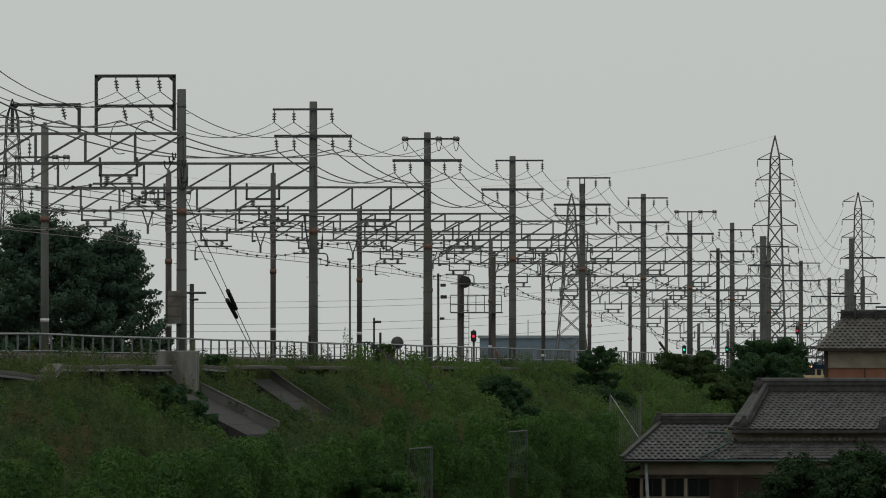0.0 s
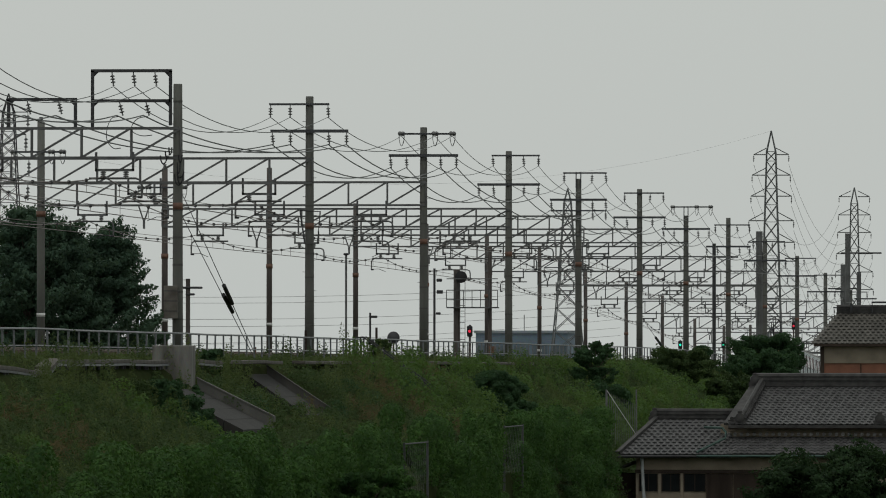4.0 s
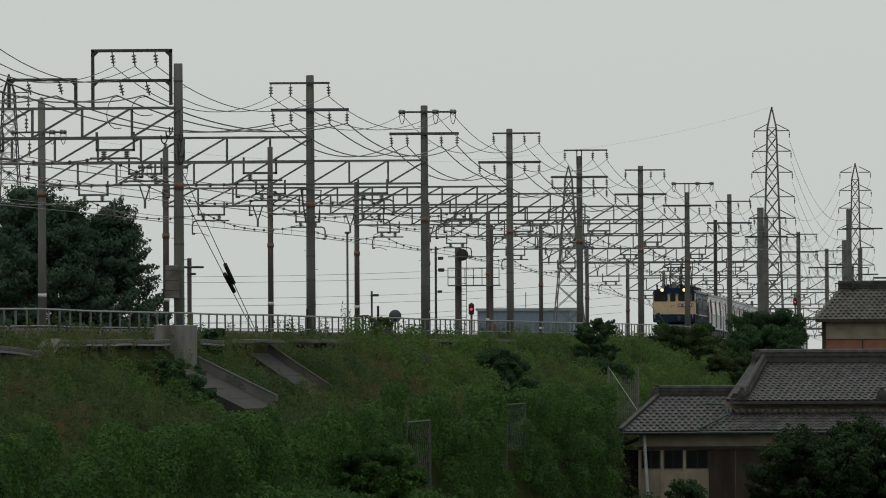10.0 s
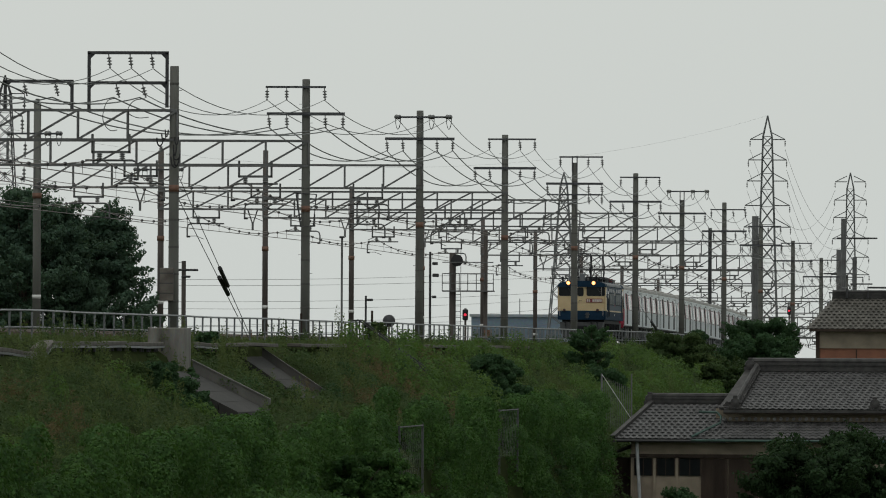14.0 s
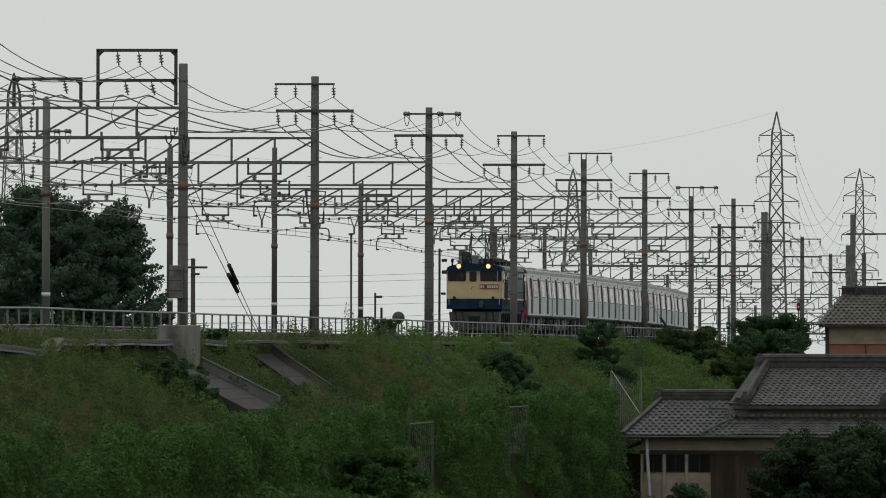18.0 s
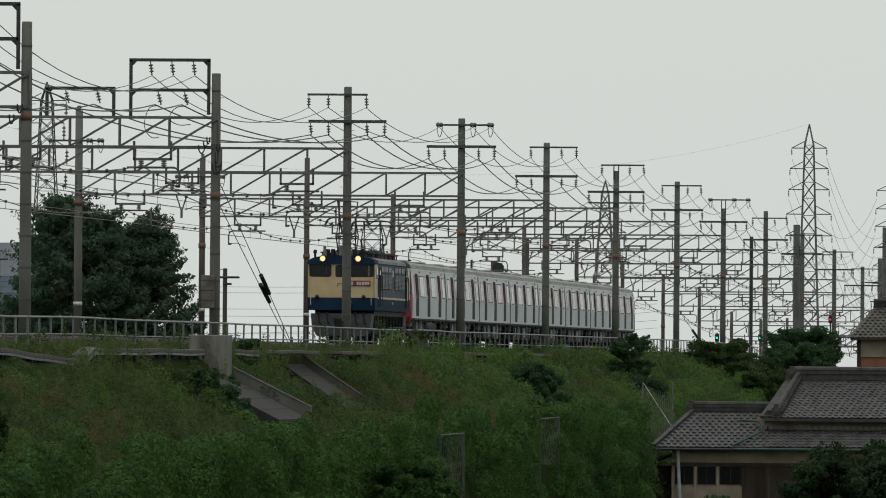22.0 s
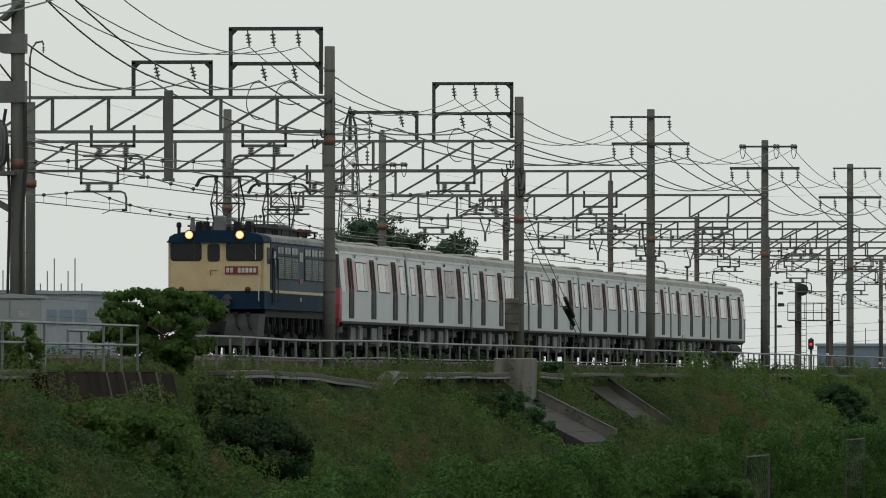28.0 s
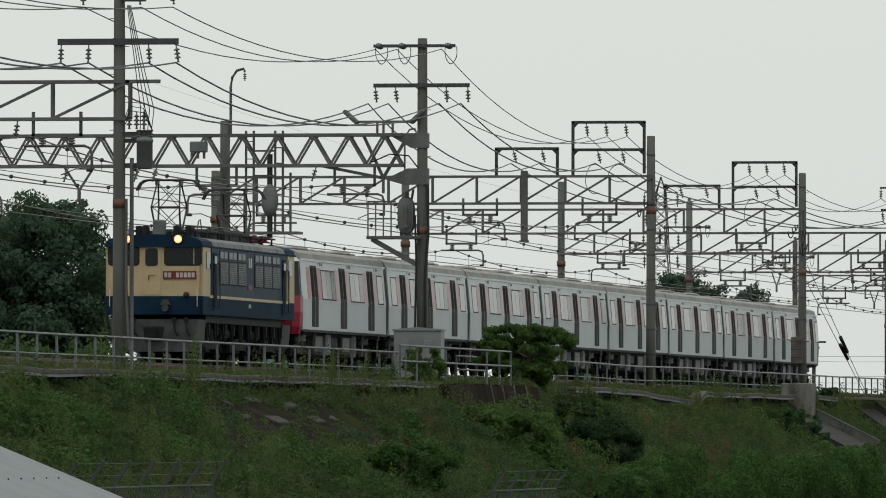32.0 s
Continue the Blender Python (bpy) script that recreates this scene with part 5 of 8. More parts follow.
# ---- buildings ----
def block(name, x0, x1, y, z1, mat, label, rows, cols, extra=None):
    b = thing(name, MOVE(((x0 + x1) / 2, y, GROUND)), label, "building", "distant buildings")
    hw, h = (x1 - x0) / 2, z1 - GROUND
    bm = B()
    box(bm, -hw, 0, 0, hw, 14, h)
    part("wall", bm, mat, b)
    bm = B()
    box(bm, -hw - 0.15, -0.15, h, hw + 0.15, 14.1, h + 0.25)
    part("roof", bm, FAR_WALL, b)
    for r in range(rows):
        for c in range(cols):
            cw = 2 * hw / cols
            xx, zz = -hw + cw * (c + 0.5), h - 1.6 - r * 2.6
            bm = B()
            box(bm, xx - cw * 0.4, -0.06, zz - 0.6, xx + cw * 0.4, -0.005, zz + 0.5)
            part("window", bm, FAR_GLASS if mat is not FAR_WALL else FAR_BLUE, b)
    for k in range(extra or 0):
        bm = B()
        tube(bm, (-hw * 0.8 + k * 1.6 * hw / extra, 3, h), (-hw * 0.8 + k * 1.6 * hw / extra, 3, h + 0.8 + 0.9 * (k % 3)), 0.05, 4)
        part("antenna", bm, FAR_STEEL, b)
    return b


def sheeted_block():
    """A tall far block with a penthouse and a low wing, its lower storeys behind scaffold netting."""
    b = thing("apartment_block", MOVE((-97.3, 700, GROUND)), "hazy grey apartment block, lower storeys in blue scaffold netting", "building", "distant buildings")
    part("wall", box(B(), 0, 0, 0, 6.3, 14, 14.25, 0.04), FAR_WALL, b)
    part("penthouse", box(B(), 0.9, 1, 14.254, 4.4, 12, 14.95, 0.04), FAR_WALL, b)
    part("wing", box(B(), -1.4, 0.5, 0, -0.004, 12, 12.6, 0.04), FAR_BLUE, b)
    for k in range(8):
        for z0, z1 in ((8.6, 11.38), (11.44, 12.55)):
            part("netting_panel", box(B(), k * 0.78 + 0.02, -0.5, z0, k * 0.78 + 0.76, -0.46, z1), FAR_BLUE, b)
    for z in (8.57, 11.41, 12.6):
        part("ledge", box(B(), -0.1, -0.55, z - 0.035, 6.3, -0.4, z + 0.035), FAR_WALL, b)
    part("corner_post", box(B(), -0.12, -0.62, 0, 0.06, -0.45, 12.75), FAR_WALL, b)
    for x, z in ((0.1, 14.254), (0.3, 14.254), (0.5, 14.254), (0.7, 14.254), (-1.2, 12.604), (-0.8, 12.604), (-0.4, 12.604)):
        part("roof_post", box(B(), x - 0.02, 0.6, z, x + 0.02, 0.64, z + 0.35), FAR_STEEL, b)
    part("roof_rail", box(B(), 0.05, 0.6, 14.6, 0.86, 0.63, 14.63), FAR_STEEL, b)


sheeted_block()
block("factory_building", -113.6, -109.2, 700, 12.0, FAR_WALL, "pale grey factory building with roof railings", 2, 4, 7)
block("warehouse", -124.7, -113.9, 705, 12.1, FAR_WALL, "long pale grey flat roofed warehouse in the haze", 1, 7, 5)
block("stadium_building", -136.0, -130.7, 720, 12.6, FAR_BLUE, "hazy blue building with a projecting roof", 3, 6, 4)
bm = B()
prism(bm, [(-137, 13.0), (-129.8, 13.0), (-130.9, 11.9), (-137, 11.9)], 716, 730)
single("projecting_roof", bm, FAR_WALL, "grey projecting roof slab of a distant building", "roof")
block("warehouse", -73.2, -64.8, 900, 9.0, FAR_BLUE, "long low blue grey warehouse", 1, 5, 2)




# ---- vegetation ----
def clump_points(cx, cy, cz, rx, ry, rz, per, rng, shell=0.55, facing=False):
    """Points on rough half ellipsoids: many small clumps with dark gaps between them."""
    n = len(cx)
    d = rng.normal(size=(n, per, 3))
    d /= np.linalg.norm(d, axis=2)[:, :, None]
    d[:, :, 2] = np.abs(d[:, :, 2])
    dirs = d.reshape(-1, 3).copy()
    rad = shell + (1 - shell) * rng.random((n, per)) ** 0.5
    d *= rad[:, :, None]
    out = np.stack([cx[:, None] + d[:, :, 0] * rx[:, None], cy[:, None] + d[:, :, 1] * ry[:, None], cz[:, None] + d[:, :, 2] * rz[:, None]], 2)
    return (out.reshape(-1, 3), dirs) if facing else out.reshape(-1, 3)


def bank(n, y0, y1, x0, x1, r0, r1, h0, h1, per, seed, keep=0.0, freq=0.05, facing=False):
    rng = np.random.default_rng(seed)
    ys = rng.uniform(y0, y1, n)
    xs = rng.uniform(x0, x1, n)
    patch = np.array([noise.noise((x * 0.22, y * freq, seed * 1.7)) for x, y in zip(xs, ys)])
    ok = (patch > keep) & ((xs > -35.3) | (ys > 330) | (xs < -36) | (rng.random(n) < 0.5))
    for ya, yb, xa, xb in ((224, 241, -36.4, -34.5),):
        ok &= ~((ys > ya) & (ys < yb) & (xs > xa) & (xs < xb))
    ok &= ~((ys > 295) & (ys < 317) & (xs * 317 / ys > -35.1) & (xs * 317 / ys < -32.5))
    ok &= ~((ys > 330) & (ys < 350) & (xs * 350 / ys > -35.9) & (xs * 350 / ys < -33.6) & (rng.random(n) < 0.7))
    ok &= ~((ys > 164) & (ys < 195) & (xs > -34.9) & (xs < -32.5) & (rng.random(n) < 0.78))
    xs, ys, patch = xs[ok], ys[ok], patch[ok]
    zs = np.array([ground_z(x, y) for x, y in zip(xs, ys)])
    r = rng.uniform(r0, r1, len(xs))
    h = rng.uniform(h0, h1, len(xs)) * (0.7 + np.clip(patch, -0.4, 0.6))
    return clump_points(xs, ys, zs - 0.05, r, r * 1.6, h, per, rng, 0.75 if facing else 0.55, facing)


def stuff(name, pts, size, mat, label, category, seed=3, **kw):
    tagged(new(name, leaves(name, pts, size, mat, seed=seed, **kw)), label, category, kind="stuff")


stuff("embankment_weeds", np.concatenate([bank(3000, 160, 305, -35.5, -28.0, 0.2, 0.5, 0.2, 0.6, 120, 11, -0.6), bank(900, 75, 160, -36.3, -26.5, 0.35, 0.8, 0.25, 0.7, 70, 14, -0.7)]), 0.04, WEED, "dense green weeds in clumps over the bank", "weeds", long=2.4)
stuff("near_bank_weeds", bank(1900, 104, 172, -35.8, -26.8, 0.22, 0.5, 0.25, 0.7, 110, 15, -0.9), 0.042, WEED, "dense rank weeds over the nearer bank", "weeds", 22, long=2.0)
stuff("distant_weeds", bank(2300, 305, 600, -35.5, -28.5, 0.25, 0.6, 0.25, 0.7, 110, 13, -0.6), 0.055, WEED, "dense green weeds over the farther bank", "weeds", 4, long=2.2)
PTS, DIRS = bank(300, 375, 590, -35.6, -29.0, 0.5, 1.1, 0.6, 1.5, 260, 53, -0.2, 0.06, facing=True)
stuff("distant_brush", PTS, 0.085, SHRUB_LEAF, "tangled brushwood below the railing", "brush", 18, dirs=DIRS)
stuff("embankment_grass", bank(4000, 160, 600, -35.2, -28, 0.12, 0.3, 0.25, 0.6, 22, 12, -0.2), 0.026, GRASS, "long yellowish grass on the bank", "grass", 5, long=8, up=0.0)
stuff("dry_grass", bank(900, 165, 420, -34.6, -29.6, 0.2, 0.4, 0.35, 0.9, 60, 21, 0.33, 0.09), 0.022, DRY, "patches of dry reddish grass on the bank", "grass", 6, long=9, up=0.0)



def bare_patch():
    """Bare brown earth with a few stone slabs where the weeds have not taken hold."""
    t = thing("bare_earth", Matrix(), "bare brown earth with loose stones on the bank", "earth", kind="structure")
    xs, ys = np.linspace(-35.0, -32.3, 7), np.linspace(163, 196, 24)
    verts = [(x + 0.3 * noise.noise((x, y * 0.4, 1.0)), y, ground_z(x, y) + 0.05) for y in ys for x in xs]
    faces = [(j * 7 + i, j * 7 + i + 1, (j + 1) * 7 + i + 1, (j + 1) * 7 + i) for j in range(23) for i in range(6)]
    me = bpy.data.meshes.new("earth")
    me.from_pydata(verts, [], faces)
    me.materials.append(EARTH)
    part("earth", me, None, t)
    rng = random.Random(4)
    for k in range(14):
        x, y = rng.uniform(-35.0, -33.9), rng.uniform(165, 192)
        w, l = rng.uniform(0.1, 0.25), rng.uniform(0.3, 0.9)
        part("stone", box(B(), -w, -l, -0.1, w, l, 0.09, 0.03), DARK_STONE, t, at=MOVE((x, y, ground_z(x, y) + 0.04)) @ pose(0, 0, 0, rng.uniform(-6, 6), 24, rng.uniform(-20, 20)))


DARK_STONE = material("mossy_dark_stone", (0.05, 0.044, 0.036), (0.025, 0.023, 0.018), 0.95, scale=2.5, fine=30, bump=0.4)
EARTH = material("bare_brown_earth", (0.04, 0.036, 0.03), (0.022, 0.02, 0.016), 0.95, scale=1.2, fine=14, bump=0.5)
EARTH.node_tree.nodes["Principled BSDF"].inputs["Specular IOR Level"].default_value = 0.0
bare_patch()


def verge(n, y0, y1, x0, x1, r, h0, h1, per, seed):
    rng = np.random.default_rng(seed)
    ys, xs = rng.uniform(y0, y1, n), rng.uniform(x0, x1, n)
    h = rng.uniform(h0, h1, n) * np.array([0.75 + 0.6 * noise.noise((1.0, y * 0.12, seed)) for y in ys])
    zs = np.array([ground_z(x, y) for x, y in zip(xs, ys)]) - 0.05
    return clump_points(xs, ys, zs, np.full(n, r), np.full(n, r * 1.5), h, per, rng, 0.2)


stuff("verge_grass", np.concatenate([verge(5200, 110, 620, -38.2, -36.05, 0.2, 0.16, 0.36, 15, 44), verge(1100, 160, 620, -36.3, -36.05, 0.12, 0.08, 0.2, 15, 45)]), 0.034, GRASS, "short grass along the railing and the cable troughs", "grass", 14, long=5, up=0.0)
stuff("far_verge_weeds", np.concatenate([verge(1500, 130, 430, -58.0, -56.4, 0.35, 0.75, 1.4, 22, 46), verge(700, 236, 345, -58.0, -56.6, 0.4, 1.9, 2.5, 50, 48)]), 0.13, WEED, "dark weeds along the far side of the tracks", "weeds", 19)
stuff("edge_weeds", np.concatenate([bank(100, 150, 262, -37.0, -36.2, 0.1, 0.22, 0.3, 0.85, 60, 41, 0.05, 0.2), bank(280, 262, 620, -37.0, -36.2, 0.12, 0.24, 0.35, 0.85, 60, 42, 0.0, 0.2), bank(420, 160, 620, -35.3, -34.5, 0.2, 0.4, 0.15, 0.4, 70, 43, -0.2, 0.2)]), 0.05, WEED, "tall weeds growing along the railing", "weeds", 8)
PTS, DIRS = bank(150, 165, 500, -34.3, -30.5, 0.4, 0.9, 0.4, 0.9, 300, 52, 0.12, 0.07, facing=True)
stuff("bank_brush", PTS, 0.062, SHRUB_LEAF, "mounds of brushwood and leaves on the bank", "brush", 16, dirs=DIRS)
stuff("feathery_weeds", np.concatenate([bank(1000, 170, 520, -35.0, -29.3, 0.12, 0.24, 0.8, 1.5, 150, 47, 0.12, 0.15), bank(330, 170, 400, -35.5, -34.0, 0.12, 0.22, 1.1, 1.8, 220, 49, 0.12, 0.3), bank(420, 108, 172, -35.4, -28.5, 0.12, 0.24, 0.8, 1.5, 170, 50, 0.0, 0.2)]), 0.03, FEATHER, "tall feathery weeds standing in patches on the bank", "weeds", 12, long=2.6, up=0.1)


PTS, DIRS = bank(110, 168, 420, -34.4, -29.2, 0.35, 0.7, 0.4, 0.8, 300, 57, 0.2, 0.2, facing=True)
stuff("dark_undergrowth", PTS, 0.055, BUSH, "low dark shrubs scattered among the weeds on the bank", "undergrowth", 20, dirs=DIRS)


PTS, DIRS = bank(210, 165, 232, -33.6, -28.4, 0.35, 0.8, 0.35, 0.8, 260, 58, -0.1, 0.12, facing=True)
P2, D2 = bank(330, 104, 172, -35.0, -26.8, 0.35, 0.75, 0.35, 0.9, 240, 59, -0.15, 0.12, facing=True)
PTS, DIRS = np.concatenate([PTS, P2]), np.concatenate([DIRS, D2])
stuff("bank_creepers", PTS, 0.07, VINE, "broad leaved creepers in green mounds on the bank", "creepers", 21, dirs=DIRS)


def vine_hedge(y0, y1, x, ztop, seed, label, gaps=()):
    """A fence buried in vines: a leafy face with draped mounds that stand out from it and hollows between them."""
    rng = np.random.default_rng(seed)
    def crest(y):
        return ztop + 0.55 * noise.noise((seed, y * 0.09, 0)) + 0.35 * noise.noise((seed, y * 0.3, 4)) - 0.005 * max(0.0, 320 - y)
    def open_at(y, before, after):
        return any(a - before < y < b + after for a, b in gaps)
    ys = [y for y in rng.uniform(y0, y1, int((y1 - y0) * 0.55)) if not open_at(y, 0.5, 0.5)]
    zs = np.array([crest(y) - rng.random() ** 1.1 * 4.2 - 0.8 for y in ys])
    ys = np.array(ys)
    xs = x - 1.0 + rng.uniform(-0.4, 0.3, len(ys))
    r = rng.uniform(0.4, 0.8, len(ys))
    pts, dirs = clump_points(xs, ys, zs, r, r * 1.6, r * 1.2, 330, rng, 0.8, True)
    allp, alld = [pts], [dirs]
    y = y0
    while y < y1:
        y += rng.uniform(0.6, 1.7)
        if open_at(y, 2.5, 0.8):
            continue
        tier = rng.choice((0, 0, 0, 1, 1, 2, 3))
        if tier and noise.noise((seed, y * 0.33, 8.0)) > 0.12:
            continue
        rx, ry, rz = rng.uniform(0.28, 0.62), rng.uniform(0.9, 2.0), rng.uniform(0.45, 0.9)
        top = crest(y) - (0.0, 0.8, 1.8, 2.9)[tier] + rng.uniform(-0.35, 0.3)
        c = np.array((x + (-0.2, 0.05, 0.1, 0.3)[tier] + rng.uniform(-0.35, 0.45), y, top - rz))
        n = 1300
        d = rng.normal(size=(n, 3))
        d /= np.linalg.norm(d, axis=1)[:, None]
        low = d[:, 2] < 0
        p = d * rng.uniform(0.82, 1.08, (n, 1))
        flat = d[low] * (1, 1, 0)
        flat /= np.linalg.norm(flat, axis=1)[:, None] + 1e-6
        fall = rng.random(low.sum())
        p[low] = flat * rng.uniform(0.75, 1.04, (low.sum(), 1)) * (1 - 0.35 * fall[:, None])
        p[low, 2] = -fall * rng.uniform(1.6, 3.4)
        d[low] = flat + (0, 0, 0.15)
        allp.append(c + p * (rx, ry, rz))
        alld.append(d)
    pts, dirs = np.concatenate(allp), np.concatenate(alld)
    stuff("vine_hedge", pts, 0.07, VINE, label, "vines", seed, dirs=dirs)
    # added sheet behind the leaves; its dark colour imitates shade in the hollows
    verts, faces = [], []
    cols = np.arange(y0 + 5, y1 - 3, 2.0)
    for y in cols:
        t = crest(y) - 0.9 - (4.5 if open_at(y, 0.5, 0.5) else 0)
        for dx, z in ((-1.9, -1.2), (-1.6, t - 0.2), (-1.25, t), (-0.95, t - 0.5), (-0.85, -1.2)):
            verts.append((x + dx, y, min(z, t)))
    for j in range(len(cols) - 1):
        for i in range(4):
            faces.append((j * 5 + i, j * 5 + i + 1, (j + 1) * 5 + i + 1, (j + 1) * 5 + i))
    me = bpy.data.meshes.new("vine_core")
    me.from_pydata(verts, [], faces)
    me.materials.append(HOLLOW_SHADE)
    tagged(new("vine_core", me), "dark sheet inside the vine hedge, with the hollows' shade in its colour", "vines", kind="stuff")


vine_hedge(205, 412, -28.1, 4.25, 51, "fence overgrown with dense green kudzu vines", ((318, 327), (359, 365)))
stuff("foot_scrub", bank(380, 100, 222, -28.4, -26.0, 0.4, 1.0, 0.5, 1.3, 50, 61, -0.3), 0.115, WEED, "green scrub at the foot of the bank", "scrub", 9)
stuff("garden_scrub", bank(300, 372, 412, -28.6, -26.3, 0.4, 0.8, 0.3, 0.7, 80, 63, -0.7), 0.09, BUSH, "dark green scrub between the hedge and the house", "scrub", 15)
stuff("hedge_foot_scrub", bank(300, 255, 400, -27.4, -25.6, 0.5, 1.0, 0.4, 1.0, 130, 64, -0.7), 0.08, VINE, "low green scrub at the foot of the vine hedge", "scrub", 17)
stuff("house_scrub", bank(260, 385, 440, -29.5, -27.8, 0.4, 0.9, 0.5, 1.5, 80, 62, -0.5), 0.1, WEED, "green scrub beside the house", "scrub", 10)


def tree(name, x, y, z, height, radius, mat, label, seed, leaf=0.16, count=16000, trunk=0.22, crown_low=0.2, category="tree", squash=1.0, clumps=70, puff=(0.22, 0.48), flat=0.75, cone=False, spray=0.0):
    """Tapered trunk, limbs, and a crown of many leaf clumps with an uneven outline."""
    rng = np.random.default_rng(seed)
    t = thing(name, MOVE((x, y, z)), label, category)
    bm = B()
    path_tube(bm, [(0, 0, -0.5), (0.04, 0, height * 0.15), (-0.06, 0.05, height * 0.35), (0.05, 0, height * 0.6)], trunk, 8)
    for v in bm.verts:
        f = max(0.35, 1 - v.co.z / (height * 0.9))
        v.co.x *= f
        v.co.y *= f
    cs = []
    for k in range(clumps):
        u = rng.random()
        hgt = crown_low + (1 - crown_low) * u
        wid = math.sin(math.pi * min(1, 0.22 + 0.74 * (1 - u))) ** 0.8
        if cone:
            wid = 1.1 * (1.03 - u) ** 0.62
        a = rng.uniform(0, math.tau)
        rr = radius * wid * math.sqrt(rng.uniform(0.15, 1.0)) * rng.uniform(0.8, 1.12)
        cs.append((rr * math.cos(a), rr * math.sin(a) * squash, height * hgt * rng.uniform(0.92, 1.0)))
    for c in cs[::4]:
        tube(bm, (0, 0, min(c[2] * 0.6, height * 0.55)), c, trunk * 0.28, 5, trunk * 0.06)
    part("trunk", bm, BARK, t)
    cs = np.array(cs)
    r = rng.uniform(puff[0], puff[1], len(cs)) * radius
    d = rng.normal(size=(len(cs), count // len(cs), 3))
    d /= np.linalg.norm(d, axis=2)[:, :, None]
    d *= rng.random((len(cs), count // len(cs), 1)) ** 0.4
    d[:, :, 2] *= flat
    dirs = d.reshape(-1, 3).copy()
    dirs /= np.linalg.norm(dirs, axis=1)[:, None] + 1e-6
    off = d * r[:, None, None]
    if spray:
        out = cs * (1, 1, 0) / (np.linalg.norm(cs[:, :2], axis=1)[:, None] + 1e-6) + (0, 0, 0.55) + rng.normal(size=cs.shape) * 0.3
        out /= np.linalg.norm(out, axis=1)[:, None]
        along = (off * out[:, None, :]).sum(2, keepdims=True)
        reach = rng.uniform(0.3, spray, (len(cs), 1, 1))
        off = off * 0.85 * (1 - 0.35 * np.clip(along / r[:, None, None], 0, 1)) + along * out[:, None, :] * reach
    pts = (cs[:, None, :] + off).reshape(-1, 3)
    part("crown", leaves("crown", pts, leaf, mat, seed=seed, dirs=dirs), None, t)
    return t


# big dark trees behind the tracks
tree("broadleaf_tree", -58.7, 462, 6.0, 7.4, 3.0, TREE_LEAF, "large dark evergreen tree with a pointed crown behind the tracks", 71, 0.1, 52000, 0.3, 0.05, clumps=200, puff=(0.12, 0.26), cone=True, spray=2.2)
tree("broadleaf_tree", -55.3, 465, 6.0, 6.7, 2.6, TREE_LEAF, "dark evergreen tree beside a larger one", 72, 0.1, 50000, 0.26, 0.03, clumps=190, puff=(0.12, 0.26), cone=True, spray=2.2)
tree("broadleaf_tree", -57.0, 463, 6.0, 6.6, 2.5, TREE_LEAF, "dark evergreen tree filling the gap between two others", 75, 0.1, 36000, 0.2, 0.03, clumps=140, puff=(0.13, 0.28), cone=True, spray=2.0)
tree("broadleaf_tree", -64.4, 300, 5.5, 8.1, 4.1, TREE_LEAF, "dark leafy tree beyond the far tracks", 73, 0.13, 64000, 0.3, 0.05, clumps=170, puff=(0.14, 0.32), spray=1.4)


def bush(x, y, r, h, mat, label, seed, leaf=0.1, count=13000, name="bush", sink=0.3, puff=(0.22, 0.48), flat=0.75, clumps=60, spray=0.0):
    tree(name, x, y, ground_z(x, y) - sink, h + sink, r, mat, label, seed, leaf, count, 0.08, 0.08, "bush", clumps=clumps, puff=puff, flat=flat, spray=spray)


bush(-32.0, 405, 1.15, 1.9, BUSH, "round dark green bush on the bank", 81, 0.075, 30000, puff=(0.16, 0.34), clumps=100)
bush(-30.75, 397, 1.0, 1.35, BUSH, "spreading dark bush on the lower bank", 82, 0.075, 24000, puff=(0.16, 0.34), clumps=90)
bush(-33.2, 480, 1.05, 2.75, BUSH, "dark bush against the railing", 83, 0.08, 18000, puff=(0.14, 0.34), clumps=80, flat=0.6, spray=1.8)
bush(-31.8, 470, 1.0, 1.2, BUSH, "dark leafy bush on the bank", 84)
bush(-33.1, 640, 2.3, 3.6, BUSH, "large green shrub behind the roofs", 85, 0.1, 44000, clumps=150, puff=(0.1, 0.25), spray=1.9)
bush(-31.6, 600, 2.2, 3.3, BUSH, "dense green shrub near the house", 86, 0.1, 40000, clumps=150, puff=(0.1, 0.25), spray=1.9)
bush(-36.4, 622, 0.7, 1.2, BUSH, "narrow dark shrub by the signal", 87, 0.12, 5000)
bush(-30.2, 560, 2.2, 2.6, WEED, "spreading green shrub below the railing", 88, 0.09, 36000, clumps=140, puff=(0.1, 0.26), spray=1.8)
bush(-34.0, 560, 1.8, 2.0, WEED, "low green shrub on the bank", 89, 0.09, 24000, clumps=110, puff=(0.12, 0.28), spray=1.7)
bush(-31.95, 231, 1.35, 1.3, DARK_LEAF, "dark rounded bush on the bank", 90, 0.055, 36000, puff=(0.14, 0.3), clumps=110, sink=0.55)
bush(-31.9, 213, 1.05, 1.5, SHRUB_LEAF, "bright green mounded bush on the bank", 103, 0.07, 15000, puff=(0.15, 0.34))
bush(-33.5, 214, 0.85, 0.9, SHRUB_LEAF, "low green mound of leaves on the bank", 104, 0.07, 9000, puff=(0.15, 0.34))
bush(-36.3, 222, 0.7, 1.1, SHRUB_LEAF, "climbing green shrub on the tall railing", 105, 0.07, 4000, puff=(0.15, 0.3))
bush(-64.2, 297, 2.6, 3.2, TREE_LEAF, "dark undergrowth below the tall tree", 106, 0.14, 22000)
bush(-66.6, 298, 2.6, 3.6, TREE_LEAF, "dark undergrowth beside the tall tree", 107, 0.14, 20000)
bush(-30.4, 180, 1.2, 1.2, VINE, "low green bush among the weeds", 92, 0.06, 16000, puff=(0.15, 0.34))
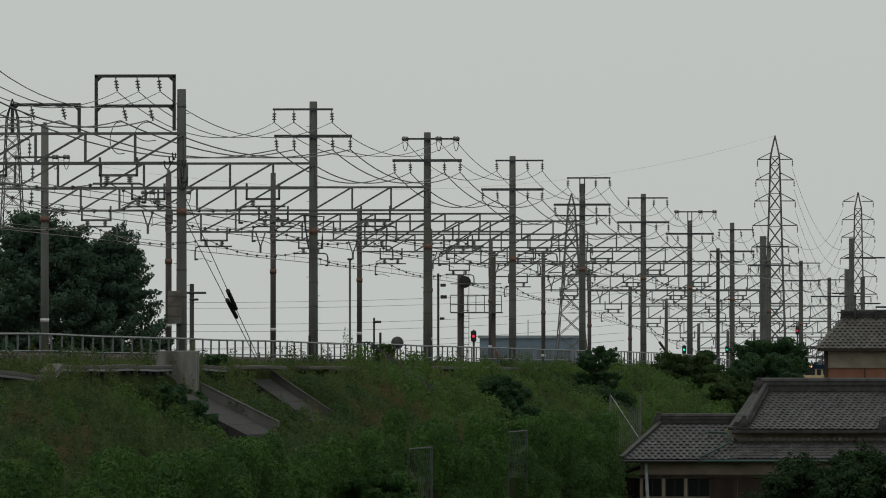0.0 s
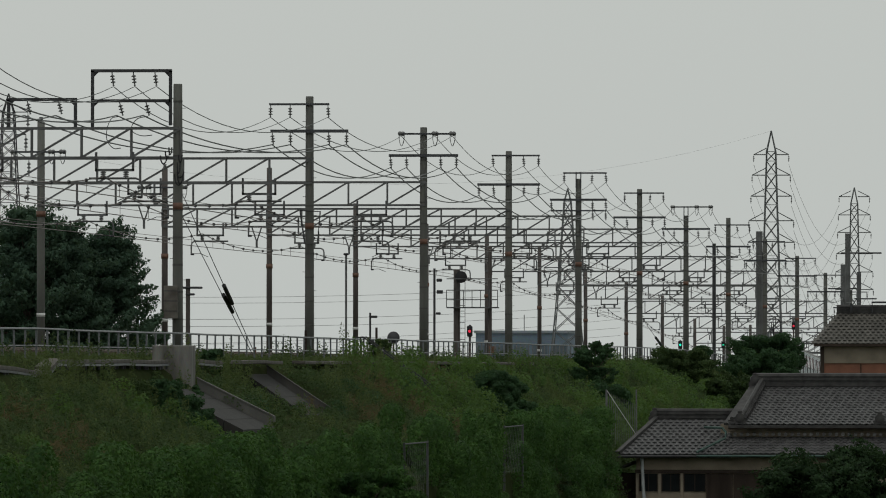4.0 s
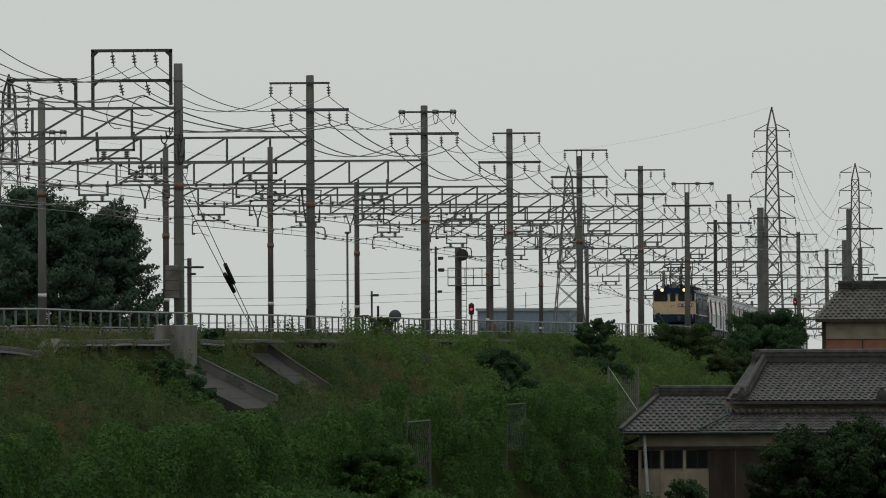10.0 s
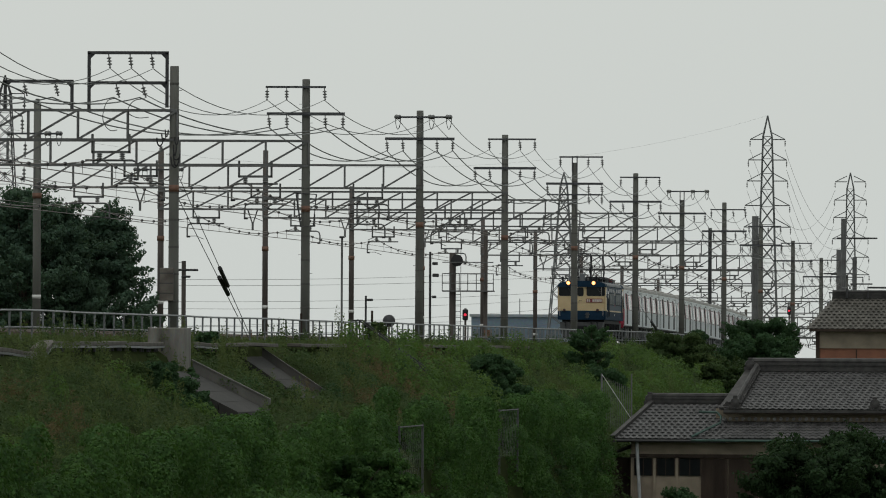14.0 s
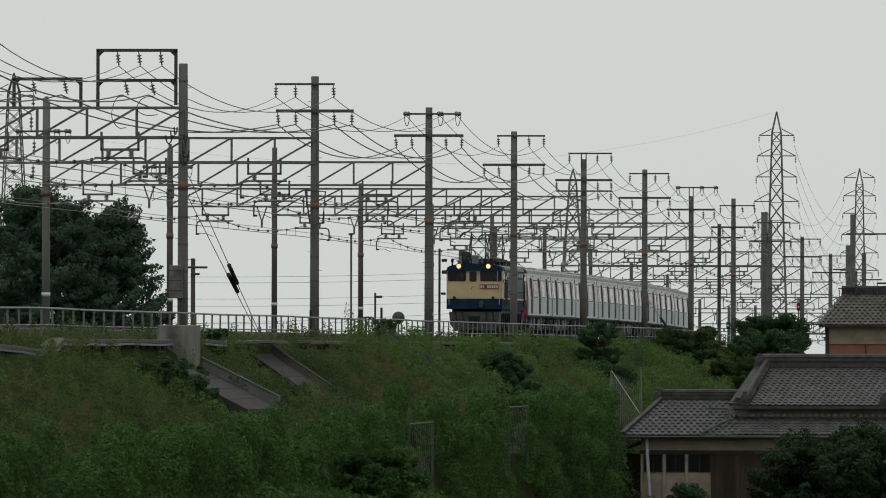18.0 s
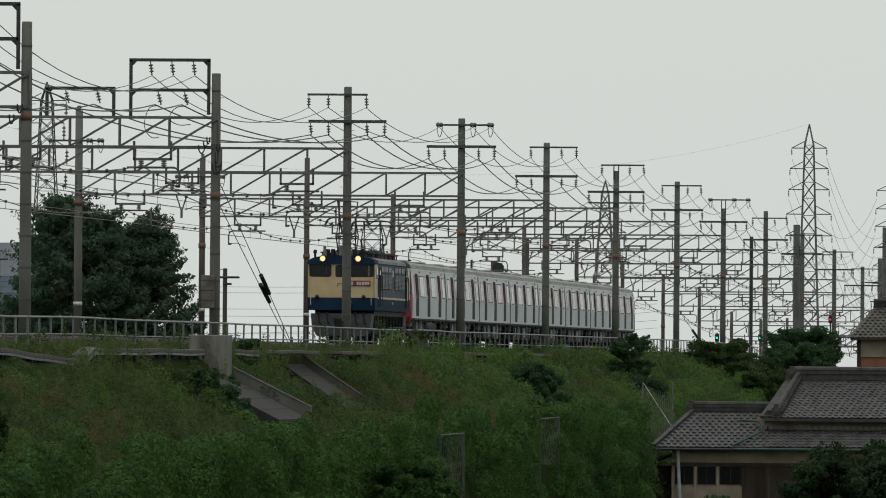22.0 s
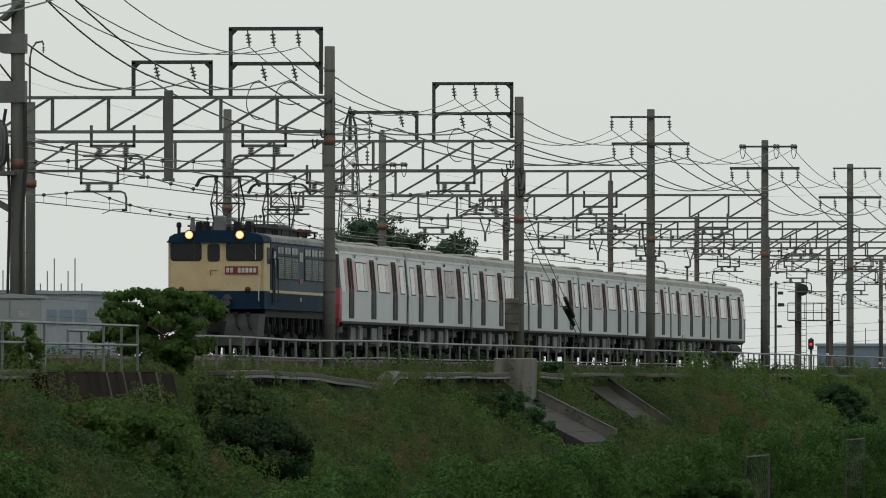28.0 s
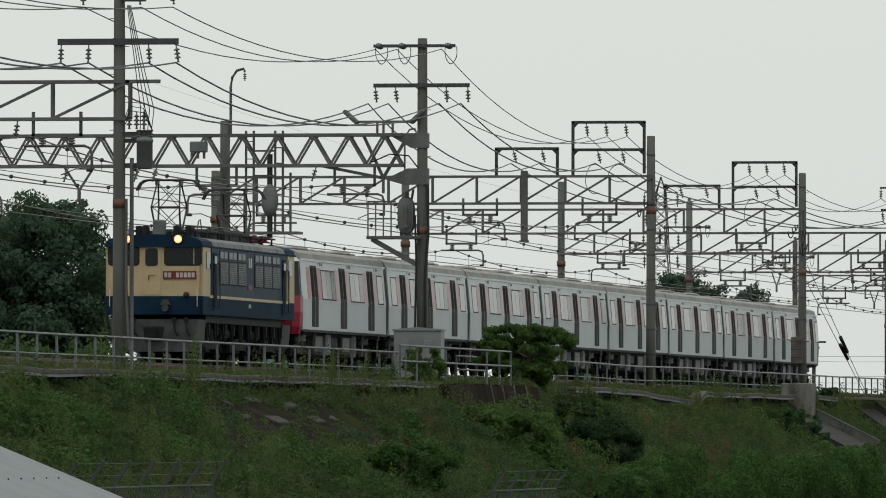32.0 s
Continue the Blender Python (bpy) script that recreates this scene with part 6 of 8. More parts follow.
bush(-33.5, 236, 0.9, 1.1, WEED, "bright green low bush", 93)
bush(-34.8, 314.6, 0.5, 0.95, BUSH, "dark creeper against the foot of the concrete block", 109, 0.075, 5000)
bush(-34.6, 306.3, 0.55, 1.15, BUSH, "dark creeper over the head of the chute", 110, 0.065, 9000, sink=0.1)
bush(-33.95, 306.0, 0.55, 1.05, BUSH, "dark creeper along the edge of the chute", 111, 0.065, 9000, sink=0.1)
bush(-33.35, 305.6, 0.5, 0.95, BUSH, "dark creeper along the lower edge of the chute", 112, 0.065, 8000, sink=0.1)
bush(-35.15, 309, 0.6, 0.75, WEED, "low weeds below the cable trough", 113, 0.05, 7000)
bush(-35.1, 302, 0.6, 0.8, WEED, "tangled weeds below the cable trough", 114, 0.05, 7000)
bush(-35.9, 331.8, 0.4, 0.6, BUSH, "creeper bush against the concrete block", 94, 0.1, 2500)
bush(-26.6, 289, 1.3, 1.75, VINE, "green rounded shrub before the vines", 96, 0.07, 30000, puff=(0.14, 0.3), clumps=110)
bush(-36.5, 400, 0.5, 0.8, WEED, "small green weed bush by the railing", 98, 0.1, 2500)
bush(-36.65, 247, 1.65, 1.95, SHRUB_LEAF, "broad leaved green shrub beside the cabinet", 99, 0.08, 26000, sink=0.2, puff=(0.1, 0.22), flat=0.5, clumps=130)
bush(-18.3, 385, 2.4, 3.2, DARK_LEAF, "leafy garden tree in front of the house", 100, 0.1, 40000, clumps=130, puff=(0.13, 0.3), spray=1.8)
bush(-15.6, 388, 2.4, 3.9, DARK_LEAF, "tall garden shrub in front of the house", 101, 0.1, 40000, clumps=130, puff=(0.13, 0.3), spray=1.8)
bush(-24.6, 408, 0.8, 1.25, BUSH, "small clipped garden bush", 102, 0.07, 9000)
# ---- the train: an electric locomotive and eight metro cars ----
LOCO_CREAM = material("cream_paint", (0.56, 0.44, 0.26), (0.47, 0.36, 0.21), 0.45, scale=1.5, fine=25, bump=0.03)
LOCO_BLUE = material("blue_paint", (0.014, 0.037, 0.068), (0.010, 0.026, 0.048), 0.6, scale=1.2, fine=25, bump=0.03)
SIDE_BLUE = material("dusty_blue_side", (0.009, 0.034, 0.066), (0.02, 0.044, 0.07), 0.42, scale=2.4, fine=25, bump=0.03, stretch=(1, 1, 0.16))
DUST_ROOF = material("dust_covered_roof_edge", (0.30, 0.305, 0.305), (0.16, 0.165, 0.17), 0.9, scale=1.6, fine=20, stretch=(1, 1, 0.4))
LAMP_OFF = material("unlit_room_window", (0.035, 0.044, 0.05), (0.012, 0.016, 0.02), 0.3, scale=0.9, bump=0, per_object=0.5)
LOCO_GREY = material("underframe_grey", (0.068, 0.072, 0.076), (0.032, 0.033, 0.034), 0.7, scale=2.5, fine=30)
ROOF_BLACK = material("roof_equipment_black", (0.03, 0.032, 0.036), (0.018, 0.018, 0.02), 0.6, scale=3)
LOUVRE = material("silver_louvre", (0.28, 0.3, 0.305), (0.17, 0.185, 0.19), 0.6, 0.1, scale=3, fine=60)
PLATE_RED = material("red_plate", (0.19, 0.017, 0.028), None, 0.5, scale=4, bump=0)
MARKER = material("dark_red_marker_glass", (0.045, 0.012, 0.012), None, 0.4, scale=4, bump=0)
LETTER = material("pale_lettering", (0.6, 0.56, 0.52), None, 0.5, scale=4, bump=0)
CAR_SILVER = material("brushed_steel_body", (0.55, 0.585, 0.605), (0.49, 0.525, 0.545), 0.45, 0.12, scale=0.7, fine=40, bump=0.02, per_object=0.03)
# paler copy of the body silver, with the upper side's sky light in it
CAR_BAND = material("pale_lit_silver", (0.68, 0.71, 0.725), (0.62, 0.645, 0.66), 0.45, 0.05, scale=0.7, fine=40, bump=0.02)
CAR_ROOF = material("dusty_roof_grey", (0.37, 0.365, 0.345), (0.28, 0.275, 0.255), 0.8, scale=1.2, fine=25)
CAR_PINK = material("pale_red_panel", (0.64, 0.49, 0.50), (0.57, 0.42, 0.43), 0.45, scale=2, bump=0.02)
CAR_DOOR = material("dark_door_film", (0.085, 0.087, 0.086), (0.055, 0.057, 0.058), 0.8, scale=4, fine=60)
CAR_RED = material("crimson_nose", (0.34, 0.012, 0.045), (0.27, 0.01, 0.035), 0.35, scale=2, bump=0.02)
# pale base colour stands in for sky mirrored in the glass
CAR_WINDOW = material("sky_painted_window", (0.17, 0.195, 0.2), (0.12, 0.135, 0.14), 0.12, scale=1, bump=0)
SMOKED = material("smoked_door_glass", (0.075, 0.073, 0.072), (0.045, 0.044, 0.044), 0.3, scale=2, bump=0)
DOOR_GLASS = material("greyish_door_glass", (0.1, 0.096, 0.098), (0.05, 0.046, 0.048), 0.15, scale=1.5, bump=0)
CAR_EDGE = material("worn_door_edge", (0.2, 0.2, 0.195), (0.12, 0.12, 0.118), 0.5, scale=3, bump=0)
CAR_RED_SOFT = material("soft_red_panel", (0.45, 0.17, 0.2), (0.56, 0.33, 0.35), 0.45, scale=1.2, bump=0.02)
BELLOWS = material("gangway_bellows", (0.03, 0.03, 0.032), None, 0.8, scale=6)
BOGIE = material("bogie_steel", (0.026, 0.027, 0.029), (0.013, 0.013, 0.014), 0.7, 0.2, scale=4)
UNDER_LIGHT = material("underfloor_box_grey", (0.085, 0.09, 0.092), (0.035, 0.037, 0.038), 0.6, scale=3, per_object=0.45)


UNDER_PALE = material("underfloor_cover_grey", (0.2, 0.205, 0.205), (0.1, 0.104, 0.106), 0.6, scale=3, per_object=0.35)


def wheel_mesh(r=0.43):
    bm = B()
    lathe(bm, [(0.08, -0.07), (r * 0.8, -0.05), (r, -0.06), (r, 0.06), (r + 0.025, 0.065), (r + 0.025, 0.09), (r * 0.8, 0.06), (0.08, 0.07)], n=18, axis="x")
    return to_mesh("wheel", bm, BOGIE, True)


WHEEL = wheel_mesh()
POST_RED = POST_INSULATOR.copy()
POST_RED.materials[0] = PLATE_RED


def bogie(parent, y, axles=(-1.05, 1.05), half=0.9):
    bm = B()
    for s in (-1, 1):
        prism(bm, [(y + axles[0] - 0.45, 0.36), (y + axles[0] - 0.4, 0.62), (y + axles[0] * 0.5, 0.78), (y + axles[1] * 0.5, 0.78), (y + axles[1] + 0.4, 0.62), (y + axles[1] + 0.45, 0.36), (y + axles[1] * 0.6, 0.44), (y + axles[0] * 0.6, 0.44)], s * half - 0.07, s * half + 0.07, "yz")
        lathe(bm, [(0.14, 0.6), (0.17, 0.68), (0.17, 0.95), (0.12, 1.02)], (s * half, y, 0), 10)
        for a in axles:
            box(bm, s * half - 0.12, y + a - 0.14, 0.3, s * half + 0.12, y + a + 0.14, 0.56, 0.03)
            tube(bm, (s * (half + 0.1), y + a, 0.43), (s * (half + 0.17), y + a, 0.43), 0.09, 8)
    box(bm, -half, y - 0.2, 0.55, half, y + 0.2, 0.85)
    b = part("bogie", bm, BOGIE, parent)
    for a in axles:
        bm = B()
        tube(bm, (-0.6, y + a, 0.43), (0.6, y + a, 0.43), 0.08, 8)
        part("axle", bm, BOGIE, b)
        for s in (-0.56, 0.56):
            part("wheel", WHEEL, None, b, at=MOVE((s, y + a, 0.43)) @ (pose(0, 0, 0, 0, 0, 180) if s < 0 else Matrix()))
    return b


def pantograph(parent, y, head):
    """A diamond pantograph, raised to the wire."""
    z0 = 3.72
    zm = (z0 + head) / 2 - 0.05
    p = part("pantograph", box(B(), -0.75, y - 0.25, z0 - 0.14, 0.75, y + 0.25, z0 - 0.02), ROOF_BLACK, parent, "dark raised diamond pantograph")
    for s in (-1, 1):
        for x in (-0.36, 0.36):
            part("lower_arm", tube(B(), (x, y + s * 0.15, z0), (x * 1.15, y + s * 0.62, zm), 0.03, 5), DARK_STEEL, p)
            part("upper_arm", tube(B(), (x * 1.15, y + s * 0.62, zm), (x * 0.95, y + s * 0.12, head - 0.12), 0.026, 5), DARK_STEEL, p)
            part("arm_brace", tube(B(), (x, y + s * 0.15, z0), (-x * 1.1, y + s * 0.62, zm), 0.014, 4), DARK_STEEL, p)
            part("arm_brace", tube(B(), (x * 1.1, y + s * 0.62, zm), (-x * 0.85, y + s * 0.12, head - 0.12), 0.013, 4), DARK_STEEL, p)
        part("knee_rod", tube(B(), (-0.44, y + s * 0.62, zm), (0.44, y + s * 0.62, zm), 0.022, 5), DARK_STEEL, p)
    for s in (-1, 1):
        bm = B()
        path_tube(bm, [(-0.95, y + s * 0.16, head - 0.3), (-0.84, y + s * 0.16, head - 0.1), (-0.72, y + s * 0.16, head - 0.02), (-0.6, y + s * 0.16, head), (0.6, y + s * 0.16, head), (0.72, y + s * 0.16, head - 0.02), (0.84, y + s * 0.16, head - 0.1), (0.95, y + s * 0.16, head - 0.3)], 0.03, 5)
        part("contact_strip", bm, DARK_STEEL, p)
    for x in (-0.35, 0.35):
        part("head_spring_box", box(B(), x - 0.03, y - 0.2, head - 0.14, x + 0.03, y + 0.2, head - 0.02), DARK_STEEL, p)
    for x in (-0.68, 0.68):
        part("pantograph_base", box(B(), x - 0.065, y - 0.9, z0 - 0.145, x + 0.065, y + 0.9, z0 - 0.04), ROOF_BLACK, p)
    for sx in (-0.68, 0.68):
        for sy in (-0.8, 0.8):
            part("insulator", POST_INSULATOR, None, p, at=MOVE((sx, y + sy, z0 - 0.35)))


def build_loco():
    """Front buffer beam at y = 0, running towards -y; rail top at z = 0."""
    L = 16.5
    loco = thing("electric_locomotive", Matrix(), "blue and cream electric locomotive with lit headlamps", "locomotive")
    hw = 1.42
    zs, zb, zg, zr = 1.27, 1.80, 3.24, 3.58
    # lower blue belt, cream upper cab, blue side between the cabs
    def shell(y0, y1, za, zc, mat, name, taper=0.0, label=""):
        bm = B()
        prism(bm, [(-hw, za), (hw, za), (hw, zc), (-hw, zc)], y0, y1)
        if taper:
            for v in bm.verts:
                if abs(v.co.y - (y0 if y0 < 8 else y1)) < 1e-4:
                    v.co.x *= 0.985
        bmesh.ops.bevel(bm, geom=[e for e in bm.edges if abs(e.verts[0].co.z - e.verts[1].co.z) > 0.1], offset=0.09, segments=2, affect="EDGES")
        return part(name, bm, mat, loco, label)
    shell(0.12, L - 0.12, zs, zb, LOCO_BLUE, "lower_body", label="dark blue lower body belt")
    shell(0.12, 1.55, zb, zg, LOCO_CREAM, "front_cab", label="cream cab front")
    shell(L - 1.55, L - 0.12, zb, zg, LOCO_CREAM, "rear_cab")
    shell(1.556, L - 1.556, zb, zg, SIDE_BLUE, "body_side", label="dark blue body side")
    # roof
    bm = B()
    arc = [(-hw, zg)] + [(-hw * math.cos(math.pi * k / 12) , zg + (zr - zg) * math.sin(math.pi * k / 12) ** 0.6) for k in range(1, 12)] + [(hw, zg)]
    prism(bm, arc, 1.9, L - 1.9)
    part("roof", bm, DUST_ROOF, loco, "dust covered grey arched roof")
    for ya, yb in ((0.1, 1.896), (L - 1.896, L - 0.1)):
        part("cab_roof", prism(B(), arc, ya, yb), LOCO_BLUE, loco, "blue cab roof")
    bm = B()
    prism(bm, [(-hw - 0.02, zg - 0.03), (hw + 0.02, zg - 0.03), (hw + 0.02, zg + 0.02), (-hw - 0.02, zg + 0.02)], 0.02, L - 0.02)
    part("rain_strip", bm, LOCO_BLUE, loco)
    bm = B()
    for s in (-1, 1):
        box(bm, s * (hw + 0.008) - 0.006, 1.3, 1.76, s * (hw + 0.008) + 0.006, L - 1.3, 1.84)
    part("cream_stripe", bm, LOCO_CREAM, loco, "thin cream waist stripe")
    # cab fronts with windows, door, lamps, plate
    for end, ys in ((0, 0.12), (1, L - 0.12)):
        s = 1 if end else -1
        def face(name, x0, x1, z0, z1, mat, out=0.012, label="", parent=loco, bev=0.0):
            a, b = sorted((ys + s * out, ys - s * 0.02))
            bm = B()
            box(bm, x0, a, z0, x1, b, z1, bev)
            return part(name, bm, mat, parent, label)
        def rounded(name, x0, x1, z0, z1, r, mat, out, label="", parent=loco):
            ol = [(cx + r * math.cos(a), cz + r * math.sin(a)) for cx, cz, q in ((x1 - r, z1 - r, 0), (x0 + r, z1 - r, 1), (x0 + r, z0 + r, 2), (x1 - r, z0 + r, 3)) for a in (q * math.pi / 2 + k * math.pi / 6 for k in range(4))]
            lo, hi = sorted((ys + s * out, ys - s * 0.02))
            return part(name, prism(B(), ol, lo, hi), mat, parent, label)
        for x0, x1 in ((-1.31, -0.45), (0.33, 1.36)):
            fr = rounded("windscreen_frame", x0 - 0.035, x1 + 0.03, 2.67, 3.23, 0.1, ROOF_BLACK, 0.008)
            rounded("windscreen", x0, x1, 2.705, 3.195, 0.08, GLASS, 0.016, "dark cab windscreen", fr)
            part("window_pillar", box(B(), x1 - 0.2, ys + s * 0.02 - 0.004, 2.71, x1 - 0.18, ys + s * 0.02 + 0.004, 3.19), LETTER if x0 > 0 else DARK_STEEL, fr)
            bm = B()
            tube(bm, ((x0 + x1) / 2 + 0.1, ys + s * 0.05, 3.12), ((x0 + x1) / 2 + 0.3, ys + s * 0.05, 2.82), 0.014, 4)
            part("wiper", bm, DARK_STEEL, fr)
        door = face("cab_door", -0.33, 0.2, 1.84, 3.23, LOCO_CREAM, 0.02, "cream end door")
        rounded("door_window", -0.25, 0.12, 2.66, 3.18, 0.09, GLASS, 0.03, "", door)
        bm = B()
        tube(bm, (-0.15, ys + s * 0.05, 2.4), (0.05, ys + s * 0.05, 2.4), 0.012, 4)
        tube(bm, (-0.15, ys + s * 0.05, 2.25), (-0.15, ys + s * 0.05, 2.4), 0.012, 4)
        part("train_name_holder", bm, DARK_STEEL, door)
        plate = face("number_board", 0.27, 1.24, 2.29, 2.52, PLATE_RED, 0.03, "dark red board with pale bars")
        for k in range(8):
            if k != 2:
                face("lettering", 0.31 + k * 0.114, 0.395 + k * 0.114, 2.335, 2.475, LETTER, 0.036, "", plate)
        for x in (-0.79, 0.71):
            bm = B()
            lathe(bm, [(0.15, 0.25), (0.15, -0.02), (0.13, -0.05), (0.11, 0.0)] if s < 0 else [(0.15, -0.25), (0.15, 0.02), (0.13, 0.05), (0.11, 0.0)], (x, ys + s * 0.02, 3.44), 12, "y")
            lamp = part("headlamp", bm, LOCO_BLUE, loco, "round headlamp" if end else "lit round headlamp", smooth=True)
            bm = B()
            lathe(bm, [(0.098, 0), (0.085, s * 0.03), (0.02, s * 0.045)], (x, ys + s * 0.035, 3.44), 12, "y")
            part("lens", bm, HEADLAMP if end == 0 else GLASS, lamp, smooth=True)
            if end == 0:
                # added glowing ring: the lens's orange halo as geometry
                bm = B()
                lathe(bm, [(0.118, 0.0), (0.12, s * 0.025), (0.1, s * 0.034)], (x, ys + s * 0.03, 3.44), 14, "y")
                part("lamp_rim", bm, LAMP_HALO, lamp, smooth=True)
        for x in (-1.02, 0.95):
            bm = B()
            lathe(bm, [(0.085, 0), (0.085, s * 0.07), (0.06, s * 0.09)], (x, ys, 1.84), 10, "y")
            part("marker_lamp", bm, MARKER, loco, smooth=True)
        for x in (-1.28, 1.28):
            bm = B()
            path_tube(bm, [(x, ys + s * 0.02, 1.5), (x, ys + s * 0.09, 1.52), (x, ys + s * 0.09, 1.95), (x, ys + s * 0.02, 1.98)], 0.016, 4)
            part("grab_rail", bm, LETTER, loco)
        # buffer beam, plough and coupler
        bm = B()
        a, b = sorted((ys + s * 0.02, ys - s * 1.4))
        prism(bm, [(-1.28, 1.27), (1.28, 1.27), (1.22, 0.62), (1.0, 0.34), (-1.0, 0.34), (-1.22, 0.62)], a, b)
        part("skirt", bm, LOCO_GREY, loco, "dull grey plough skirt")
        bm = B()
        a, b = sorted((ys + s * 0.45, ys - s * 0.3))
        box(bm, -0.14, a, 0.74, 0.14, b, 1.02, 0.03)
        box(bm, -0.2, ys + s * 0.45 - 0.1, 0.7, 0.2, ys + s * 0.45 + 0.1, 1.06, 0.04)
        part("coupler", bm, BOGIE, loco)
        bm = B()
        prism(bm, [(-0.32, 1.06), (0.32, 1.06), (0.24, 0.62), (-0.24, 0.62)], ys + s * 0.021 - 0.01, ys + s * 0.021 + 0.01)
        part("coupler_pocket", bm, ROOF_BLACK, loco)
        for x in (-0.95, -0.6, 0.6, 0.95):
            bm = B()
            path_tube(bm, [(x, ys + s * 0.03, 1.1), (x + 0.02, ys + s * 0.14, 1.0), (x + 0.05, ys + s * 0.15, 0.75), (x + 0.12, ys + s * 0.06, 0.66)], 0.03, 5)
            tube(bm, (x, ys + s * 0.02, 1.12), (x, ys + s * 0.14, 1.12), 0.07, 8)
            part("brake_hose", bm, ROOF_BLACK, loco)
        bm = B()
        tube(bm, (0.35, ys + s * 0.02, 1.45), (0.35, ys + s * 0.2, 1.45), 0.1, 8)
        prism(bm, [(0.2, 1.55), (0.5, 1.55), (0.42, 1.7), (0.28, 1.7)], min(ys, ys + s * 0.16), max(ys, ys + s * 0.16))
        part("jumper_socket", bm, LOCO_GREY, loco)
        # side cab door and hand rails
        for sx in (-1, 1):
            yd = ys - s * 2.05
            bm = B()
            box(bm, sx * (hw + 0.012) - 0.012, yd - 0.3, 1.4, sx * (hw + 0.012) + 0.012, yd + 0.3, 3.08)
            d = part("side_door", bm, LOCO_BLUE, loco)
            bm = B()
            box(bm, sx * (hw + 0.03) - 0.008, yd - 0.2, 2.55, sx * (hw + 0.03) + 0.008, yd + 0.2, 2.98)
            part("door_window", bm, GLASS, d)
            for o in (-0.4, 0.4):
                bm = B()
                path_tube(bm, [(sx * hw, yd + o, 1.45), (sx * (hw + 0.09), yd + o, 1.5), (sx * (hw + 0.09), yd + o, 2.75), (sx * hw, yd + o, 2.8)], 0.022, 4)
                part("door_handrail", bm, DARK_STEEL, loco)
            bm = B()
            box(bm, sx * (hw + 0.008) - 0.008, ys - s * 0.95 - 0.32, 2.6, sx * (hw + 0.008) + 0.008, ys - s * 0.95 + 0.32, 3.08)
            part("cab_side_window", bm, GLASS, loco)
    # louvre panels and small room windows along the side
    bm = B()
    for k in range(11):
        z = -0.29 + k * 0.056
        box(bm, 0.002, -0.66, z, 0.03, 0.66, z + 0.026)
    for k in range(-6, 7):
        box(bm, 0.0, k * 0.104 - 0.02, -0.3, 0.026, k * 0.104 + 0.02, 0.34)
    lv = to_mesh("louvre_grid", bm, LOUVRE)
    bm = B()
    box(bm, -0.006, -0.7, -0.33, 0.002, 0.7, 0.37)
    back = to_mesh("louvre", bm, BOGIE)
    bm = B()
    box(bm, -0.01, -0.27, -0.1, 0.012, 0.27, 0.1, 0.01)
    sw = to_mesh("engine_room_window", bm, LAMP_OFF)
    bm = B()
    box(bm, -0.01, -0.7, -0.13, 0.006, 0.7, 0.13, 0.0)
    fw = to_mesh("window_frame", bm, SIDE_BLUE)
    for sx in (-1, 1):
        turn = Matrix() if sx > 0 else pose(0, 0, 0, 0, 0, 180)
        for y in (3.65, 5.2, 6.75, 9.75, 11.3, 12.85):
            p = part("louvre", back, None, loco, "silver grid louvre", at=MOVE((sx * (hw + 0.008), y, 2.5)) @ turn)
            part("louvre_grid", lv, None, p)
            f = part("window_frame", fw, None, loco, at=MOVE((sx * (hw + 0.008), y, 3.03)) @ turn)
            for o in (-0.34, 0.34):
                part("engine_room_window", sw, None, f, at=MOVE((0, o, 0)))
        for ya, za, zb in ((7.95, 2.74, 3.02), (8.3, 2.74, 3.02)):
            bm = B()
            box(bm, sx * (hw + 0.012) - 0.008, ya, za, sx * (hw + 0.012) + 0.008, ya + 0.22, zb)
            part("white_emblem", bm, LETTER, loco, "plain white emblem")
        bm = B()
        box(bm, sx * (hw + 0.01) - 0.008, 7.85, 2.08, sx * (hw + 0.01) + 0.008, 8.55, 2.22)
        part("side_number_board", bm, PLATE_RED, loco)
        bm = B()
        for k in range(5):
            box(bm, sx * (hw + 0.01) - 0.006, 8.0 + k * 0.08, 1.55, sx * (hw + 0.01) + 0.006, 8.05 + k * 0.08, 1.66)
        part("lettering", bm, LETTER, loco)
    # roof gear
    for y0, y1, w, z in ((4.6, 6.4, 0.85, 3.8), (6.5, 9.9, 0.95, 3.86), (10.0, 11.8, 0.85, 3.8)):
        bm = B()
        box(bm, -w, y0, 3.4, w, y1, z, 0.08)
        part("roof_hatch", bm, ROOF_BLACK, loco)
    for sx in (-0.95, 0.95):
        bm = B()
        bar(bm, (sx, 1.2, 3.72), (sx, L - 1.2, 3.72), 0.1, 0.05)
        for k in range(8):
            bar(bm, (sx, 1.6 + k * 1.9, 3.4), (sx, 1.6 + k * 1.9, 3.72), 0.05, 0.05)
        part("roof_walkway", bm, ROOF_BLACK, loco)
    bm = B()
    box(bm, -0.2, 1.0, 3.5, 0.12, 1.5, 4.02, 0.04)
    part("roof_horn_box", bm, TANK, loco, "grey roof box")
    lathe(bm := B(), [(0.09, 3.4), (0.085, 3.7), (0.06, 3.86), (0.065, 3.95), (0.03, 3.97)], (-0.75, 0.55, 0), 8)
    part("whistle", bm, TANK, loco)
    lathe(bm := B(), [(0.05, 3.2), (0.05, 3.66), (0.08, 3.68), (0.07, 3.8), (0.02, 3.82)], (-1.15, 0.5, 0), 8)
    part("antenna", bm, ROOF_BLACK, loco)
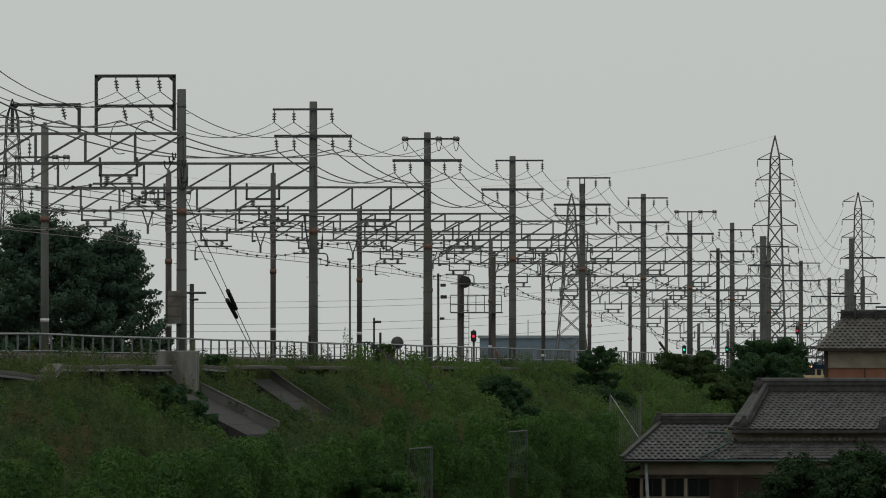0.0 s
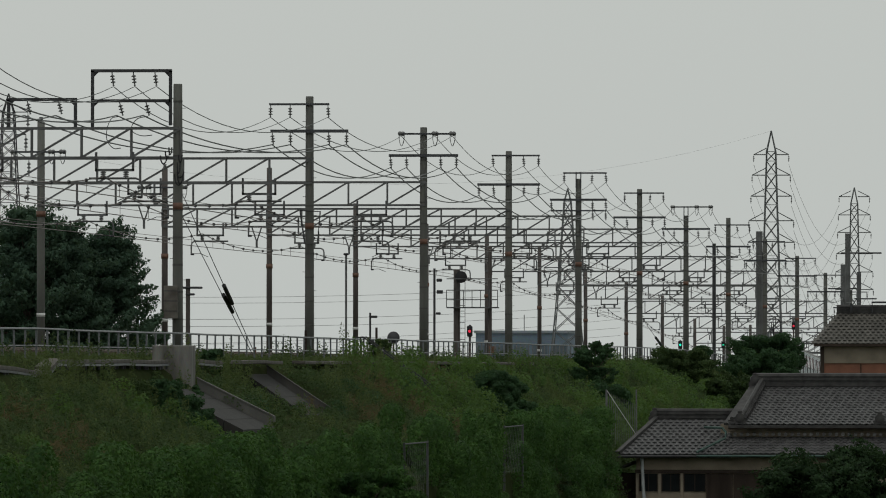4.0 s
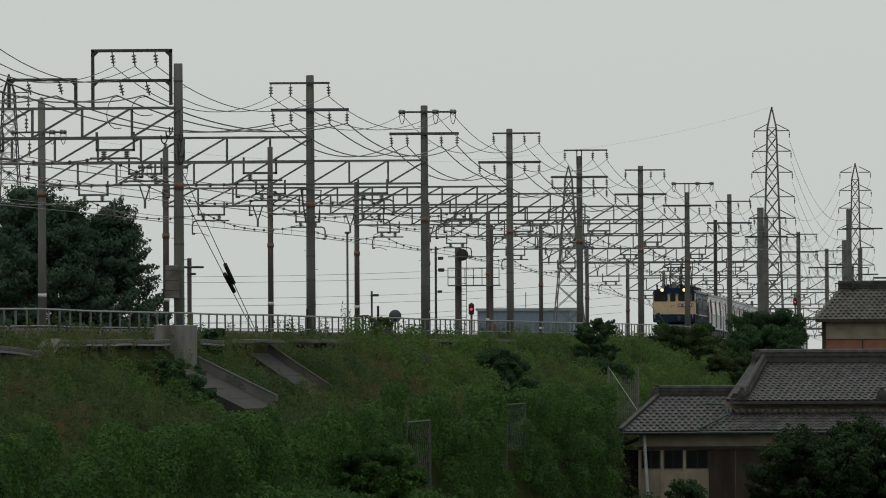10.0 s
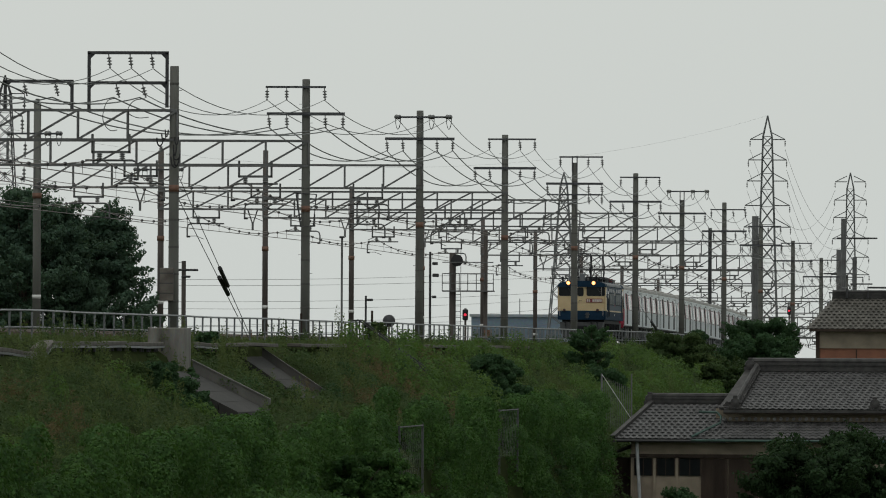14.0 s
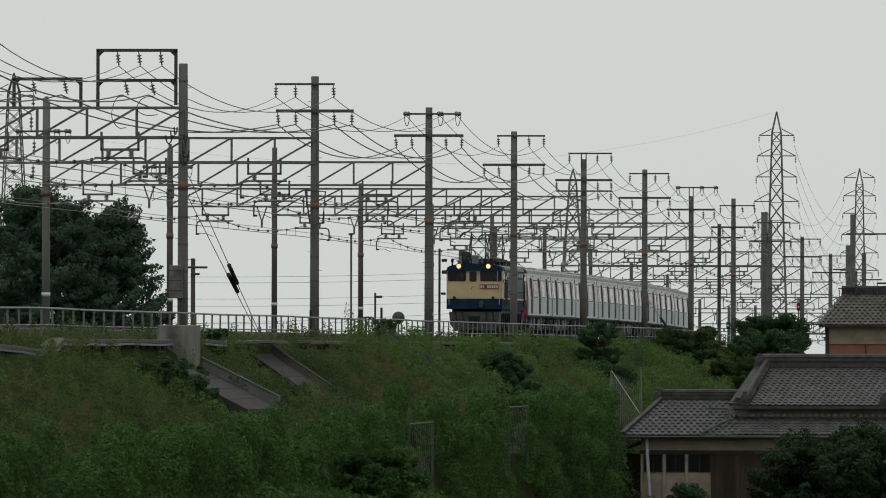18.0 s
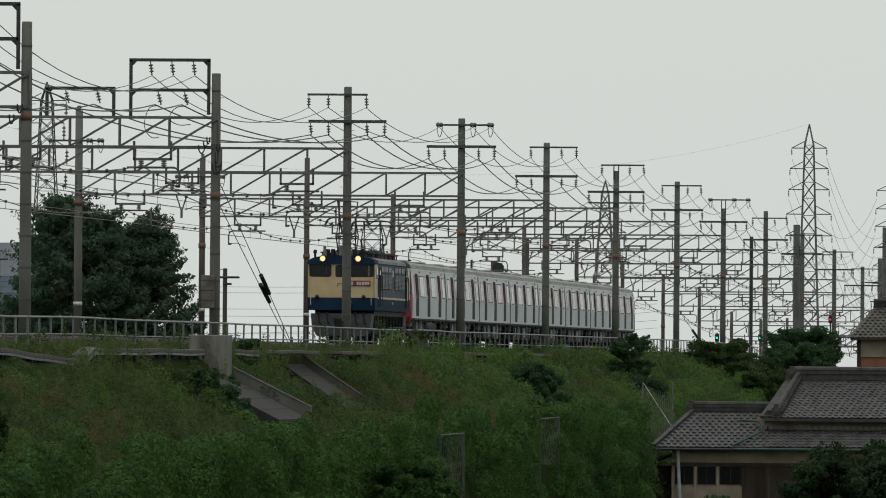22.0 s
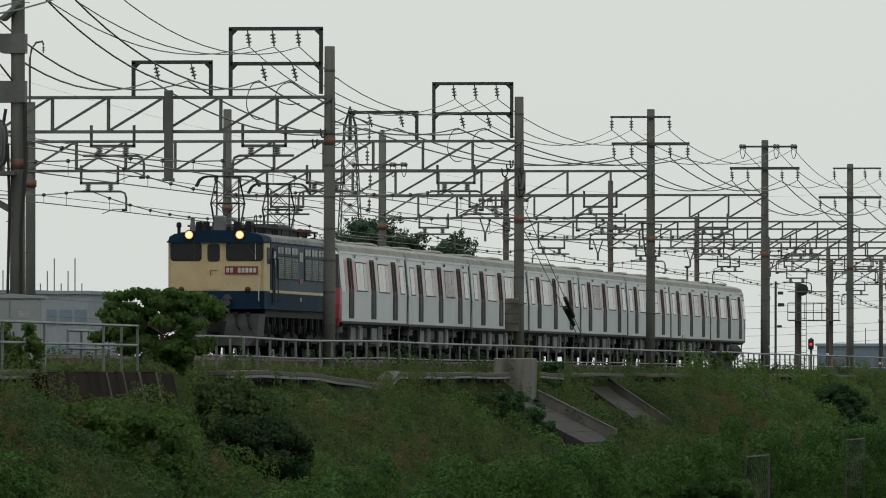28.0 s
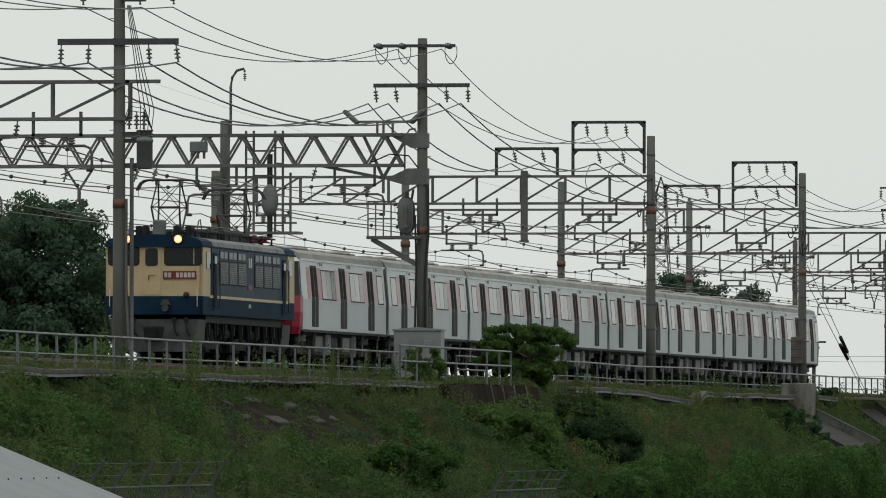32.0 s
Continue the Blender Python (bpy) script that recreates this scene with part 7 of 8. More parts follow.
    for x, y in ((-0.5, 1.6), (0.45, 1.4), (0.75, 1.7), (-0.75, 1.9), (0.7, 2.3), (-0.3, 2.2)):
        part("roof_valve", box(B(), x - 0.09, y - 0.15, 3.5, x + 0.09, y + 0.15, 3.86, 0.03), ROOF_BLACK, loco)
    for y in (12.6, 13.9, 14.6):
        for x in (0.35, 0.8):
            part("red_insulator", POST_RED, None, loco, at=MOVE((x, y, 3.6)))
    for y in (1.9, 3.6, 4.3, 12.2, 12.9, 14.8):
        for x in (-0.4, 0.3):
            part("roof_insulator", POST_INSULATOR, None, loco, at=MOVE((x, y, 3.52)))
    bm = B()
    path_tube(bm, [(0.3, 1.9, 3.76), (0.3, 4.3, 3.8), (-0.4, 6, 3.98), (0.3, 12.2, 3.98), (0.3, 14.8, 3.76)], 0.02, 4)
    path_tube(bm, [(0.55, 4.2, 3.8), (0.55, 4.4, 4.05), (0.55, 4.7, 4.1), (0.55, 4.9, 3.8)], 0.02, 4)
    part("roof_bus_bar", bm, COPPER, loco)
    pantograph(loco, 2.6, 5.2)
    pantograph(loco, 13.7, 5.2)
    for y in (3.1, 8.25, 13.4):
        bogie(loco, y, (-1.25, 1.25), 1.05)
    bm = B()
    for y0, y1 in ((4.9, 6.4), (10.0, 11.6)):
        for sx in (-1, 1):
            tube(bm, (sx * 0.95, y0, 0.75), (sx * 0.95, y1, 0.75), 0.2, 10)
    box(bm, -1.25, 1.6, 1.05, 1.25, L - 1.6, 1.27)
    part("underframe", bm, ROOF_BLACK, loco)
    for ya, yb in ((1.7, 4.6), (4.9, 11.6), (11.9, L - 1.7)):
        part("motor_case", box(B(), -0.62, ya, 0.2, 0.62, yb, 1.1, 0.05), BOGIE, loco)
    for k in range(10):
        y = 1.9 + k * 1.42
        part("sanding_pipe", tube(B(), (1.2, y, 1.2), (1.22, y + 0.05, 0.55), 0.04, 5), BOGIE, loco)
        part("brake_cylinder", box(B(), 1.1, y + 0.3, 0.7, 1.25, y + 0.5, 1.1, 0.02), BOGIE, loco)
    for piece in loco.children:
        if not piece.name.startswith(("bogie", "skirt", "coupler")):
            piece.matrix_basis = MOVE((0, 0, 0.14)) @ piece.matrix_basis
    return loco


def car_section(hw, sill, gutter, top):
    arc = [(-hw, sill), (hw, sill), (hw, gutter)]
    for k in range(1, 10):
        a = math.pi * k / 10
        arc.append((hw * math.cos(a), gutter + (top - gutter) * math.sin(a) ** 0.55))
    return arc + [(-hw, gutter)]


BELT, LEAN = 2.08, 0.085


def lean(bm):
    """The sides lean inwards above the belt line."""
    zs = [v.co.z for v in bm.verts]
    if min(zs) < BELT - 0.01 and max(zs) > BELT + 0.01:
        bmesh.ops.bisect_plane(bm, geom=bm.verts[:] + bm.edges[:] + bm.faces[:], plane_co=(0, 0, BELT), plane_no=(0, 0, 1))
    for v in bm.verts:
        v.co.x -= math.copysign(LEAN * max(0.0, v.co.z - BELT), v.co.x)
    return bm


def build_car(first, last, label):
    """Front end at y = 0, rail top at z = 0."""
    L, hw, sill, gut, top = 17.5, 1.39, 1.15, 3.32, 3.70
    sh = LEAN * (gut - BELT)
    car = thing("metro_car", Matrix(), label, "railcar", "cars of the metro train")
    y0, y1 = (0.9 if first else 0.0), (L - 0.9 if last else L)
    bm = B()
    prism(bm, [(-hw, sill), (hw, sill), (hw, BELT), (hw - sh, gut), (-hw + sh, gut), (-hw, BELT)], y0, y1)
    part("body", bm, CAR_SILVER, car, "brushed silver body")
    bm = B()
    prism(bm, [p for p in car_section(hw - sh, gut + 0.004, gut + 0.006, top)][1:], y0, y1)
    part("roof", bm, CAR_ROOF, car, "dusty pale grey roof")
    for ya in (3.2, 11.6):
        part("air_conditioner", box(B(), -0.75, ya, top - 0.05, 0.75, ya + 2.6, top + 0.06, 0.05), CAR_ROOF, car)
    for ya in (0.9, 7.4, 9.3, 15.2):
        part("roof_vent", box(B(), -0.6, ya, top - 0.05, 0.6, ya + 0.8, top + 0.045, 0.03), CAR_ROOF, car)
    for end, ys, s in ((first, 0.9, -1), (last, L - 0.9, 1)):
        if not end:
            continue
        # rounded nose in level layers: crimson chin, dark wrapped screen, pale brow
        def layer(name, levels, mat, label=""):
            bm = B()
            rings = []
            for z, t, w in levels:
                plan = [(-w, -0.01), (-w * 0.99, t * 0.45), (-w * 0.86, t * 0.82), (-w * 0.5, t * 0.97), (0, t), (w * 0.5, t * 0.97), (w * 0.86, t * 0.82), (w * 0.99, t * 0.45), (w, -0.01)]
                rings.append([bm.verts.new((px, ys + s * py, z)) for px, py in plan])
            for ra, rb in zip(rings, rings[1:]):
                for k in range(9):
                    bm.faces.new((ra[k], ra[(k + 1) % 9], rb[(k + 1) % 9], rb[k]))
            bm.faces.new(rings[0])
            bm.faces.new(rings[-1])
            return part(name, bm, mat, car, label)
        layer("chin", [(sill - 0.12, 0.72, hw - 0.09), (sill + 0.1, 0.86, hw - 0.03), (1.7, 0.92, hw + 0.002), (2.2, 0.88, hw + 0.002)], CAR_RED, "crimson lower nose")
        layer("windscreen", [(2.203, 0.88, hw - 0.008), (2.6, 0.78, hw - 0.042), (3.0, 0.62, hw - 0.078), (3.25, 0.48, hw - 0.1)], GLASS, "dark wrapped cab windscreen")
        layer("brow", [(3.253, 0.5, hw - 0.1), (3.45, 0.36, hw - 0.26), (3.62, 0.18, hw - 0.55), (top, 0.06, hw - 0.9)], CAR_BAND, "pale brow above the windscreen")
        for sx in (-1, 1):
            bm = B()
            prism(bm, [(ys + s * 0.25, 2.2), (ys + s * 0.12, 2.2), (ys - s * 0.05, 3.3), (ys + s * 0.1, 3.3)], sx * (hw + 0.01) - 0.008, sx * (hw + 0.01) + 0.008, "yz")
            part("nose_pillar", lean(bm), CAR_BAND, car)
    # bellows widened almost to the car sides, so black stands in for gap shade
    if not first:
        bm = B()
        prism(bm, [(-hw + 0.06, sill + 0.03), (hw - 0.06, sill + 0.03), (hw - 0.015, BELT), (hw - sh - 0.03, gut), (hw * 0.82, gut + 0.15), (hw * 0.56, top - 0.06), (0, top - 0.02), (-hw * 0.56, top - 0.06), (-hw * 0.82, gut + 0.15), (-hw + sh + 0.03, gut), (-hw + 0.015, BELT)], -0.5, -0.002)
        part("gangway", bm, BELLOWS, car, "black gangway bellows, widened to imitate the gap's shade")
    # end frames, doors, windows and panels on both sides
    doors = (3.2, 8.75, 14.3)
    for sx in (-1, 1):
        xo = sx * (hw + 0.004)
        def skin(name, ya, yb, za, zb, mat, out=0.008, label="", parent=car):
            bm = B()
            box(bm, min(xo, xo + sx * out), ya, za, max(xo, xo + sx * out), yb, zb)
            lean(bm)
            return part(name, bm, mat, parent, label)
        skin("gutter", y0, y1, gut - 0.03, gut + 0.03, CAR_BAND, 0.03)
        # upper side in the paler silver: its tilt to the sky is painted in
        skin("window_band", y0, y1, BELT + 0.02, gut - 0.035, CAR_BAND, 0.003, "silver band round the windows, paler by sky light put into its colour")
        skin("belt_line", y0 + 0.05, y1 - 0.05, BELT - 0.012, BELT + 0.01, CAR_SILVER, 0.006)
        skin("sill_strip", y0, y1, sill - 0.05, sill + 0.03, BELLOWS, 0.004)
        for n, yd in enumerate(doors):
            d = skin("door", yd - 0.6, yd + 0.6, 1.27, 3.16, CAR_DOOR, 0.006, "dark grey double door")
            for o in (-0.3, 0.3):
                skin("door_window", yd + o - 0.22, yd + o + 0.22, 2.2, 3.08, SMOKED, 0.016, "", d)
                skin("door_leaf", yd + o - 0.28, yd + o + 0.28, 1.3, BELT, CAR_DOOR, 0.014, "", d)
                skin("leaf_edge", yd + o + 0.23, yd + o + 0.28, 1.3, 3.12, CAR_EDGE, 0.018, "", d)
            for o in (-1.02, 1.02):
                strong = (first and n == 0) or (n == 1 and o > 0 and not first and not last)
                skin("red_panel", yd + o - 0.35, yd + o + 0.35, BELT + 0.03, 3.1, CAR_RED_SOFT if strong and first else CAR_PINK, 0.008, "pale red panel beside the door")
            for o in (0.95, 1.3, 1.6):
                skin("door_lamp", yd + o, yd + o + 0.16, 3.18, 3.26, GLASS if o > 1 else CAR_SILVER, 0.03)
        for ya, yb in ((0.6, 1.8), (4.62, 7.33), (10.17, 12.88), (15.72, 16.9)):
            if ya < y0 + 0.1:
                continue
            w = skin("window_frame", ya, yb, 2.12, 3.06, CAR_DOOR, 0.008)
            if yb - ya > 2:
                # two panes carry the painted sky reflection, the third is darker glass
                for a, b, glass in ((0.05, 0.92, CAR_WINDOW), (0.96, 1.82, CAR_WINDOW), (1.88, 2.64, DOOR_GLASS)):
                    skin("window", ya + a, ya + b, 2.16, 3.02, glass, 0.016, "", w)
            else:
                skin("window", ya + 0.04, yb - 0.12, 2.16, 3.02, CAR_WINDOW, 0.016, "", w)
        skin("end_trim", y1 - 0.18, y1 - 0.02, sill + 0.02, gut - 0.06, CAR_DOOR, 0.012)
    bogie(car, 2.6)
    bogie(car, L - 2.6)
    # underfloor gear: boxes with gaps between them, air tanks and pale covers
    for ya, yb, zb, out, mat in ((4.3, 6.0, 0.5, 1.16, UNDER_LIGHT), (6.4, 7.3, 0.42, 1.22, UNDER_PALE), (7.5, 9.3, 0.62, 1.1, BOGIE), (9.6, 11.2, 0.46, 1.18, UNDER_LIGHT), (11.5, 12.3, 0.4, 1.22, UNDER_PALE)):
        for s in (-1, 1):
            eq = part("equipment_box", box(B(), min(s * 0.55, s * out), ya, zb, max(s * 0.55, s * out), yb, sill - 0.06, 0.03), mat, car)
            part("box_cover", box(B(), min(s * out, s * (out + 0.02)), ya + 0.12, zb + 0.1, max(s * out, s * (out + 0.02)), yb - 0.12, sill - 0.16), UNDER_PALE if mat is not BOGIE else UNDER_LIGHT, eq)
    for s in (-1, 1):
        for ya in (1.0, 4.1, L - 4.1, L - 1.0):
            part("step_iron", tube(B(), (s * 1.25, ya, sill), (s * 1.22, ya, 0.45), 0.03, 5), UNDER_PALE, car)
        for ya in (2.6, L - 2.6):
            part("air_spring", lathe(B(), [(0.2, 0.8), (0.26, 0.86), (0.22, 0.93), (0.26, 1.0), (0.2, 1.08)], (s * 0.95, ya, 0), 12), UNDER_PALE, car, smooth=True)
    for ya, yb in ((1.2, 4.0), (4.3, 13.2), (L - 4.0, L - 1.2)):
        part("floor_gear", box(B(), -0.5, ya, 0.3, 0.5, yb, sill - 0.15, 0.04), BOGIE, car)
    bm = B()
    box(bm, -1.2, y0 + 0.1, sill - 0.14, 1.2, y1 - 0.1, sill - 0.004)
    part("underframe", bm, BOGIE, car)
    return car


for flat, level in ((CAR_DOOR, 0.08), (CAR_BAND, 0.3), (SMOKED, 0.0), (DOOR_GLASS, 0.12), (CAR_WINDOW, 0.3), (SIDE_BLUE, 0.04), (DUST_ROOF, 0.1), (CAR_SILVER, 0.3), (CAR_ROOF, 0.1), (CAR_PINK, 0.25), (LOCO_BLUE, 0.03), (LOUVRE, 0.1), (ROOF_BLACK, 0.1), (BOGIE, 0.1), (LOCO_CREAM, 0.3), (UNDER_LIGHT, 0.15)):
    flat.node_tree.nodes["Principled BSDF"].inputs["Specular IOR Level"].default_value = level
LOCO = build_loco()
CARS = [build_car(True, False, "silver metro car with a crimson nose behind the locomotive")]
MIDDLE = build_car(False, False, "silver metro car with pale red panels and dark doors")
CARS.append(MIDDLE)
for _ in range(5):
    CARS.append(copy_thing(MIDDLE, Matrix()))
CARS.append(build_car(False, True, "silver metro car at the tail of the train"))

# front of the train along the track, in metres
LEAD = {0: 3.0, 3: 3.0, 6: 4.0, 9: 4.5, 12: 5.0, 15: 4.7, 18: 4.0, 21: 3.0, 23: 2.0, 24: 1.6, 25: 1.2, 26: 0.7, 27: 0.3}
FRONT = [(t, 286.9 + 20.9 * (28.0 - t) + LEAD.get(t, 0.0)) for t in (0, 3, 6, 9, 12, 15, 18, 21, 23, 24, 25, 26, 27, 28, 28.5, 29, 29.5)]
FRONT += [(30.0, 243.8), (30.5, 233.4), (31.0, 222.8), (31.5, 211.7), (32.0, 200.8)]


def motions():
    for k, vehicle in enumerate([LOCO] + CARS):
        back = 0.0 if k == 0 else 17.2 + (k - 1) * 18.0
        walk(vehicle, [(t, pose(TRACK_X, y + back, RAIL_Z - rail_dip(y + back), -math.degrees(7.2e-5 * max(0.0, min(y + back + 8, 960) - 560)))) for t, y in FRONT])



# ---- the tiled house below the bank ----
def tile_mesh(mat, w=0.27, l=0.30):
    """One wavy clay tile: thick S section, seen on its lower edge."""
    bm = B()
    xs = [0, 0.25, 0.5, 0.75, 1.0]
    zs = [0.025, 0.0, 0.01, 0.042, 0.025]
    low, up = [], []
    for s, z in zip(xs, zs):
        low.append((bm.verts.new((s * w, 0, z + 0.02)), bm.verts.new((s * w, 0, z - 0.012))))
        up.append(bm.verts.new((s * w, l, z - 0.008)))
    for i in range(4):
        bm.faces.new((low[i][0], low[i + 1][0], up[i + 1], up[i]))
        bm.faces.new((low[i][1], low[i + 1][1], low[i + 1][0], low[i][0]))
    me = to_mesh("roof_tile", bm, mat)
    return me


TILE_MESH = tile_mesh(TILE)


def roof_slope(parent, x0, x1, y_eave, z_eave, run, rise, cut_left=0.0, cut_right=0.0, limit=300):
    """Deck and tiles of one slope facing -y. cut_*: how far the ridge end is drawn in against the eave (a hip)."""
    ln = math.hypot(run, rise)
    ang = math.atan2(rise, run)
    bm = B()
    v = [bm.verts.new(c) for c in ((x0, y_eave, z_eave), (x1, y_eave, z_eave), (x1 - cut_right, y_eave + run, z_eave + rise), (x0 + cut_left, y_eave + run, z_eave + rise))]
    w = [bm.verts.new(p.co + Vector((0, 0.0, -0.12))) for p in v]
    bm.faces.new(v)
    bm.faces.new(w[::-1])
    for i in range(4):
        bm.faces.new((v[i], v[(i + 1) % 4], w[(i + 1) % 4], w[i]))
    deck = part("roof_deck", bm, RIDGE, parent)
    rows = int(ln / 0.245)
    n = 0
    rest = []
    for r in range(rows):
        d = r * 0.245
        f = d / ln
        xa, xb = x0 + cut_left * f, x1 - cut_right * f
        k = 0
        while xa + (k + 1) * 0.27 <= xb + 0.1:
            m = MOVE((xa + k * 0.27, y_eave + d * math.cos(ang), z_eave + d * math.sin(ang) + 0.03)) @ pose(0, 0, 0, math.degrees(ang) - 2.0 + random.uniform(-0.8, 0.8), 0, 0)
            if n < limit:
                part("roof_tile", TILE_MESH, None, parent, at=m)
            else:
                rest.append(m)
            n += 1
            k += 1
    if rest:
        vs, fs = [], []
        src = [v.co.copy() for v in TILE_MESH.vertices]
        pol = [tuple(p.vertices) for p in TILE_MESH.polygons]
        for m in rest:
            o = len(vs)
            vs += [m @ c for c in src]
            fs += [tuple(i + o for i in p) for p in pol]
        me = bpy.data.meshes.new("far_roof_tiles")
        me.from_pydata(vs, [], fs)
        me.materials.append(TILE)
        tagged(part("far_roof_tiles", me, None, parent), kind="stuff")
    return deck


def ridge(parent, a, b, w=0.3, h=0.32, name="ridge"):
    a, b = Vector(a), Vector(b)
    bm = B()
    bar(bm, a, b, w, h)
    bar(bm, a + Vector((0, 0, h * 0.3)), b + Vector((0, 0, h * 0.3)), w + 0.09, 0.05)
    bar(bm, a - Vector((0, 0, h * 0.2)), b - Vector((0, 0, h * 0.2)), w + 0.07, 0.04)
    p = part(name, bm, RIDGE, parent)
    bm = B()
    tube(bm, a + Vector((0, 0, h * 0.62)), b + Vector((0, 0, h * 0.62)), w * 0.38, 8)
    part("ridge_cap", bm, RIDGE, p)
    return p


def end_tile(parent, at):
    bm = B()
    lathe(bm, [(0.05, -0.1), (0.2, -0.07), (0.22, 0.0), (0.17, 0.1), (0.05, 0.14)], (0, 0, 0), 10, "y")
    box(bm, -0.26, -0.05, -0.26, 0.26, 0.08, -0.08)
    box(bm, -0.1, -0.05, 0.1, 0.1, 0.08, 0.3, 0.03)
    part("ridge_end_tile", bm, RIDGE, parent, "dark ornamental ridge end tile", at=MOVE(at))


HX = -28.1     # left end of the wing's eave
HY = 420.0


def house():
    h = thing("tiled_house", MOVE((0, 0, 0)), "old Japanese house with grey clay tile roofs and beige walls", "house")
    we, wr = 2.22, 3.75       # wing eave and ridge
    x_w1 = -23.6
    me_, mr = 3.5, 5.12      # main eave and ridge
    # walls of the wing and the main body
    bm = B()
    box(bm, HX + 0.75, HY + 0.6, -1.4, -13.0, HY + 7.4, we - 0.1)
    part("wall", bm, PLASTER, h, "beige plaster wall")
    bm = B()
    box(bm, -23.8, HY + 1.5, we, -13.0, HY + 7.4, me_ + 0.05)
    part("upper_wall", bm, PLASTER, h)
    bm = B()
    box(bm, HX + 0.7, HY + 0.48, 1.45, -13, HY + 0.596, 1.6)
    part("lintel_beam", bm, WOOD_DARK, h)
    for x in (-27.3, -26.35, -25.4, -24.3, -23.3, -22.0, -20.6, -19.2):
        bm = B()
        box(bm, x - 0.06, HY + 0.5, -1.4, x + 0.06, HY + 0.598, 1.44)
        part("timber_post", bm, WOOD_DARK if x > -25 else PLASTER, h)
    for xa, xb, za, zb in ((-27.2, -26.45, 0.68, 1.42), (-26.25, -25.5, 0.68, 1.42), (-25.3, -24.4, 0.68, 1.42)):
        bm = B()
        box(bm, xa, HY + 0.56, za, xb, HY + 0.597, zb)
        w = part("window", bm, GLASS, h)
        for x in (xa, (xa + xb) / 2, xb):
            part("window_bar", box(B(), x - 0.02, HY + 0.53, za, x + 0.02, HY + 0.558, zb), WOOD_DARK, w)
    for xa, xb in ((-24.25, -23.35), (-23.2, -22.05), (-21.9, -20.7)):
        bm = B()
        box(bm, xa, HY + 0.54, -1.35, xb, HY + 0.598, 1.42)
        d = part("sliding_door", bm, WOOD_DARK, h, "dark timber sliding door")
        for k in range(6):
            bm = B()
            x = xa + (xb - xa) * (k + 0.5) / 6
            box(bm, x - 0.02, HY + 0.515, -1.3, x + 0.02, HY + 0.538, 1.38)
            part("door_batten", bm, WOOD_DARK, d)
    # wing roof, hipped at its outer end
    roof_slope(h, HX, x_w1 + 0.3, HY, we, 2.7, wr - we, 1.55, 0.0, 170)
    bm = B()
    v = [bm.verts.new(c) for c in ((HX, HY, we), (HX, HY + 5.4, we), (HX + 1.55, HY + 2.7, wr))]
    bm.faces.new(v)
    q = bmesh.ops.extrude_face_region(bm, geom=bm.faces[:])
    bmesh.ops.translate(bm, verts=[e for e in q["geom"] if isinstance(e, bmesh.types.BMVert)], vec=(0.1, 0, -0.12))
    part("hip_end", bm, TILE, h)
    ridge(h, (HX + 1.5, HY + 2.7, wr + 0.12), (x_w1 + 0.9, HY + 2.7, wr + 0.12), 0.3, 0.34)
    for k in range(9):
        f = k / 9
        bm = B()
        bar(bm, (HX + 1.55 * f, HY + 2.7 * f, we + 0.1 + (wr - we) * f), (HX + 1.55 * (f + 0.12), HY + 2.7 * (f + 0.12), we + 0.1 + (wr - we) * (f + 0.12)), 0.22, 0.14)
        part("hip_tile", bm, RIDGE, h)
    end_tile(h, (HX + 1.4, HY + 2.7, wr + 0.18))
    # pent roof under the main eave
    roof_slope(h, x_w1, -13.0, HY + 0.05, we + 0.03, 1.45, 0.75, 0.0, 0.0, 60)
    bm = B()
    for k in range(38):
        x = x_w1 + 0.15 + k * 0.27
        tube(bm, (x, HY + 1.3, we + 0.88), (x, HY + 1.5, we + 0.9), 0.075, 7)
    tagged(part("pent_ridge_tiles", bm, PALE_TILE, h), kind="stuff")
    # main roof
    roof_slope(h, -23.45, -12.6, HY + 0.9, me_, 3.6, mr - me_, 1.05, 0.0, 300)
    ridge(h, (-22.4, HY + 4.5, mr + 0.15), (-12.6, HY + 4.5, mr + 0.15), 0.36, 0.5)
    end_tile(h, (-22.5, HY + 4.4, mr + 0.3))
    end_tile(h, (-22.95, HY + 0.95, me_ + 0.32))
    end_tile(h, (-17.0, HY + 0.95, me_ + 0.28))
    ridge(h, (-22.9, HY + 1.0, me_ + 0.18), (-22.2, HY + 4.4, mr + 0.1), 0.3, 0.3, "descending_ridge")
    bm = B()
    bar(bm, (-23.4, HY + 0.95, me_ + 0.05), (-22.45, HY + 4.4, mr + 0.02), 0.5, 0.12)
    part("verge_tiles", bm, RIDGE, h)
    ridge(h, (x_w1 + 0.75, HY + 2.2, wr - 0.05), (-23.3, HY + 1.0, me_ + 0.1), 0.26, 0.26, "valley_ridge")
    bm = B()
    box(bm, -23.45, HY + 0.95, me_ - 0.18, -12.6, HY + 1.08, me_ - 0.05)
    part("eave_board", bm, WOOD_DARK, h)
    # gutters
    bm = B()
    path_tube(bm, [(-24.5, HY + 1.5, me_ - 0.1), (-23.7, HY + 0.9, me_ - 0.12), (-23.55, HY + 0.85, me_ - 0.3), (-23.55, HY + 0.6, 2.95), (-24.75, HY + 0.05, 2.35)], 0.055, 6)
    tube(bm, (-24.75, HY - 0.06, we - 0.03), (-13, HY - 0.06, we - 0.03), 0.05, 6)
    part("gutter", bm, COPPER_GREEN, h, "green copper gutter")
    bm = B()
    path_tube(bm, [(-27.1, HY + 0.3, we - 0.05), (-27.05, HY + 0.3, 1.2), (-26.9, HY + 0.3, -1.3)], 0.075, 7)
    part("downpipe", bm, PIPE_GREY, h, "pale grey downpipe")
    bm = B()
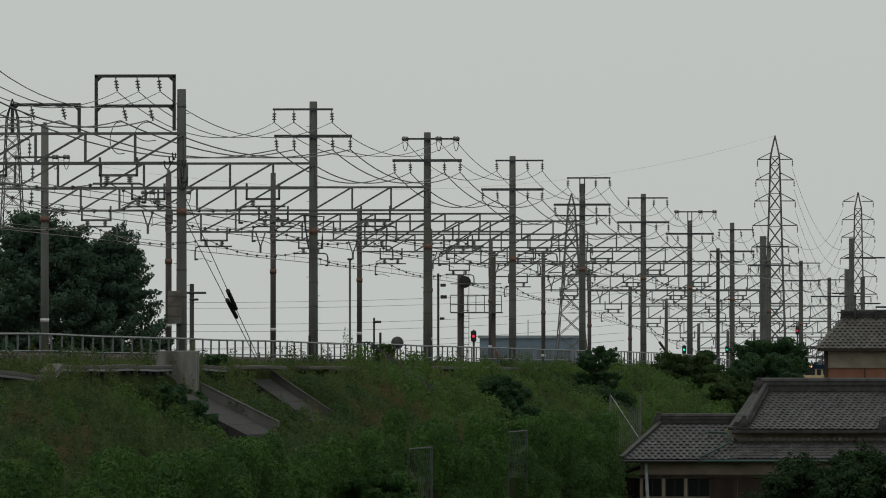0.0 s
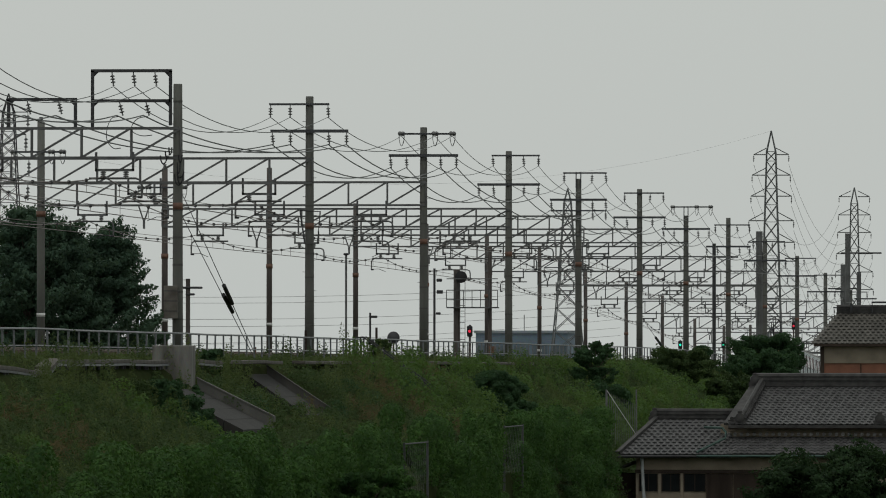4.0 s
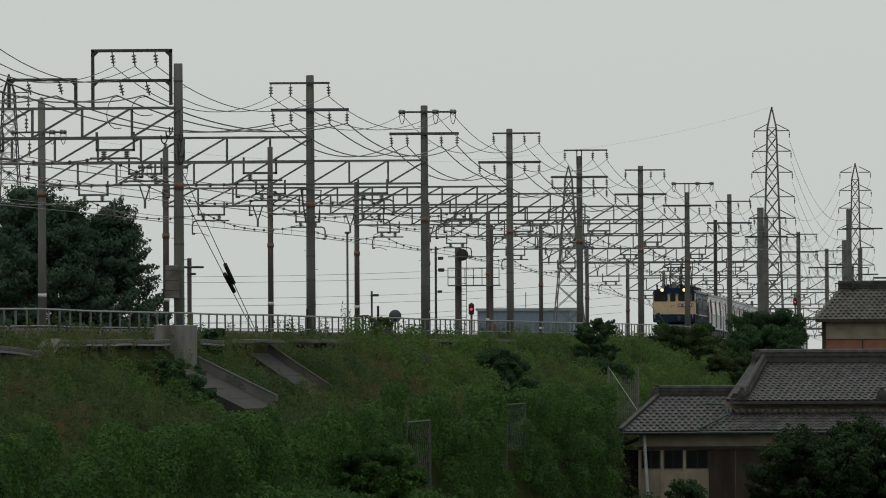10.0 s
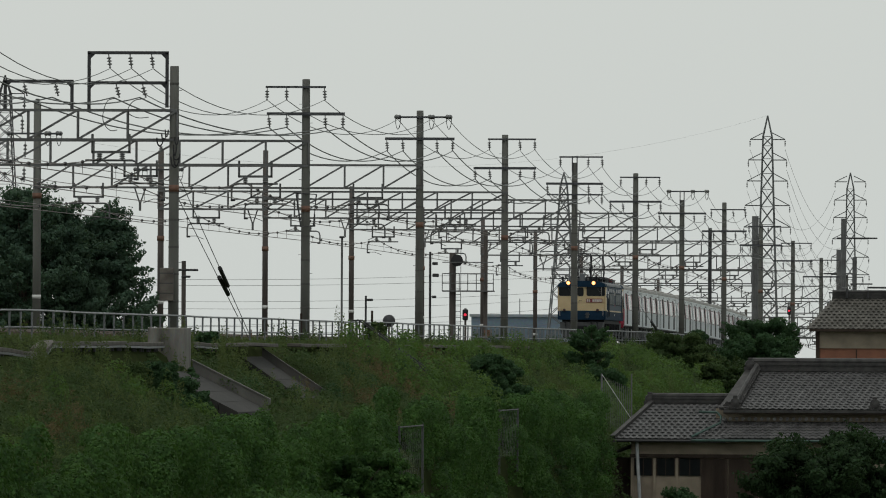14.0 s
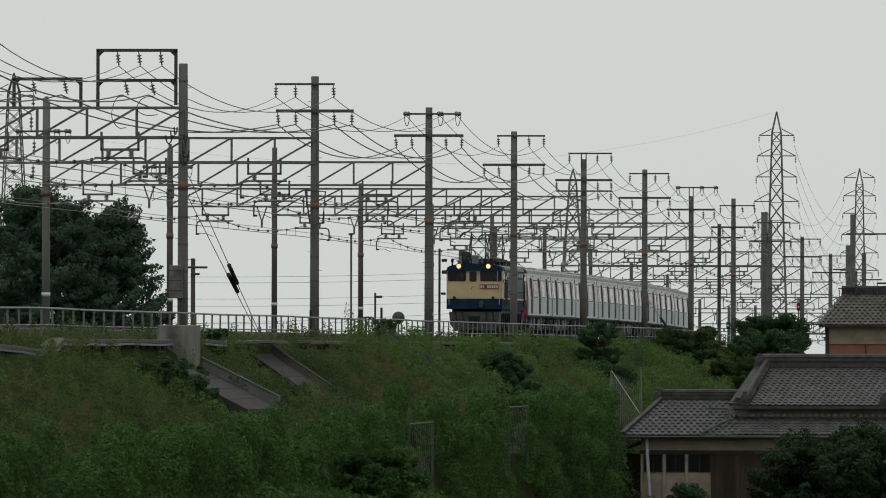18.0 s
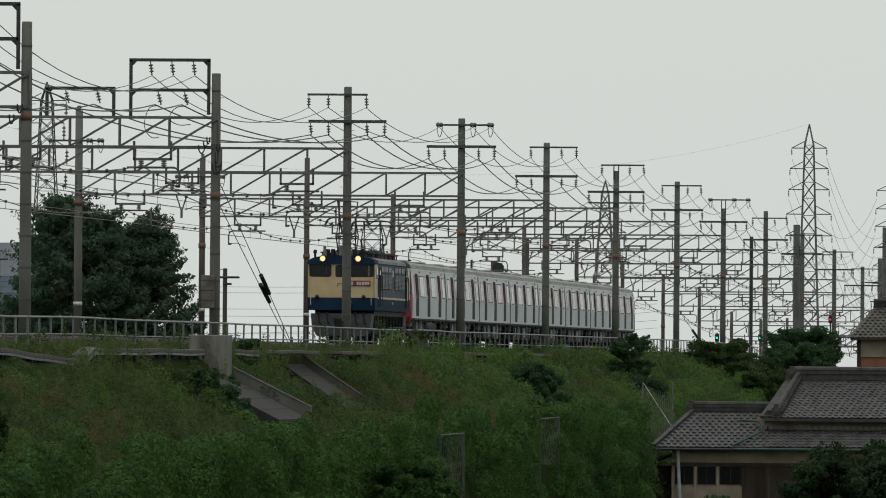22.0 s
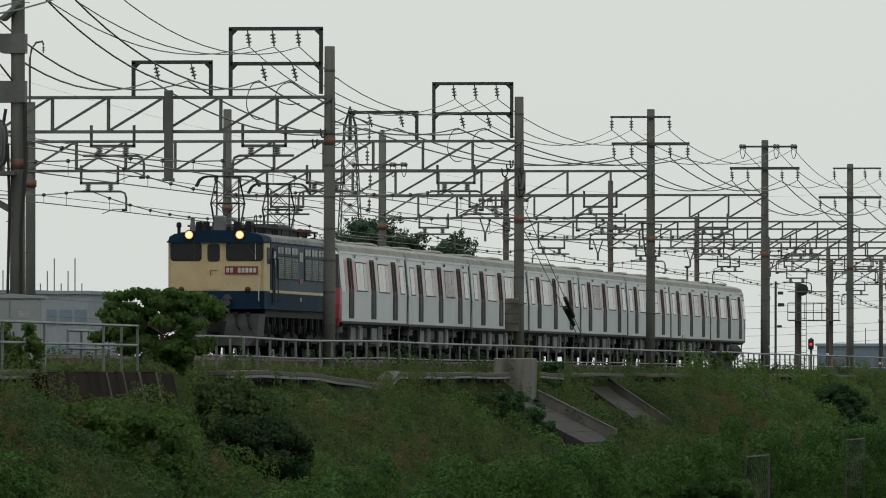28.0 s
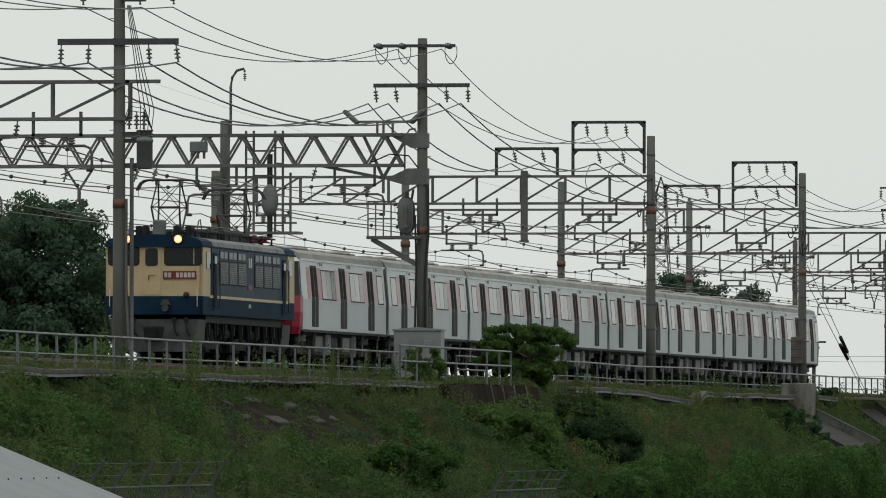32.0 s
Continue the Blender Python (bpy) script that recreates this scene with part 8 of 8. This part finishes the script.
    tube(bm, (HX + 0.1, HY - 0.05, we - 0.05), (-24.8, HY - 0.05, we - 0.05), 0.045, 6)
    part("eave_gutter", bm, DARK_STEEL, h)
    # lean-to at the outer end
    bm = B()
    prism(bm, [(HX - 0.75, 1.45), (HX + 0.7, 2.0), (HX + 0.7, 1.9), (HX - 0.75, 1.35)], HY + 1.0, HY + 6)
    part("lean_to_roof", bm, RIDGE, h)
    bm = B()
    box(bm, HX - 0.5, HY + 1.4, -1.4, HX + 0.74, HY + 5.6, 1.4)
    part("lean_to_wall", bm, WOOD_DARK, h)


house()


def second_house():
    h = thing("rust_walled_house", MOVE((0.5, 0, 0)), "taller house with brownish clay tiles and rust red wall", "house")
    y = 470.0
    bm = B()
    box(bm, -22.2, y, -1.2, -8, y + 8, 6.95)
    part("wall", bm, RED_WALL, h, "rust red wall")
    bm = B()
    box(bm, -22.25, y - 0.06, 6.15, -8, y - 0.004, 7.0)
    part("wall_band", bm, PLASTER, h, "beige band under the eave")
    bm = B()
    box(bm, -22.3, y - 0.1, 4.0, -22.12, y - 0.004, 6.95)
    box(bm, -22.6, y - 0.5, 6.95, -8, y - 0.38, 7.08)
    part("corner_board", bm, WOOD_DARK, h)
    for x in (-20.4, -18.0):
        bm = B()
        box(bm, x, y - 0.04, 4.0, x + 0.05, y - 0.006, 6.1)
        part("panel_joint", bm, WOOD_DARK, h)
    # hipped roof with wavy tiles
    run, rise, ze = 2.2, 1.5, 7.05
    bm = B()
    v = [bm.verts.new(c) for c in ((-22.7, y - 0.5, ze), (-7, y - 0.5, ze), (-7, y - 0.5 + run, ze + rise), (-21.5, y - 0.5 + run, ze + rise), (-22.7, y + 8.5, ze), (-21.5, y + 6, ze + rise))]
    bm.faces.new((v[0], v[1], v[2], v[3]))
    bm.faces.new((v[0], v[3], v[5], v[4]))
    part("roof_deck", bm, RIDGE, h)
    tile = tile_mesh(TILE_FAR, 0.25)
    ang = math.atan2(rise, run)
    for r in range(11):
        d = r * 0.24
        f = d / math.hypot(run, rise)
        for k in range(24):
            part("roof_tile", tile, None, h, at=MOVE((-22.7 + 1.2 * f + k * 0.25, y - 0.5 + d * math.cos(ang), ze + d * math.sin(ang) + 0.02)) @ pose(0, 0, 0, math.degrees(ang) - 3, 0, 0))
    ridge(h, (-21.6, y - 0.5 + run, ze + rise + 0.1), (-7, y - 0.5 + run, ze + rise + 0.1), 0.25, 0.3)
    bm = B()
    path_tube(bm, [(-19.9, y + 1.5, ze + rise), (-19.9, y + 1.5, ze + rise + 0.5), (-18.6, y + 1.5, ze + rise + 0.5)], 0.05, 5)
    tube(bm, (-20.9, y + 1.5, ze + rise), (-20.9, y + 1.5, ze + rise + 0.45), 0.06, 6)
    part("roof_pipe", bm, DARK_STEEL, h)


second_house()

# pale roof of a shed close to the camera's side of the line
sh = thing("shed", MOVE((0, 0, 0.93)), "low shed with a pale sheet metal roof", "shed")
bm = B()
prism(bm, [(-26.5, 1.2), (-21.0, 3.95), (-15.4, 1.65), (-15.4, 1.55), (-21.0, 3.84), (-26.5, 1.1)], 57, 70)
part("roof", bm, PALE_ROOF, sh)
bm = B()
prism(bm, [(-25.8, GROUND - 1.2), (-16.2, GROUND - 1.2), (-16.2, 1.8), (-21.0, 3.75), (-25.8, 1.4)], 58, 69.5)
part("wall", bm, CONCRETE, sh)
bm = B()
for k in range(12):
    for j in range(3):
        tube(bm, (-20.2 + j * 1.6, 57.5 + k, 3.61 - j * 0.66), (-20.2 + j * 1.6, 57.5 + k, 3.65 - j * 0.66), 0.012, 6)
tagged(part("roof_screws", bm, DARK_STEEL, sh), kind="stuff")


# ---- mesh fences at the foot of the bank ----
def security_fence(y0, y1, x, ztop, label, arms=True):
    f = thing("security_fence", MOVE((x, y0, ztop - 2.2)), label, "fence", "mesh fences at the foot of the bank")
    n = int((y1 - y0) / 2.9)
    bm = B()
    bar(bm, (0, 0, -0.6), (0, 0, 1.75), 0.07, 0.07)
    if arms:
        bar(bm, (0, 0, 1.75), (0.32, 0, 2.25), 0.07, 0.07)
    me = to_mesh("post", bm, FENCE_OLD)
    for k in range(n + 1) if arms else (0, n):
        part("post", me, None, f, at=MOVE((0, k * 2.9, 0)))
    lines = (("rail", 1.7, 0), ("rail", 0.4, 0), ("barbed_wire", 1.95, 0.13), ("barbed_wire", 2.2, 0.29))
    for nm, z, dx in lines if arms else lines[:1]:
        bm = B()
        tube(bm, (dx, -0.1, z), (dx, n * 2.9 + 0.1, z), 0.025 if nm == "rail" else 0.008, 5)
        part(nm, bm, FENCE_OLD, f)
    bm = B()
    gap, wire = (0.3, 0.006) if arms else (0.75, 0.005)
    for k in range(int((n * 2.9 - 1.5) / gap) + 1):
        bar(bm, (0.02, k * gap, 0.0), (0.02, k * gap + 1.5, 1.68), wire, wire)
        bar(bm, (0.02, k * gap + 1.5, 0.0), (0.02, k * gap, 1.68), wire, wire)
    tagged(part("wire_mesh", bm, MESH_WIRE, f), kind="stuff")


security_fence(114, 132, -27.2, 3.98, "leaning grey security fence with barbed wire arms")
security_fence(174, 187, -27.2, 3.62, "grey security fence with angled posts among bushes")
security_fence(316, 327, -28.0, 4.0, "grey mesh fence in a gap of the vines", False)
security_fence(357, 366, -28.0, 4.3, "grey mesh fence with vines on it", False)


def tall_mesh(x0, x1, y, z0, z1, label):
    f = thing("mesh_screen", MOVE((x0, y, z0)), label, "fence", "mesh fences at the foot of the bank")
    for x in (0.0, x1 - x0):
        bm = B()
        bar(bm, (x, 0, -0.5), (x, 0, z1 - z0), 0.06, 0.06)
        part("post", bm, GALVANISED, f)
    for k in range(int((x1 - x0) / 0.09)):
        bm = B()
        bar(bm, (k * 0.09 + 0.05, 0, 0), (k * 0.09 + 0.05, 0, z1 - z0 - 0.1 - 0.45 * k * 0.09), 0.022, 0.022)
        part("bar", bm, GALVANISED, f)
    bm = B()
    bar(bm, (0, -0.02, z1 - z0), (x1 - x0, -0.02, (z1 - z0) * 0.3), 0.02, 0.025)
    part("white_brace", bm, WHITE_MARK, f)


tall_mesh(-29.0, -27.7, 426, 2.2, 5.0, "grey barred fence panel with a white diagonal brace")


motions()
